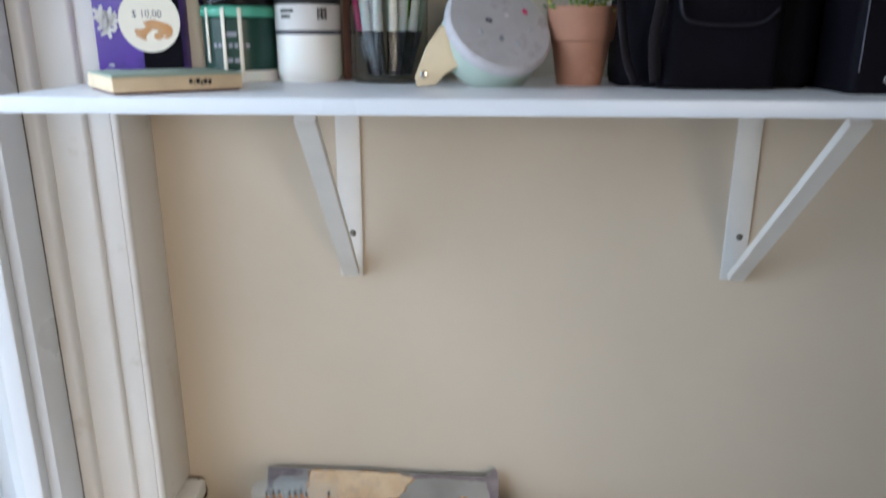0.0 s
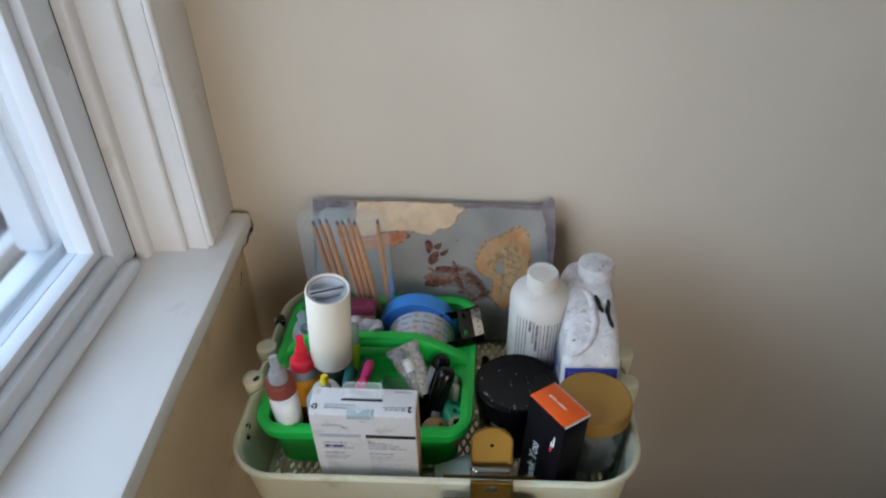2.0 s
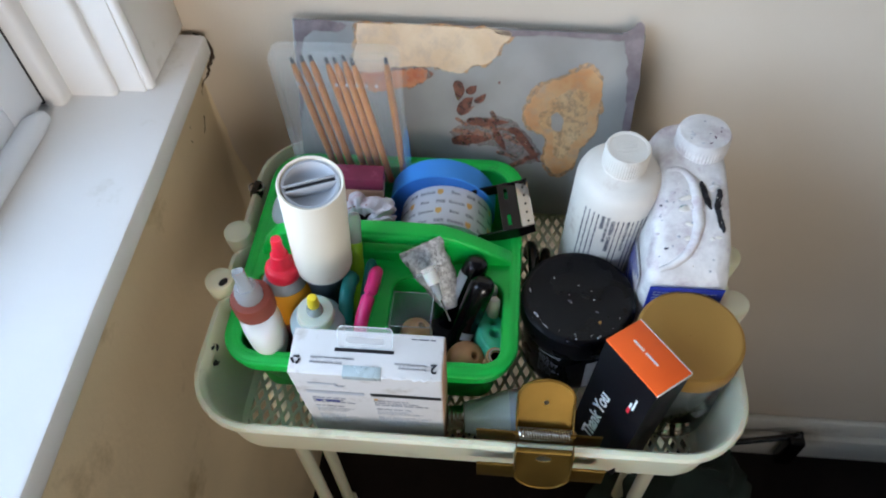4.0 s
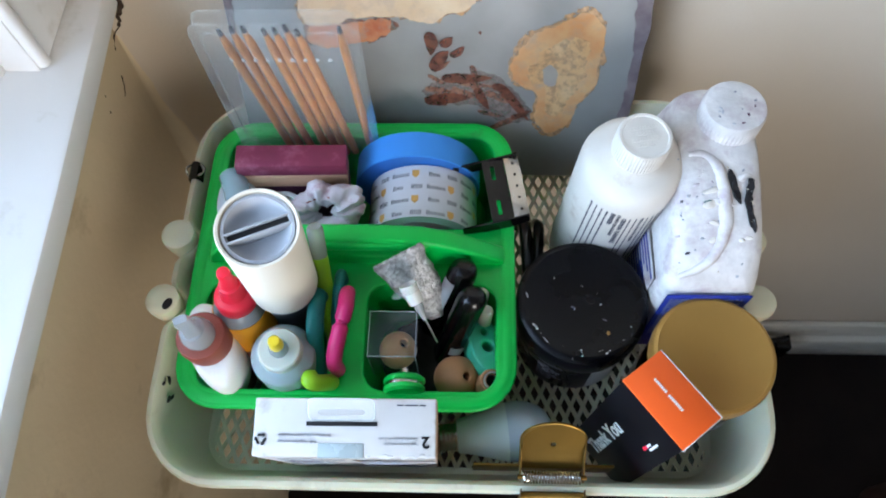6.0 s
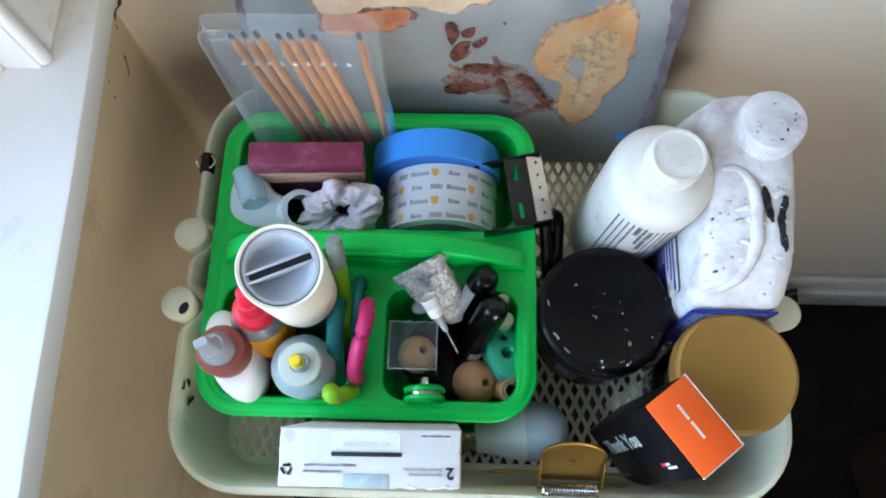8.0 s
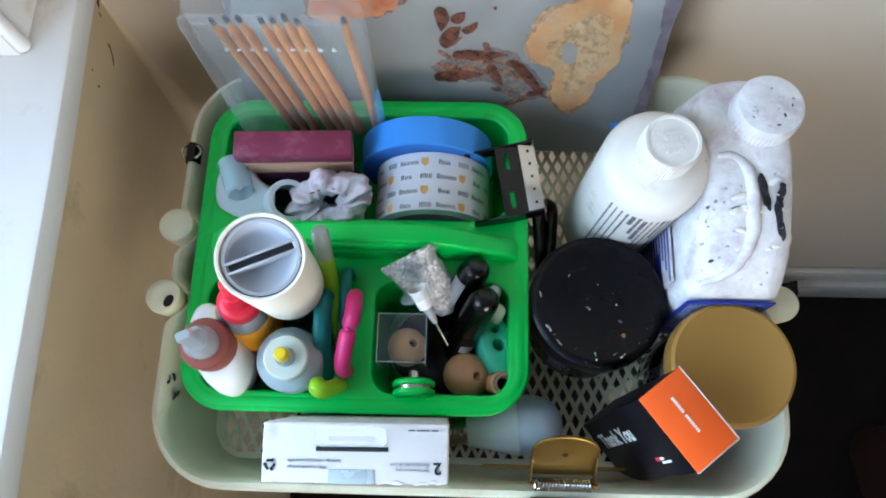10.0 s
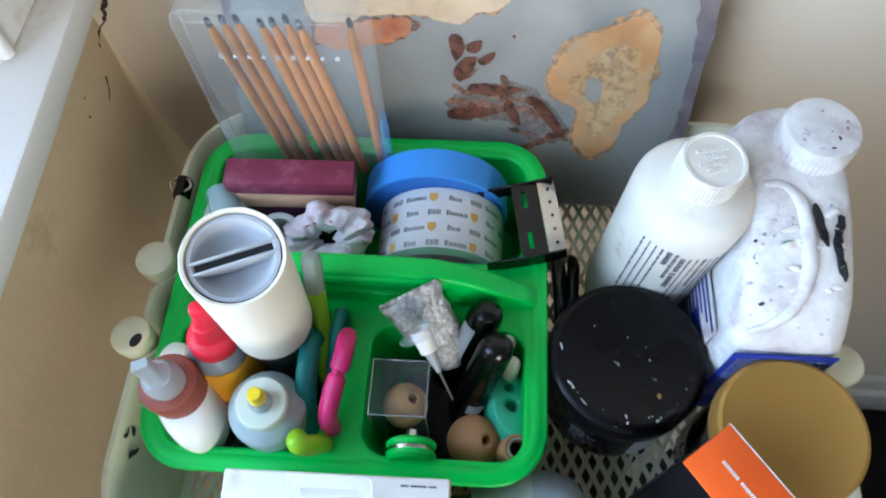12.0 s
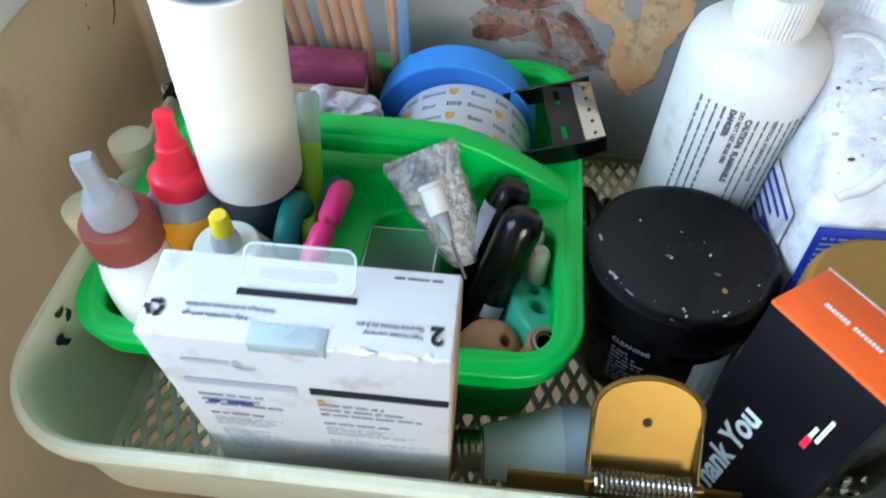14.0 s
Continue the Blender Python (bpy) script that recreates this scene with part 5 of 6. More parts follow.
def tapes():
    R = 0.0475
    ob = thing("packing_tape", "roll of printed white packing tape standing on edge", "tape", pose(-0.121, -0.1605, CZ + 0.002 + R))
    ring = [(0.037, -0.0245), (R, -0.0245), (R, 0.0245), (0.037, 0.0245), (0.037, -0.0245)]
    part("roll", lathe(ring, 64, pose(0, 0, 0, 90)), M_TAPE_WHITE, ob)
    txt, tan = [], []
    for k in range(-4, 5):
        for a in range(-6, 7):
            x = a * 0.0620 + (0.031 if k % 2 else 0.0) + 0.004
            y = k * 0.0122 + 0.004
            if abs(x) > 0.095 or abs(y) > 0.0222:
                continue
            for tall, slots in ((0.0042, (0, 5, 6, 7, 9)), (0.0030, (1, 2, 10, 11, 12, 13))):
                txt.append(moved(bars([q for c in slots for q in ((-0.0242 + 0.0033 * c, -0.0234 + 0.0033 * c, 0), (-0.0226 + 0.0033 * c, -0.0219 + 0.0033 * c, 0))], tall, 0.0001), pose(x - 0.004, y + tall / 2 - 0.0022, 0)))
            tan.append(moved(outline([[(-0.0030, 0.0036), (0.0030, 0.0036), (0.0030, -0.0012), (0, -0.0040), (-0.0030, -0.0012)]], 0.0001), pose(x + 0.0225, y, 0)))
    part("print", wrap_y(moved(join(*txt), pose(0, 0, 0.0002)), R), M_BROWNPRINT, ob, "repeated bars of grey print", smooth=False)
    for k, mark in enumerate(tan):
        part("shield_print", wrap_y(moved(mark, pose(0, 0, 0.0002)), R), M_LOGO_TAN, ob, "small tan shield" if k == 0 else "", smooth=False)
    # cutter clipped on the side of the roll
    cut = thing("tape_cutter", "black plastic tape cutter with a metal blade", "tape cutter", pose(-0.064, -0.160, 0.881) @ pose(0, 0, 0, 0, -3, 9))
    arm = [(-0.026, -0.004), (0.020, 0.002), (0.028, 0.004), (0.029, -0.006), (0.012, -0.012), (-0.012, -0.014), (-0.026, -0.012)]
    for y in (-0.0295, 0.0295):
        part("side_plate", moved(outline([arm], 0.0018, 0.0004), pose(0, y, 0, 90)), M_BLACK, cut, smooth=False)
    part("cover_plate", outline([flat(rr(-0.002, 0.0165, -0.0285, 0.0285, 0.002, 3)), flat(rr(0.0042, 0.0076, -0.0235, -0.0095, 0.001, 2)), flat(rr(0.0042, 0.0076, 0.0095, 0.0235, 0.001, 2))], 0.0016), M_BLACK, cut, smooth=False, at=pose(0, 0, -0.0012))
    bl = part("blade", box(0.0166, 0.0290, -0.0285, 0.0285, -0.0005, 0.0012, 0.0003), M_CHROME, cut, "toothed steel blade")
    for k in range(5):
        part("rivet", lathe([(0, 0.0018), (0.0011, 0.0018), (0.0011, 0.001)], 10, pose(0.0235, -0.022 + k * 0.011, 0)), M_BLACK, bl)
    RB = 0.0555
    ob = thing("masking_tape", "roll of blue masking tape standing on edge", "tape", pose(-0.1265, -0.1225, CZ - 0.002 + RB))
    part("roll", lathe([(0.0385, -0.0122), (RB - 0.0004, -0.0122), (RB, -0.0118), (RB, 0.0118), (RB - 0.0004, 0.0122), (0.0385, 0.0122), (0.0385, -0.0122)], 72, pose(0, 0, 0, 90)), M_BLUE_TAPE, ob)
    part("wound_edge", lathe([(0.0388, 0.0124), (RB - 0.0012, 0.0124), (RB - 0.0012, 0.0126), (0.0388, 0.0126)], 72, pose(0, 0, 0, 90)), M_BLUE_SIDE, ob)


def wood_block():
    ob = thing("wood_block", "stained purple and tan layered wooden block", "block", pose(-0.2365, -0.1385, CZ) @ pose(0, 0, 0, 0, 4.0, 3.5))
    part("base_layer", box(-0.0455, 0.0455, -0.0105, 0.0105, 0.006, 0.082, 0.001), M_DKPURPLE, ob)
    part("middle_layer", box(-0.0455, 0.0455, -0.0110, 0.0105, 0.0822, 0.0985, 0.0008), M_TANWOOD, ob)
    part("top_layer", box(-0.0458, 0.0458, -0.0100, 0.0112, 0.0987, 0.1135, 0.0010), M_PURPLE, ob)


def scrunchie():
    ob = thing("scrunchie", "crumpled white and mauve fabric scrunchie", "scrunchie", pose(-0.2015, -0.1735, 0.868) @ pose(0, 0, 0, 42, -14, 10) @ Matrix.Scale(0.86, 4))
    bm = bmesh.new()
    U, V = 160, 28
    vs = []
    for i in range(U):
        a = 2 * math.pi * i / U
        ruff = math.sin(a * 9 + 1.4 * math.sin(a * 2)) + 0.5 * math.sin(a * 15 + 1.3 * math.sin(a * 3 + 1))
        row = []
        for j in range(V):
            b = 2 * math.pi * j / V
            r = 0.0125 + 0.0021 * ruff * (0.6 + 0.4 * math.cos(b)) + 0.0012 * math.sin(3 * b + a * 4)
            R = 0.0200 + 0.0015 * math.sin(a * 5)
            row.append(bm.verts.new(((R + r * math.cos(b)) * math.cos(a) * 1.22, (R + r * math.cos(b)) * math.sin(a) * 0.85, r * 1.25 * math.sin(b))))
        vs.append(row)
    for i in range(U):
        for j in range(V):
            bm.faces.new((vs[i][j], vs[(i + 1) % U][j], vs[(i + 1) % U][(j + 1) % V], vs[i][(j + 1) % V]))
    part("cloth", rough_up(rough_up(bm, 0.0050, 0.0125), 0.0014, 0.005, 6), M_SCRUNCH, ob)
    part("gathered_seam", tube([(0.0205 * 1.25 * math.cos(a / 8), 0.0205 * 0.82 * math.sin(a / 8), 0.0135 + 0.003 * math.sin(a)) for a in range(8, 24)], 0.0008, 6), M_BROWN, ob, "dark stitched seam")


def cutter_white():
    ob = thing("film_dispenser", "small frosted tape holder with a clear blue tube", "tape holder", pose(-0.264, -0.168, 0.868) @ pose(0, 0, 0, 18, 8, -14))
    part("ring", lathe([(0.0128, -0.011), (0.0165, -0.011), (0.0175, -0.009), (0.0175, 0.009), (0.0165, 0.011), (0.0128, 0.011), (0.0128, -0.011)], 40, pose(0.027, 0.000, 0.001, -14, 22, 0)), M_FROSTED, ob)
    body = [(-0.026, 0.016), (-0.014, 0.018), (0.0, 0.008), (0.012, 0.003), (0.013, -0.016), (-0.004, -0.022), (-0.022, -0.016), (-0.028, 0.0)]
    loop = [(q.x, q.y) for q in smooth_path([Vector((x, y, 0)) for x, y in body + body[:1]], 5)[:-1]]
    part("body", moved(outline([loop, [(-0.004 + 0.0075 * math.cos(radians(a)), 0.0005 + 0.0055 * math.sin(radians(a))) for a in range(0, 360, 20)]], 0.013, 0.003), pose(0, 0, -0.003)), M_FROSTED, ob)
    part("clear_tube", lathe([(0.0105, -0.015), (0.0118, -0.014), (0.0110, 0.015), (0.0098, 0.016), (0.0092, 0.015), (0.0098, -0.014), (0.0105, -0.015)], 32, pose(-0.015, 0.008, 0.009, 66, 0, 38)), M_BLUETINT, ob, "pale blue clear tube")


def lean(base, tip):
    d = (Vector(tip) - Vector(base)).normalized()
    return Matrix.Translation(base) @ Vector((0, 0, 1)).rotation_difference(d).to_matrix().to_4x4(), (Vector(tip) - Vector(base)).length


def tube_case():
    at, L = lean((-0.2192, -0.2542, 0.907), (-0.206, -0.2695, 1.026))
    ob = thing("dispenser_tube", "tall cream plastic tube with a grey slotted top", "dispenser", at)
    R = 0.0255
    part("shell", lathe([(R - 0.0014, 0.0), (R, 0.001), (R, L - 0.001), (R - 0.0008, L + 0.0004), (R - 0.0024, L), (R - 0.003, L - 0.004), (R - 0.003, 0.0), (R - 0.0014, 0.0)], 56), M_CREAM, ob)
    part("base", lathe([(0, -0.118), (0.0215, -0.118), (0.0224, -0.114), (0.0224, 0.002), (0, 0.002)], 40), M_SMOKE, ob, "dark smoky base")
    insert = part("insert", lathe([(R - 0.0034, L - 0.0015), (R - 0.0055, L - 0.0015), (R - 0.008, L - 0.006), (R - 0.012, L - 0.010), (0, L - 0.0125)], 48), M_GREY, ob, "grey dished insert")
    for s in (-1, 1):
        part("slot_wall", box(-(R - 0.0042), R - 0.0042, s * 0.0028 - 0.0006, s * 0.0028 + 0.0006, L - 0.014, L - 0.0012, 0.0002), M_GREY, insert, at=pose(0, 0, 0, 0, 0, 24))
    # solid black block between the walls, in place of the slot's shade
    part("slot", box(-(R - 0.0045), R - 0.0045, -0.0021, 0.0021, L - 0.0122, L - 0.0035, 0), M_INK_SHADE, insert, "black block for the shade in the slot", smooth=False, at=pose(0, 0, 0, 0, 0, 24))


def glue_red():
    at, L = lean((-0.2575, -0.2795, CZ + 0.004), (-0.2505, -0.2655, 0.951))
    ob = thing("glue_bottle", "clear glue bottle with orange label and red twist nozzle", "bottle", at)
    part("body", lathe([(0, 0), (0.0205, 0), (0.0215, 0.004), (0.0215, 0.099), (0.0207, 0.106), (0.0182, 0.1135), (0.0146, 0.118), (0, 0.118)], 36), M_CLEARISH, ob)
    part("label", lathe([(0.0218, 0.0), (0.0218, 0.1000), (0.0213, 0.1055), (0.0204, 0.1085), (0.0199, 0.1082)], 36), M_ORANGE_LBL, ob, "orange and brown label")
    part("label_band", lathe([(0.02195, 0.0), (0.02195, 0.070)], 36), M_BROWN, ob)
    part("nozzle", lathe([(0.0145, 0.1165), (0.0152, 0.1175), (0.0151, 0.1262), (0.0144, 0.1280), (0.0128, 0.1292), (0.0098, 0.1300), (0.0093, 0.1315), (0.0078, 0.1415), (0.0078, 0.1430), (0.0064, 0.1440), (0.0046, L - 0.008), (0.0050, L - 0.004), (0.0044, L - 0.001), (0.002, L), (0, L)], 32), M_RED, ob, "red twist nozzle")


def glue_white():
    at, L = lean((-0.2725, -0.2925, CZ + 0.004), (-0.2740, -0.3010, 0.951))
    ob = thing("glue_bottle", "white oval glue bottle with brown cap and clear tip", "bottle", at)
    def oval(a, b, z, n=40):
        return [(a * math.cos(2 * math.pi * k / n), b * math.sin(2 * math.pi * k / n), z) for k in range(n)]
    part("body", loft([oval(0.012, 0.0185, 0), oval(0.0135, 0.0205, 0.004), oval(0.0150, 0.0255, 0.03), oval(0.0172, 0.0335, 0.06), oval(0.0180, 0.0368, 0.080), oval(0.0180, 0.0366, 0.090), oval(0.0177, 0.0346, 0.097), oval(0.017, 0.0300, 0.1015), oval(0.0155, 0.0215, 0.1045)]), M_WHITE, ob, at=pose(0, 0, 0, 0, 0, 24))
    bm = lathe([(0.0168, 0.1035), (0.0182, 0.104), (0.0182, 0.121), (0.0172, 0.1228), (0.0105, 0.1236), (0, 0.1236)], 72)
    for v in bm.verts:
        if math.hypot(v.co.x, v.co.y) > 0.018:
            k = 1 + 0.012 * math.cos(36 * math.atan2(v.co.y, v.co.x))
            v.co.x *= k
            v.co.y *= k
    part("cap", bm, M_BROWN, ob, "ribbed brown screw cap")
    part("tip", lathe([(0.0118, 0.1236), (0.0122, 0.125), (0.0119, 0.131), (0.0110, 0.1345), (0.0098, 0.1375), (0.0090, 0.1395), (0, 0.1395)], 28), M_CLEARISH, ob, "cloudy clear twist tip")
    wedge = [(0.0072, 0.0072, 0.138), (0.0056, 0.0060, 0.142), (0.0050, 0.0044, 0.149), (0.0054, 0.0036, L - 0.003), (0.0046, 0.0028, L)]
    part("tip_wedge", loft([rr(-a, a, -b, b, min(a, b) * 0.6, 5, z) for a, b, z in wedge]), M_CLEARISH, ob, "flat clear turning wedge", at=pose(0, 0, 0, 0, 0, 25))
    part("label", loft([oval(0.0153, 0.0258, 0.03), oval(0.0175, 0.0338, 0.06)], False, False), M_BROWN, ob, "brown printed label", at=pose(0, 0, 0, 0, 0, 24))


def glue_clear():
    ob = thing("craft_bottle", "cloudy squeeze bottle with ivory collar and yellow tip", "bottle", pose(-0.2250, -0.3000, CZ + 0.003) @ pose(0, 0, 0, 3, 4, 0))
    part("body", lathe([(0, 0), (0.0215, 0), (0.0232, 0.004), (0.0238, 0.098), (0.0235, 0.1005), (0.0226, 0.1026), (0.0190, 0.1052), (0.0160, 0.1080), (0, 0.1082)], 44), M_CLOUDY, ob)
    part("collar", lathe([(0.0160, 0.1076), (0.0164, 0.110), (0.0158, 0.117), (0.0146, 0.1182), (0.0085, 0.1186), (0, 0.1186)], 36), M_IVORY, ob)
    part("spout", lathe([(0.0072, 0.1184), (0.0068, 0.123), (0.0054, 0.128), (0, 0.128)], 24), M_CLEARISH, ob)
    part("tip", lathe([(0.0050, 0.1275), (0.0052, 0.129), (0.0045, 0.1385), (0.0036, 0.140), (0, 0.1402)], 22), M_YELLOW, ob, "yellow tip cap")
    rows = [(-0.012, 0.012 - 0.004 * (i % 3), 0.06 - i * 0.005) for i in range(6)]
    part("print", wrap_z(moved(bars(rows, 0.0018), pose(0, 0, 0.0003)), 0.0238), M_GREEN, ob, smooth=False)


def sticks():
    ob = thing("craft_punch", "pink plastic tool handle with two rounded lobes", "tool", Matrix.Identity(4))
    bar = smooth_path([(-0.1713, -0.2585, 0.8985), (-0.1712, -0.2640, 0.9035), (-0.1712, -0.2725, 0.9050), (-0.1735, -0.2825, 0.9015), (-0.1757, -0.2920, 0.8990), (-0.1780, -0.3015, 0.8940), (-0.1797, -0.3080, 0.8860), (-0.1800, -0.3100, 0.8700), (-0.1785, -0.305, 0.80)], 12)
    waist = [0.0066 - 0.0020 * math.exp(-((p.y + 0.2845) / 0.0018) ** 2) for p in bar]
    for k, f in enumerate((0.35, 0.62, 0.78, 0.88, 0.94, 0.98)):
        waist[k] *= f
    part("grip", tube(bar, waist, 18, flat=0.9), M_PINK, ob)
    part("pivot", ellipsoid(0.0022, 0.0022, 0.0012, 12, 8, pose(-0.1742, -0.2850, 0.9060)), M_PINK, ob, "small moulded pivot")
    ob = thing("scissors", "dark teal scissor handles", "scissors", Matrix.Identity(4))
    part("handle", tube(smooth_path([(-0.196, -0.250, 0.868), (-0.1955, -0.258, 0.888), (-0.1945, -0.270, 0.897), (-0.195, -0.286, 0.893), (-0.196, -0.300, 0.876), (-0.195, -0.31, 0.85), (-0.19, -0.31, 0.80)], 6), 0.0058, 14, flat=1.2), M_TEALDK, ob)
    part("handle", tube(smooth_path([(-0.1815, -0.2365, 0.862), (-0.1805, -0.238, 0.884), (-0.180, -0.250, 0.892), (-0.181, -0.262, 0.888), (-0.183, -0.276, 0.870), (-0.184, -0.285, 0.80)], 6), 0.0042, 12), M_TEALDK, ob)
    at, L = lean((-0.1885, -0.300, CZ + 0.012), (-0.1945, -0.2205, 0.934))
    ob = thing("paint_marker", "lime green marker with a clear cap", "marker", at)
    part("barrel", lathe([(0, 0), (0.0062, 0), (0.0064, 0.002), (0.0064, L - 0.03), (0.0058, L - 0.026), (0, L - 0.026)], 24), M_LIME, ob)
    part("cap", lathe([(0.0063, L - 0.027), (0.0064, L - 0.004), (0.005, L - 0.0008), (0, L)], 24), M_CLEARISH, ob, "cloudy clear cap")
    ob = thing("lime_clip", "lime green curved plastic clip", "clip", Matrix.Identity(4))
    part("loop", tube(smooth_path([(-0.1955, -0.3225, 0.890), (-0.1945, -0.3262, 0.894), (-0.1905, -0.3270, 0.891), (-0.186, -0.3240, 0.881), (-0.184, -0.3205, 0.868), (-0.184, -0.316, 0.83)], 6), 0.0062, 16), M_LIME, ob)


def foil_tube():
    ob = thing("foil_paint_tube", "crumpled silver foil tube, crimped end up", "paint tube", Matrix.Identity(4))
    A, B = Vector((-0.153, -0.241, 0.901)), Vector((-0.117, -0.223, 0.908))
    C = Vector((-0.108, -0.250, 0.850))
    n = 44
    rings = []
    for k in range(31):
        t = k / 30
        c = (A + B) / 2 * (1 - t) + C * t
        half = (B - A) / 2 * (1 - 0.15 * t - 0.25 * t * t)
        th = 0.0012 + 0.0105 * math.sin(t * 1.6)
        nrm = Vector((0.35, -0.9, 0.2)).normalized()
        rings.append([c + half * math.cos(2 * math.pi * j / n) + nrm * th * math.sin(2 * math.pi * j / n) for j in range(n)])
    part("tube", rough_up(rough_up(loft(rings), 0.0024, 0.012), 0.0009, 0.0034, 5), M_FOIL, ob)
    d = (B - A).normalized()
    zig = [(-0.0205, -0.004), (0.0205, -0.004)]
    for k in range(9, -1, -1):
        x = -0.0205 + k * 0.0041
        zig += [(x + 0.0038, 0.0014), (x + 0.0010, 0.0016), (x + 0.0004, -0.0006)]
    q = Matrix.Translation((A + B) / 2) @ d.to_track_quat("X", "Z").to_matrix().to_4x4()
    part("crimp", moved(outline([zig], 0.0024, 0.0003), q @ pose(0, 0, 0, 90)), M_FOIL, ob, "folded crimp", smooth=False)
    at, L = lean((-0.1255, -0.256, 0.9035), (-0.104, -0.2895, 0.874))
    noz = thing("dropper_tip", "white nozzle with a fine metal needle", "nozzle", at)
    part("collar", lathe([(0.0068, -0.002), (0.0066, 0.001), (0.0058, 0.014), (0, 0.0142)], 24), M_WHITE, noz)
    part("cone", lathe([(0.0042, 0.014), (0.0034, 0.020), (0.0018, 0.029), (0, 0.029)], 20), M_CLEARISH, noz)
    part("needle", lathe([(0.0009, 0.028), (0.0008, L), (0, L)], 10), M_CHROME, noz)
    part("flange", lathe([(0.0066, -0.0005), (0.0115, 0.0004), (0.0148, 0.0022), (0.0150, 0.0016), (0.0116, -0.0006), (0.0066, -0.0016)], 36), M_TAB, noz, "thin clear dished flange")


def pens():
    for i, (top, base) in enumerate((((-0.0815, -0.2300, 0.890), (-0.116, -0.270, 0.800)), ((-0.0745, -0.2545, 0.893), (-0.108, -0.295, 0.800)))):
        at, L = lean(base, top)
        ob = thing("black_marker", "glossy black marker with a round cap" + (" and pale label" if i == 0 else ""), "marker", at, group="black markers")
        part("barrel", lathe([(0, 0), (0.0100, 0), (0.0112, 0.003), (0.0112, L - 0.045), (0, L - 0.045)], 32), M_BLACK, ob)
        part("cap", lathe([(0.0113, L - 0.0452), (0.0117, L - 0.044), (0.0117, L - 0.013), (0.0112, L - 0.008), (0.0096, L - 0.0038), (0.0065, L - 0.0010), (0, L)], 32), M_BLACK, ob)
        part("label", moved(wrap_z(moved(bars([(-0.009, 0.003, 0.0)], 0.034 if i == 0 else 0.008), pose(0, 0, 0.0003)), 0.0118), pose(0, 0, L - (0.034 if i == 0 else 0.060), 0, 0, -42 if i == 0 else 30)), M_GREY, ob, "pale paper label", smooth=False)
    ob = thing("eraser_stub", "small ivory plastic pegs", "peg", Matrix.Identity(4))
    part("peg", tube([(-0.0735, -0.250, 0.800), (-0.0692, -0.2445, 0.862), (-0.0690, -0.2443, 0.866)], [0.0056, 0.0056, 0.0036], 16), M_IVORY, ob)
    part("peg", tube([(-0.0700, -0.264, 0.800), (-0.0660, -0.2605, 0.864), (-0.0658, -0.2603, 0.868)], [0.0056, 0.0056, 0.0036], 16), M_IVORY, ob)


def sharpener():
    ob = thing("pencil_sharpener", "mint green lens-shaped sharpener with two holes", "sharpener", Matrix.Translation((-0.0685, -0.2835, 0.838)) @ pose(0, 0, 0, -8, 16, 10))
    up = [(-0.0115 * math.cos(math.pi * (k / 12 - 0.5)), 0.023 * math.sin(math.pi * (k / 12 - 0.5))) for k in range(13)]
    lo = [(-x, -y) for x, y in up]
    loop = up + lo[1:-1]
    def disc(y, r):
        return [(0.001 + r * math.cos(radians(a)), y + r * math.sin(radians(a))) for a in range(0, 360, 18)]
    part("shell", moved(outline([loop, disc(0.0105, 0.0050), disc(-0.0025, 0.0066)], 0.022, 0.002), pose(0, 0, 0)), M_MINT, ob)
    # black cones put the shade of the holes into the colour
    for y, r in ((0.0105, 0.0050), (-0.0025, 0.0066)):
        part("sharpening_hole", lathe([(r + 0.0002, 0.009), (r * 0.7, -0.006), (0, -0.007)], 18, pose(0.001, y, 0)), M_INK_SHADE, ob, "sharpening hole lined black for its shade")


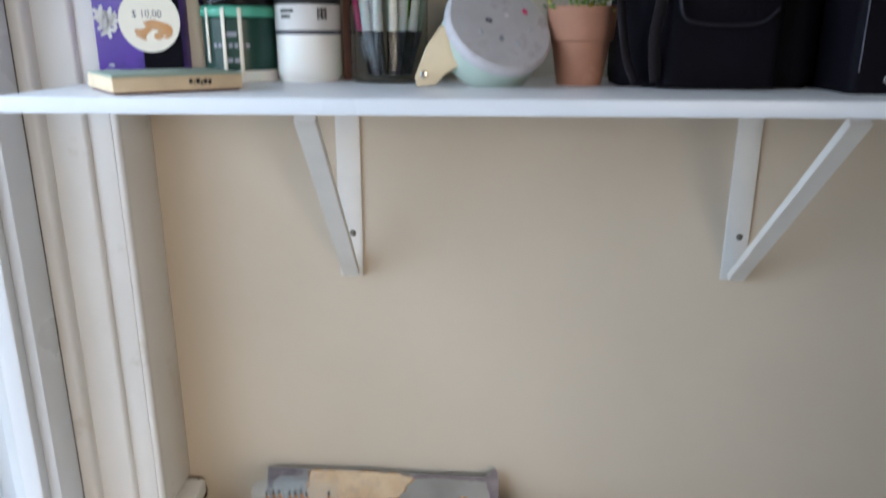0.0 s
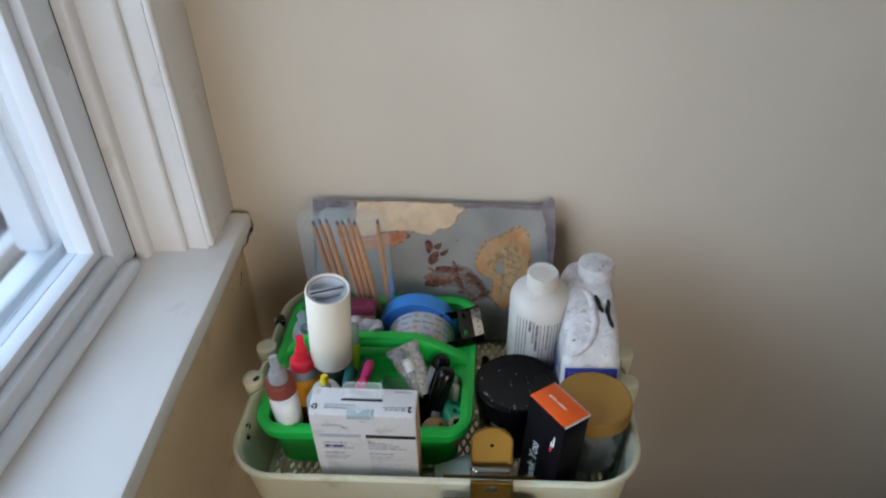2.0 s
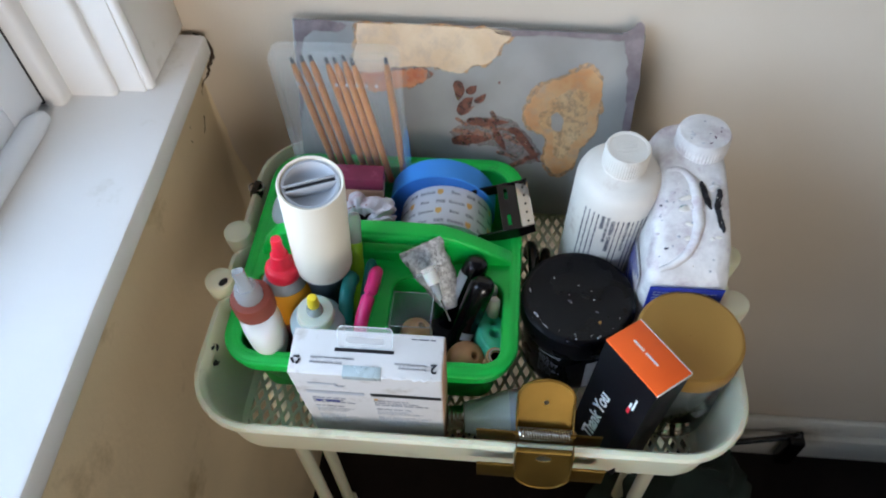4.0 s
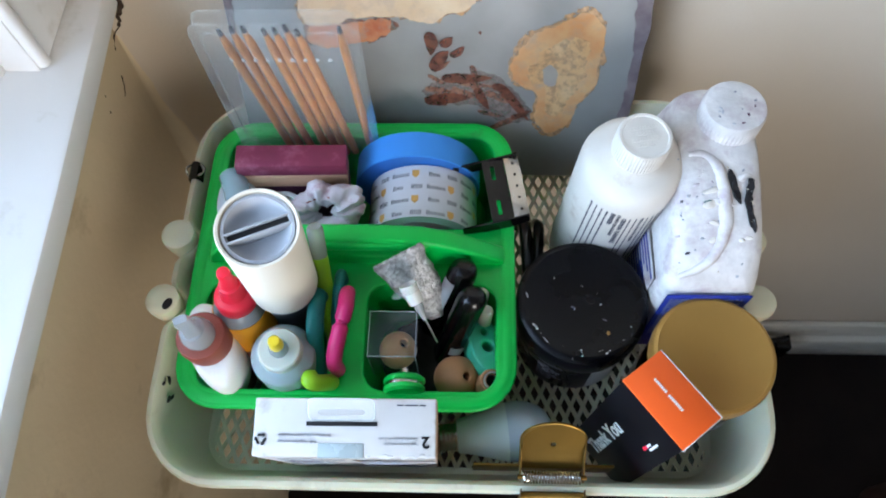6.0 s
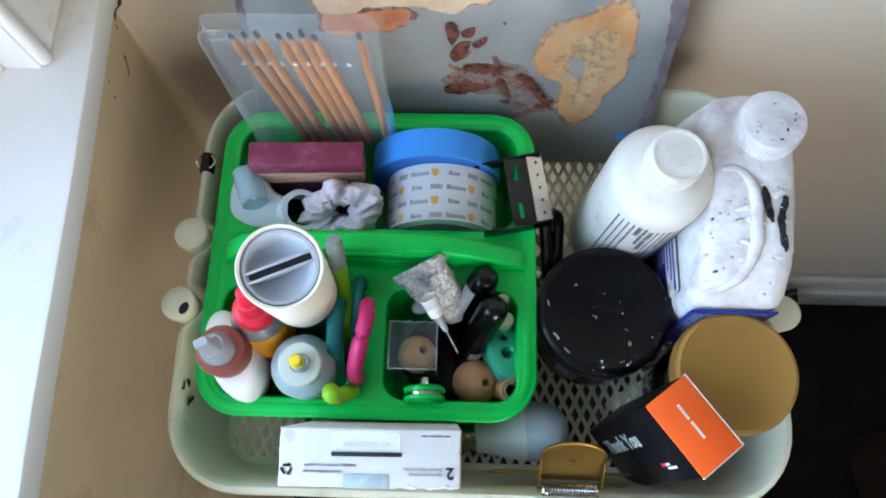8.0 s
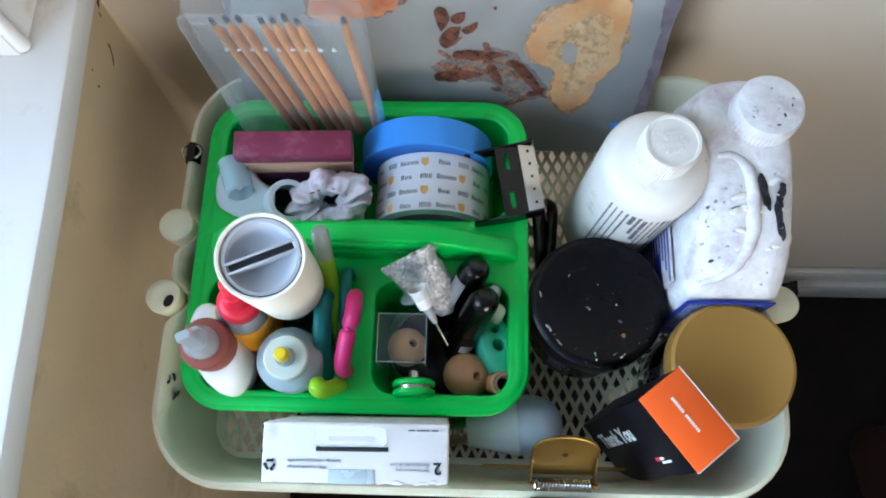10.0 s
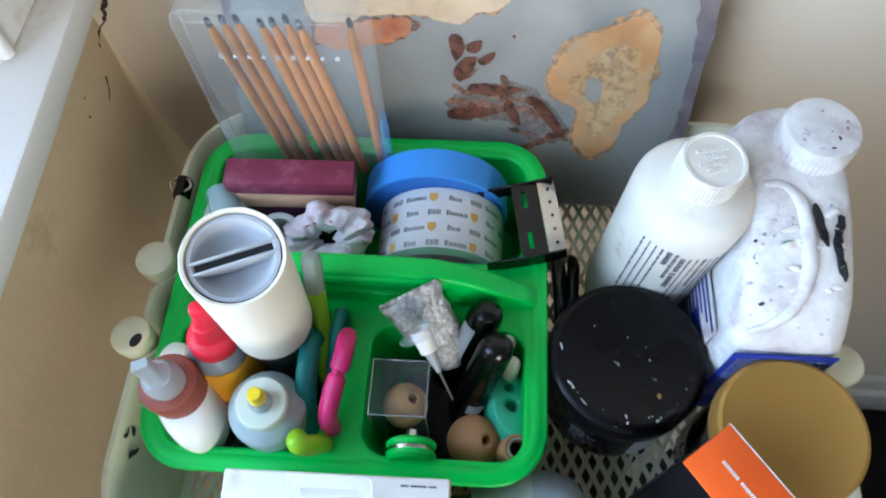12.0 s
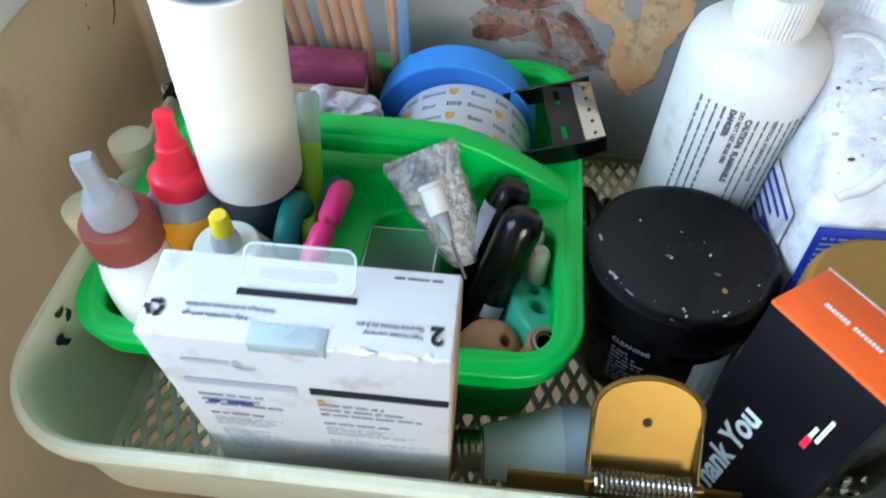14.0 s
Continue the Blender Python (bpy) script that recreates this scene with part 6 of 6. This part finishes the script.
def beads():
    def holed(name, label, m, r, mt):
        ob = thing(name, label, "bead", m)
        part("wood", lathe([(0.0032, -0.1 * r), (0.0032, r * 0.93), (0.0042, r * 0.965)] + [(r * math.sin(radians(a)), r * 1.12 * math.cos(radians(a)) if a > 90 else r * math.cos(radians(a))) for a in range(18, 180, 9)] + [(0, -r * 1.12)], 32), mt, ob)
        # black disc inside stands for the hole's shade
        part("hole", lathe([(0.0031, r * 0.5), (0, r * 0.5)], 14), M_INK_SHADE, ob, "drilled hole")
    holed("wooden_bead", "round sanded wooden bead with a drilled hole", Matrix.Translation((-0.1365, -0.287, 0.8445)) @ pose(0, 0, 0, -6, 24, 0), 0.0150, M_WOOD_EGG)
    holed("wooden_bead", "egg-shaped brown wooden bead with a drilled hole", Matrix.Translation((-0.0895, -0.3065, 0.835)) @ pose(0, 0, 0, 8, 30, 0), 0.0178, M_WOOD_EGG2)
    ob = thing("thread_spool", "small brown spool with a metal rim", "spool", Matrix.Translation((-0.0665, -0.3125, 0.840)) @ pose(0, 0, 0, 8, 12, 0))
    part("core", lathe([(0.0045, 0.022), (0.0085, 0.0225), (0.0092, 0.021), (0.0088, 0.016), (0.0078, 0.012), (0.0088, -0.02), (0, -0.02)], 26), M_WOOD_EGG2, ob)
    part("ring", lathe([(0.0050, 0.0222), (0.0056, 0.0240), (0.0072, 0.0240), (0.0078, 0.0222)], 26), M_CHROME, ob, "bright metal rim")
    # black lining for the shade down the core
    part("hole", lathe([(0.0044, 0.0219), (0.0042, 0.01), (0, 0.01)], 16), M_INK_SHADE, ob)
    ob = thing("clear_cube", "small clear plastic display box", "box", Matrix.Translation((-0.1375, -0.287, 0.826)))
    s, h, t = 0.0178, 0.0595, 0.0009
    part("lid_pane", box(-s, s, -s, s, h - t, h, 0.0002), M_HAZE, ob, smooth=False)
    for x0, x1, y0, y1 in ((-s, -s + t, -s, s), (s - t, s, -s, s), (-s + t, s - t, -s, -s + t), (-s + t, s - t, s - t, s)):
        part("side_pane", box(x0, x1, y0, y1, 0.0, h - t, 0.0002), M_HAZE, ob, smooth=False)
    # milky tubes along the edges stand for the light they catch
    ring_ = [(-s, -s, h), (s, -s, h), (s, s, h), (-s, s, h), (-s, -s, h)]
    for a, b in list(zip(ring_, ring_[1:])) + [((-s, -s, 0.01), (-s, -s, h)), ((s, -s, 0.01), (s, -s, h))]:
        part("edge", tube([a, b], 0.0004, 6), M_CLEARISH, ob, "pale strip for the light along the edge")
    ob = thing("spinning_top", "green and steel spinning top", "toy", Matrix.Translation((-0.1285, -0.3215, 0.866)) @ pose(0, 0, 0, -92, 0, 2))
    part("disc", lathe([(0, 0.0012), (0.0150, 0.0012), (0.0158, 0.002), (0.0158, 0.0045), (0.0135, 0.0065), (0.006, 0.007), (0, 0.007)], 36), M_GREEN, ob)
    part("disc", lathe([(0, -0.0012), (0.0150, -0.0012), (0.0158, -0.002), (0.0158, -0.0045), (0.0135, -0.0065), (0, -0.007)], 36), M_GREEN, ob)
    part("axle", lathe([(0, -0.0012), (0.0140, -0.0011), (0.0140, 0.0011), (0, 0.0012)], 30), M_CHROME, ob)
    part("stem", lathe([(0.0042, 0.0068), (0.0034, 0.013), (0, 0.0135)], 18), M_CHROME, ob)


def odd_bits():
    # made-up dark lump, added to darken the compartment floor under the beads
    ob = thing("dark_well_filler", "dark maroon lump added to darken the compartment under the beads and markers", "pouch", pose(-0.1095, -0.282, CZ + 0.002))
    part("cloth", rough_up(rough_up(ellipsoid(0.043, 0.036, 0.021, 48, 24, pose(0, 0, 0.020)), 0.006, 0.025), 0.002, 0.008, 4), M_MAROON, ob)
    part("seam", tube([(0.043 * 0.98 * math.cos(a / 20), 0.036 * 0.98 * math.sin(a / 20), 0.021 + 0.002 * math.sin(a * 0.7)) for a in range(0, 126)], 0.0009, 6), M_BLACK, ob)
    ob = thing("binder_clip", "small black clip on the basket rim", "clip", Matrix.Translation((-0.3245, -0.128, 0.852)))
    part("spring_body", loft([rr(-0.0065, 0.0065, -0.0085, 0.0085, 0.001, 2, -0.012), rr(-0.0055, 0.0055, -0.0085, 0.0085, 0.001, 2, 0.004), rr(-0.0030, 0.0030, -0.0085, 0.0085, 0.001, 2, 0.0078)]), M_BLACK, ob)
    part("wire", tube(smooth_path([(-0.004, -0.006, 0.004), (-0.0055, -0.005, 0.0065), (-0.0075, 0, 0.008), (-0.0055, 0.005, 0.0065), (-0.004, 0.006, 0.004)], 5), 0.0009, 8), M_CHROME, ob)
    part("wire", tube(smooth_path([(0.003, -0.005, 0.006), (0.0055, -0.005, 0.007), (0.008, 0, 0.006), (0.0055, 0.005, 0.007), (0.003, 0.005, 0.006)], 5), 0.0010, 8), M_CHROME, ob)
    ob = thing("hair_claw", "black plastic hair claw behind the jar", "hair clip", Matrix.Translation((-0.018, -0.190, FLOORZ)))
    part("jaw", tube(smooth_path([(-0.014, 0.05, 0.002), (-0.012, 0.045, 0.025), (-0.010, 0.02, 0.034), (-0.008, -0.01, 0.030), (-0.006, -0.03, 0.012), (-0.004, -0.036, 0.002)], 6), 0.0055, 12, flat=1.4), M_BLACK, ob)
    part("jaw", tube(smooth_path([(0.002, 0.052, 0.004), (0.003, 0.04, 0.022), (0.001, 0.015, 0.030), (-0.001, -0.02, 0.020), (0.001, -0.036, 0.004)], 6), 0.0045, 12, flat=1.3), M_BLACK, ob)


palette()
pencil_set()
tapes()
wood_block()
scrunchie()
cutter_white()
tube_case()
glue_red()
glue_white()
glue_clear()
sticks()
foil_tube()
pens()
sharpener()
beads()
odd_bits()

# ---- things on the wall shelf ----
ST = SH_T
M_VIOLET = mat("violet_print", "5a3a9a", 0.35, vary=0.3, scale=10, dirt="1d1430", dirt_amount=0.45, dirt_scale=9)
M_TERRA = mat("terracotta", "a9775f", 0.8, vary=0.14, scale=18, bump=0.12, bump_scale=120, dirt="cfa48c", dirt_amount=0.12, dirt_scale=12)
M_LEAF = mat("leaf_green", "5f8a2a", 0.5, vary=0.4, scale=60)
M_LEAFY = mat("leaf_yellow", "a8a53a", 0.5, vary=0.3, scale=60)
M_BAG = mat("black_nylon", "0a0810", 0.75, vary=0.3, scale=15, bump=0.3, bump_scale=300, ior=1.2)
M_BAGEDGE = mat("worn_nylon_binding", "15131e", 0.7, vary=0.2, bump=0.2, bump_scale=300)
M_TINLID = mat("enamel_lid", "bcb9bc", 0.45, vary=0.12, scale=40, dirt="9a8d94", dirt_amount=0.3, dirt_scale=40)
M_TINSIDE = mat("pale_tin", "b9c9bd", 0.45, vary=0.12, scale=30)
M_STRAP = mat("cream_leather", "d8c3a0", 0.6, vary=0.1, scale=25, bump=0.1)
M_DKGREEN = mat("dark_green_label", "173f35", 0.35, vary=0.25, scale=20)
M_PAPERWOOD = mat("raw_wood_edge", "dcc4a2", 0.6, vary=0.12, scale=40)
M_SAGE = mat("sage_paint", "9fb3a2", 0.5, vary=0.08, scale=25)
M_BRUSHB = mat("blue_brush_handle", "3f74c4", 0.35, vary=0.05)

ob = thing("art_board", "small wooden art board with a sage painted face", "board", pose(-0.287, -0.2406, ST + 0.002) @ pose(0, 0, 0, 0, 0, 38))
part("panel", box(-0.060, 0.060, -0.050, 0.050, 0.0, 0.0135, 0.001), M_PAPERWOOD, ob)
part("painted_face", box(-0.060, 0.060, -0.050, 0.050, 0.0137, 0.0155, 0.0006), M_SAGE, ob)
part("base_strip", box(-0.058, 0.058, -0.046, 0.046, -0.002, -0.0002, 0), M_DKPURPLE, ob, smooth=False)
part("handwriting", moved(bars([(0.0, 0.003, 0.001), (0.0045, 0.0055, 0.0), (0.0065, 0.010, 0.001), (0.011, 0.0125, -0.0005), (0.0135, 0.017, 0.0005), (0.018, 0.021, 0)], 0.0045), pose(0.008, -0.0504, 0.0072, 90)), M_INK_SHADE, ob, "dark handwritten mark", smooth=False)

ob = thing("gift_box", "violet printed box with a round price sticker", "box", pose(-0.3585, -0.10, ST) @ pose(0, 0, 0, 0, 0, 3))
part("carton", box(-0.048, 0.048, -0.03, 0.03, 0, 0.16, 0.0015), M_VIOLET, ob)
part("dark_panel", moved(bars([(0.004, 0.0478, 0.08)], 0.157), pose(0, -0.0301, 0, 90)), M_BAG, ob, "near-black printed panel", smooth=False)
part("sticker", moved(outline([[(0.034 * math.cos(radians(a)), 0.034 * math.sin(radians(a))) for a in range(0, 360, 10)]], 0.0004), pose(0.014, -0.0305, 0.066, 90)), M_CREAM, ob, "round cream price sticker", smooth=False)
part("sticker_art", moved(rough_up(ellipsoid(0.022, 0.011, 0.0002, 24, 8), 0.002, 0.01), pose(0.018, -0.0307, 0.055, 90)), P_PEACH, ob, smooth=False)
part("price", moved(words("$ 10.00", 0.011, depth=0.0001), pose(0.012, -0.0309, 0.073, 90)), M_SMALLPRINT, ob, "handwritten price", smooth=False)
for dx, dz in ((-0.036, 0.062), (-0.030, 0.071), (-0.040, 0.073), (-0.026, 0.066), (-0.033, 0.056)):
    part("blossom_print", moved(outline([[((0.007 + 0.003 * math.cos(5 * radians(a))) * math.cos(radians(a)), (0.007 + 0.003 * math.cos(5 * radians(a))) * math.sin(radians(a))) for a in range(0, 360, 12)]], 0.0003), pose(dx, -0.0304, dz, 90)), M_CARD, ob, smooth=False)
part("print", moved(bars([(-0.042, -0.024, 0.012), (-0.036, -0.030, 0.018)], 0.003), pose(0, -0.0305, 0, 90)), M_GREY, ob, smooth=False)

ob = thing("cream_canister", "plain cream canister between the boxes", "canister", pose(-0.3075, -0.085, ST))
part("body", lathe([(0, 0), (0.014, 0), (0.015, 0.002), (0.015, 0.14), (0, 0.14)], 28), M_CREAM, ob)

ob = thing("paint_pot", "dark green paint sample pot with drips", "paint pot", pose(-0.2505, -0.10, ST))
part("base", lathe([(0, 0), (0.040, 0), (0.0415, 0.003), (0.0415, 0.012), (0.040, 0.014)], 44), M_WHITE, ob)
part("body", lathe([(0.0408, 0.011), (0.0412, 0.068), (0.0395, 0.070), (0, 0.070)], 44), M_DKGREEN, ob)
part("lid", lathe([(0.040, 0.070), (0.0425, 0.071), (0.0425, 0.079), (0.040, 0.082), (0, 0.082)], 44), mat("sea_green_paint", "4fae93", 0.4, vary=0.1), ob, "sea green painted rim")
part("label_print", wrap_z(moved(bars([(-0.004, 0.008, 0.052)] + [(-0.020 + k * 0.0062, -0.0158 + k * 0.0062, 0.040) for k in range(7)] + [(-0.008, 0.002, 0.024), (0.004, 0.014, 0.024)], 0.005), pose(0, 0, 0.0004)), 0.0413), M_FAINT, ob, "pale label lettering", smooth=False)
for a, l in ((-0.030, 0.06), (-0.008, 0.07), (0.010, 0.076)):
    part("drip", wrap_z(moved(box(a, a + 0.0042, 0.082 - l, 0.080, 0.0005, 0.002, 0.0006), pose(0, 0, 0)), 0.0414), M_CREAM, ob, "dried cream paint drip")
ob = thing("black_tub", "black tub stacked on the paint pot", "tub", pose(-0.2505, -0.10, ST + 0.0825))
part("body", lathe([(0, 0), (0.043, 0), (0.044, 0.004), (0.044, 0.06), (0, 0.06)], 40), M_BLACK, ob)
part("band", lathe([(0.0442, 0.018), (0.0444, 0.019), (0.0444, 0.028), (0.0442, 0.029)], 40), M_GREY, ob)

ob = thing("pill_bottle", "white plastic tub with a printed label", "bottle", pose(-0.1715, -0.10, ST))
part("body", lathe([(0, 0), (0.032, 0), (0.0362, 0.006), (0.0368, 0.014), (0.0368, 0.13), (0, 0.13)], 44), M_WHITE, ob)
part("label", lathe([(0.0371, 0.052), (0.0372, 0.125)], 44), M_CARD, ob)
part("label_band", lathe([(0.0374, 0.052), (0.0374, 0.0565)], 44), M_BROWNPRINT, ob, "dark label edge")
part("label_band", lathe([(0.0374, 0.084), (0.0374, 0.120)], 44), M_INK_SHADE, ob)
part("bar_lines", wrap_z(moved(bars([(0.018, 0.0195, 0.074), (0.0205, 0.0212, 0.074), (0.0222, 0.0242, 0.074), (0.0252, 0.026, 0.074), (0.027, 0.029, 0.074)], 0.012), pose(0, 0, 0.0006)), 0.0372), M_INK_SHADE, ob, "block of dark bar lines", smooth=False)
part("print", wrap_z(moved(bars([(-0.025, -0.008, 0.077), (-0.025, -0.012, 0.071)], 0.003), pose(0, 0, 0.0006)), 0.0372), M_INK_SHADE, ob, "small dark print", smooth=False)
ob = thing("ruler", "thin rose wooden ruler standing upright", "ruler", pose(-0.1295, -0.075, ST) @ pose(0, 0, 0, -3, 0, 0))
part("strip", box(-0.006, 0.006, -0.0015, 0.0015, 0, 0.2, 0.0005), mat("rose_wood", "9c7066", 0.6, vary=0.15, scale=40), ob)

ob = thing("brush_jar", "glass jar full of paint brushes", "jar", pose(-0.0785, -0.10, ST))
part("glass", lathe([(0.041, 0), (0.0445, 0.004), (0.0445, 0.11), (0.0435, 0.11), (0.0428, 0.006), (0, 0.005)], 40), M_GLASSJAR, ob)
rng = random.Random(5)
for i, (x, y, c) in enumerate(((-0.02, -0.02, M_BRUSHB), (-0.008, -0.026, M_WHITE), (0.006, -0.024, M_BRUSHB), (0.014, -0.018, M_WHITE), (0.024, -0.010, M_BRUSHB), (-0.028, -0.006, M_PINK), (-0.016, 0.004, M_WHITE), (0.002, 0.0, M_SAGE), (0.018, 0.012, M_LIME), (0.030, 0.004, M_SAGE), (-0.030, 0.010, M_GOLD))):
    br_ = part("brush", tube([(x * 0.7, y * 0.7, 0.008), (x * 1.1, y, 0.055), (x * 1.4, y * 1.2, 0.15)], [0.0042, 0.0046, 0.004], 10), M_BLACK if i % 3 else M_BROWNPRINT, ob, "paint brush handle")
    part("ferrule", tube([(x * 1.12, y, 0.056), (x * 1.3, y * 1.1, 0.092)], 0.0054, 10), M_WHITE if c is M_BRUSHB else c, br_)
    part("tip", tube([(x * 1.3, y * 1.1, 0.092), (x * 1.42, y * 1.2, 0.15)], 0.0056, 10), c, br_)

# round tin lying tilted, with a leather strap
m_ = Matrix.Translation((0.040, -0.165, ST + 0.0530)) @ pose(0, 0, 0, 0, 0, 12) @ pose(0, 0, 0, 50, 0, 0) @ pose(0, 0, 0, 0, 9, 0) @ Matrix.Scale(1.09, 4)
ob = thing("round_tin", "round enamel tin with a cream leather strap, lying tilted", "tin", m_)
part("side", lathe([(0, -0.026), (0.049, -0.026), (0.051, -0.023), (0.051, 0.004), (0.0515, 0.005)], 56), M_TINSIDE, ob)
part("lid", lathe([(0.0515, 0.0045), (0.0535, 0.005), (0.0540, 0.008), (0.0530, 0.013), (0.0505, 0.0155), (0.046, 0.0160), (0, 0.0150)], 56), M_TINLID, ob, "speckled pale enamel lid")
for i, (x, y, c) in enumerate(((0.008, 0.012, M_SCRUNCH), (0.028, 0.018, M_PINK), (-0.012, 0.002, M_BROWNPRINT), (0.030, -0.004, M_GREY), (-0.002, -0.018, M_FAINT), (-0.022, -0.012, M_GREY), (0.014, -0.022, M_GREY))):
    part("printed_flower", rough_up(ellipsoid(0.0028, 0.0038, 0.0004, 12, 6, pose(x, y, 0.0158, 0, 0, 40 * i)), 0.0008, 0.003), c, ob)
leg = [(-0.016, 0.002), (-0.018, 0.010), (-0.006, 0.040), (0.008, 0.060), (0.020, 0.056), (0.034, 0.030), (0.024, 0.022), (0.012, 0.015), (0.002, 0.004)]
strap = part("strap", moved(outline([leg], 0.006, 0.0015), pose(0, 0, 0, 90)), M_STRAP, ob, "cream leather strap", at=m_.inverted() @ Matrix.Translation((-0.024, -0.190, ST)))
part("rivet", lathe([(0, 0.004), (0.0035, 0.003), (0.0042, 0.0)], 16, pose(-0.010, -0.003, 0.013, 90)), M_CHROME, strap)

ob = thing("flower_pot", "small terracotta pot with a leafy plant", "plant", pose(0.1345, -0.14, ST))
part("pot", lathe([(0, 0), (0.0235, 0), (0.0245, 0.002), (0.0315, 0.046), (0.0345, 0.047), (0.0375, 0.082), (0.0345, 0.082), (0.032, 0.05), (0, 0.05)], 44), M_TERRA, ob)
part("soil", lathe([(0.0335, 0.072), (0, 0.075)], 24), M_INK_SHADE, ob)
rng = random.Random(8)
for c, n in ((M_LEAF, 130), (M_LEAFY, 70)):
    bm = bmesh.new()
    for i in range(n):
        a, r, h = rng.uniform(0, 6.28), rng.uniform(0.0, 0.048) ** 1.0, rng.uniform(0.074, 0.135)
        base = Vector((r * math.cos(a), r * math.sin(a), h))
        q = Euler((rng.uniform(-1.0, 1.0), rng.uniform(-1.0, 1.0), rng.uniform(0, 6.28))).to_matrix()
        w, l = rng.uniform(0.002, 0.004), rng.uniform(0.008, 0.015)
        v = [bm.verts.new(base + q @ Vector(p)) for p in ((0, 0, 0), (w, l * 0.4, 0.001), (0, l, 0.0), (-w, l * 0.4, 0.001))]
        bm.faces.new(v)
    part("leaves", bm, c, ob, smooth=False)
part("stems", join(*[tube([(0.4 * x, 0.4 * y, 0.07), (x, y, 0.12)], 0.0012, 6) for x, y in ((0.02, 0), (-0.02, 0.01), (0, -0.02), (0.012, 0.018), (-0.014, -0.014))]), M_LEAF, ob)

ob = thing("camera_bag", "black nylon camera bag with a front pocket and straps", "bag", pose(0.262, -0.135, ST))
part("body", rough_up(loft([rr(-0.09, 0.115, -0.052, 0.06, 0.03, 8, z) if z else rr(-0.086, 0.110, -0.048, 0.056, 0.028, 8, z) for z in (0.0, 0.012, 0.05, 0.1, 0.15)]), 0.004, 0.04), M_BAG, ob)
flap = [(-0.052, 0.16), (-0.048, 0.075), (-0.03, 0.062), (0.03, 0.062), (0.048, 0.075), (0.052, 0.16)]
pk = part("pocket", rough_up(loft([rr(-0.055, 0.062, -0.078, -0.045, 0.014, 6, z) for z in (0.002, 0.02, 0.08, 0.13)]), 0.003, 0.03), M_BAG, ob)
part("pocket_flap", moved(outline([flap], 0.004, 0.001), pose(0.004, -0.0815, 0, 88)), M_BAG, pk)
part("binding", tube(smooth_path([(-0.046, -0.0845, 0.14), (-0.044, -0.0845, 0.078), (-0.024, -0.0845, 0.064), (0.03, -0.0845, 0.064), (0.05, -0.0845, 0.078)], 6), 0.0016, 8), M_BAGEDGE, pk)
part("strap", tube(smooth_path([(-0.092, -0.03, 0.15), (-0.096, -0.05, 0.09), (-0.090, -0.062, 0.035), (-0.078, -0.060, 0.006)], 6), 0.008, 10, flat=0.35), M_BAGEDGE, ob)
part("strap", tube(smooth_path([(-0.062, -0.06, 0.15), (-0.060, -0.075, 0.10), (-0.066, -0.078, 0.05), (-0.06, -0.07, 0.01)], 6), 0.010, 10, flat=0.3), M_BAGEDGE, ob)

ob = thing("media_box", "glossy black box with a small grey ring mark", "box", pose(0.428, -0.195, ST) @ pose(0, 0, 0, 0, 0, -3))
part("shell", loft([rr(-0.052, 0.085, -0.06, 0.12, 0.010, 5, z) for z in (0.0, 0.0015, 0.16)]), M_BAG, ob)
part("trim_line", tube([(-0.046, -0.0606, 0.020), (-0.046, -0.0606, 0.15)], 0.0005, 6), M_SMALLPRINT, ob)
part("ring_mark", lathe([(0.0042, 0.0), (0.0042, 0.0004), (0.0030, 0.0004), (0.0030, 0.0)], 24, pose(-0.018, -0.0602, 0.014, 90)), M_GREY, ob)
part("print", moved(bars([(-0.010, 0.012, 0.014)], 0.0028), pose(0, -0.0604, 0, 90)), M_GREY, ob, smooth=False)

# ---- things low down beside the cart ----
M_DKGREENCLOTH = mat("dark_green_cloth", "16241c", 0.9, vary=0.4, scale=20, bump=0.4, bump_scale=60)
M_LEATHER = mat("brown_leather", "3a241c", 0.5, vary=0.25, scale=20, bump=0.15)
ob = thing("cloth_bundle", "dark green cloth bundle on the floor", "cloth", pose(0.24, -0.22, 0.0))
part("folds", rough_up(rough_up(ellipsoid(0.12, 0.10, 0.20, 40, 26, pose(0, 0, 0.17)), 0.05, 0.09), 0.012, 0.025, 2), M_DKGREENCLOTH, ob)
ob = thing("power_cord", "black power cord along the baseboard", "cord", Matrix.Identity(4))
part("cord", tube(smooth_path([(0.16, -0.05, 0.008), (0.30, -0.04, 0.05), (0.42, -0.035, 0.09), (0.50, -0.03, 0.115), (0.505, -0.026, 0.12)], 8), 0.006, 10), M_BLACK, ob)
part("plug", box(0.485, 0.515, -0.05, -0.024, 0.02, 0.118, 0.006), M_BLACK, ob)
ob = thing("leather_case", "dark brown leather case standing on the floor", "case", pose(0.74, -0.40, 0.0) @ pose(0, 0, 0, 0, 0, 10))
part("body", loft([rr(-0.10, 0.12, -0.14, 0.14, 0.05, 8, z) for z in (0.0, 0.01, 0.16, 0.172)]), M_LEATHER, ob)
part("top_panel", loft([rr(-0.085, 0.105, -0.125, 0.125, 0.04, 8, z) for z in (0.1722, 0.176)]), M_BLACK, ob)
part("piping", tube(rr(-0.099, 0.119, -0.139, 0.139, 0.05, 8, 0.172) + rr(-0.099, 0.119, -0.139, 0.139, 0.05, 8, 0.172)[:2], 0.004, 8, False), M_LEATHER, ob)
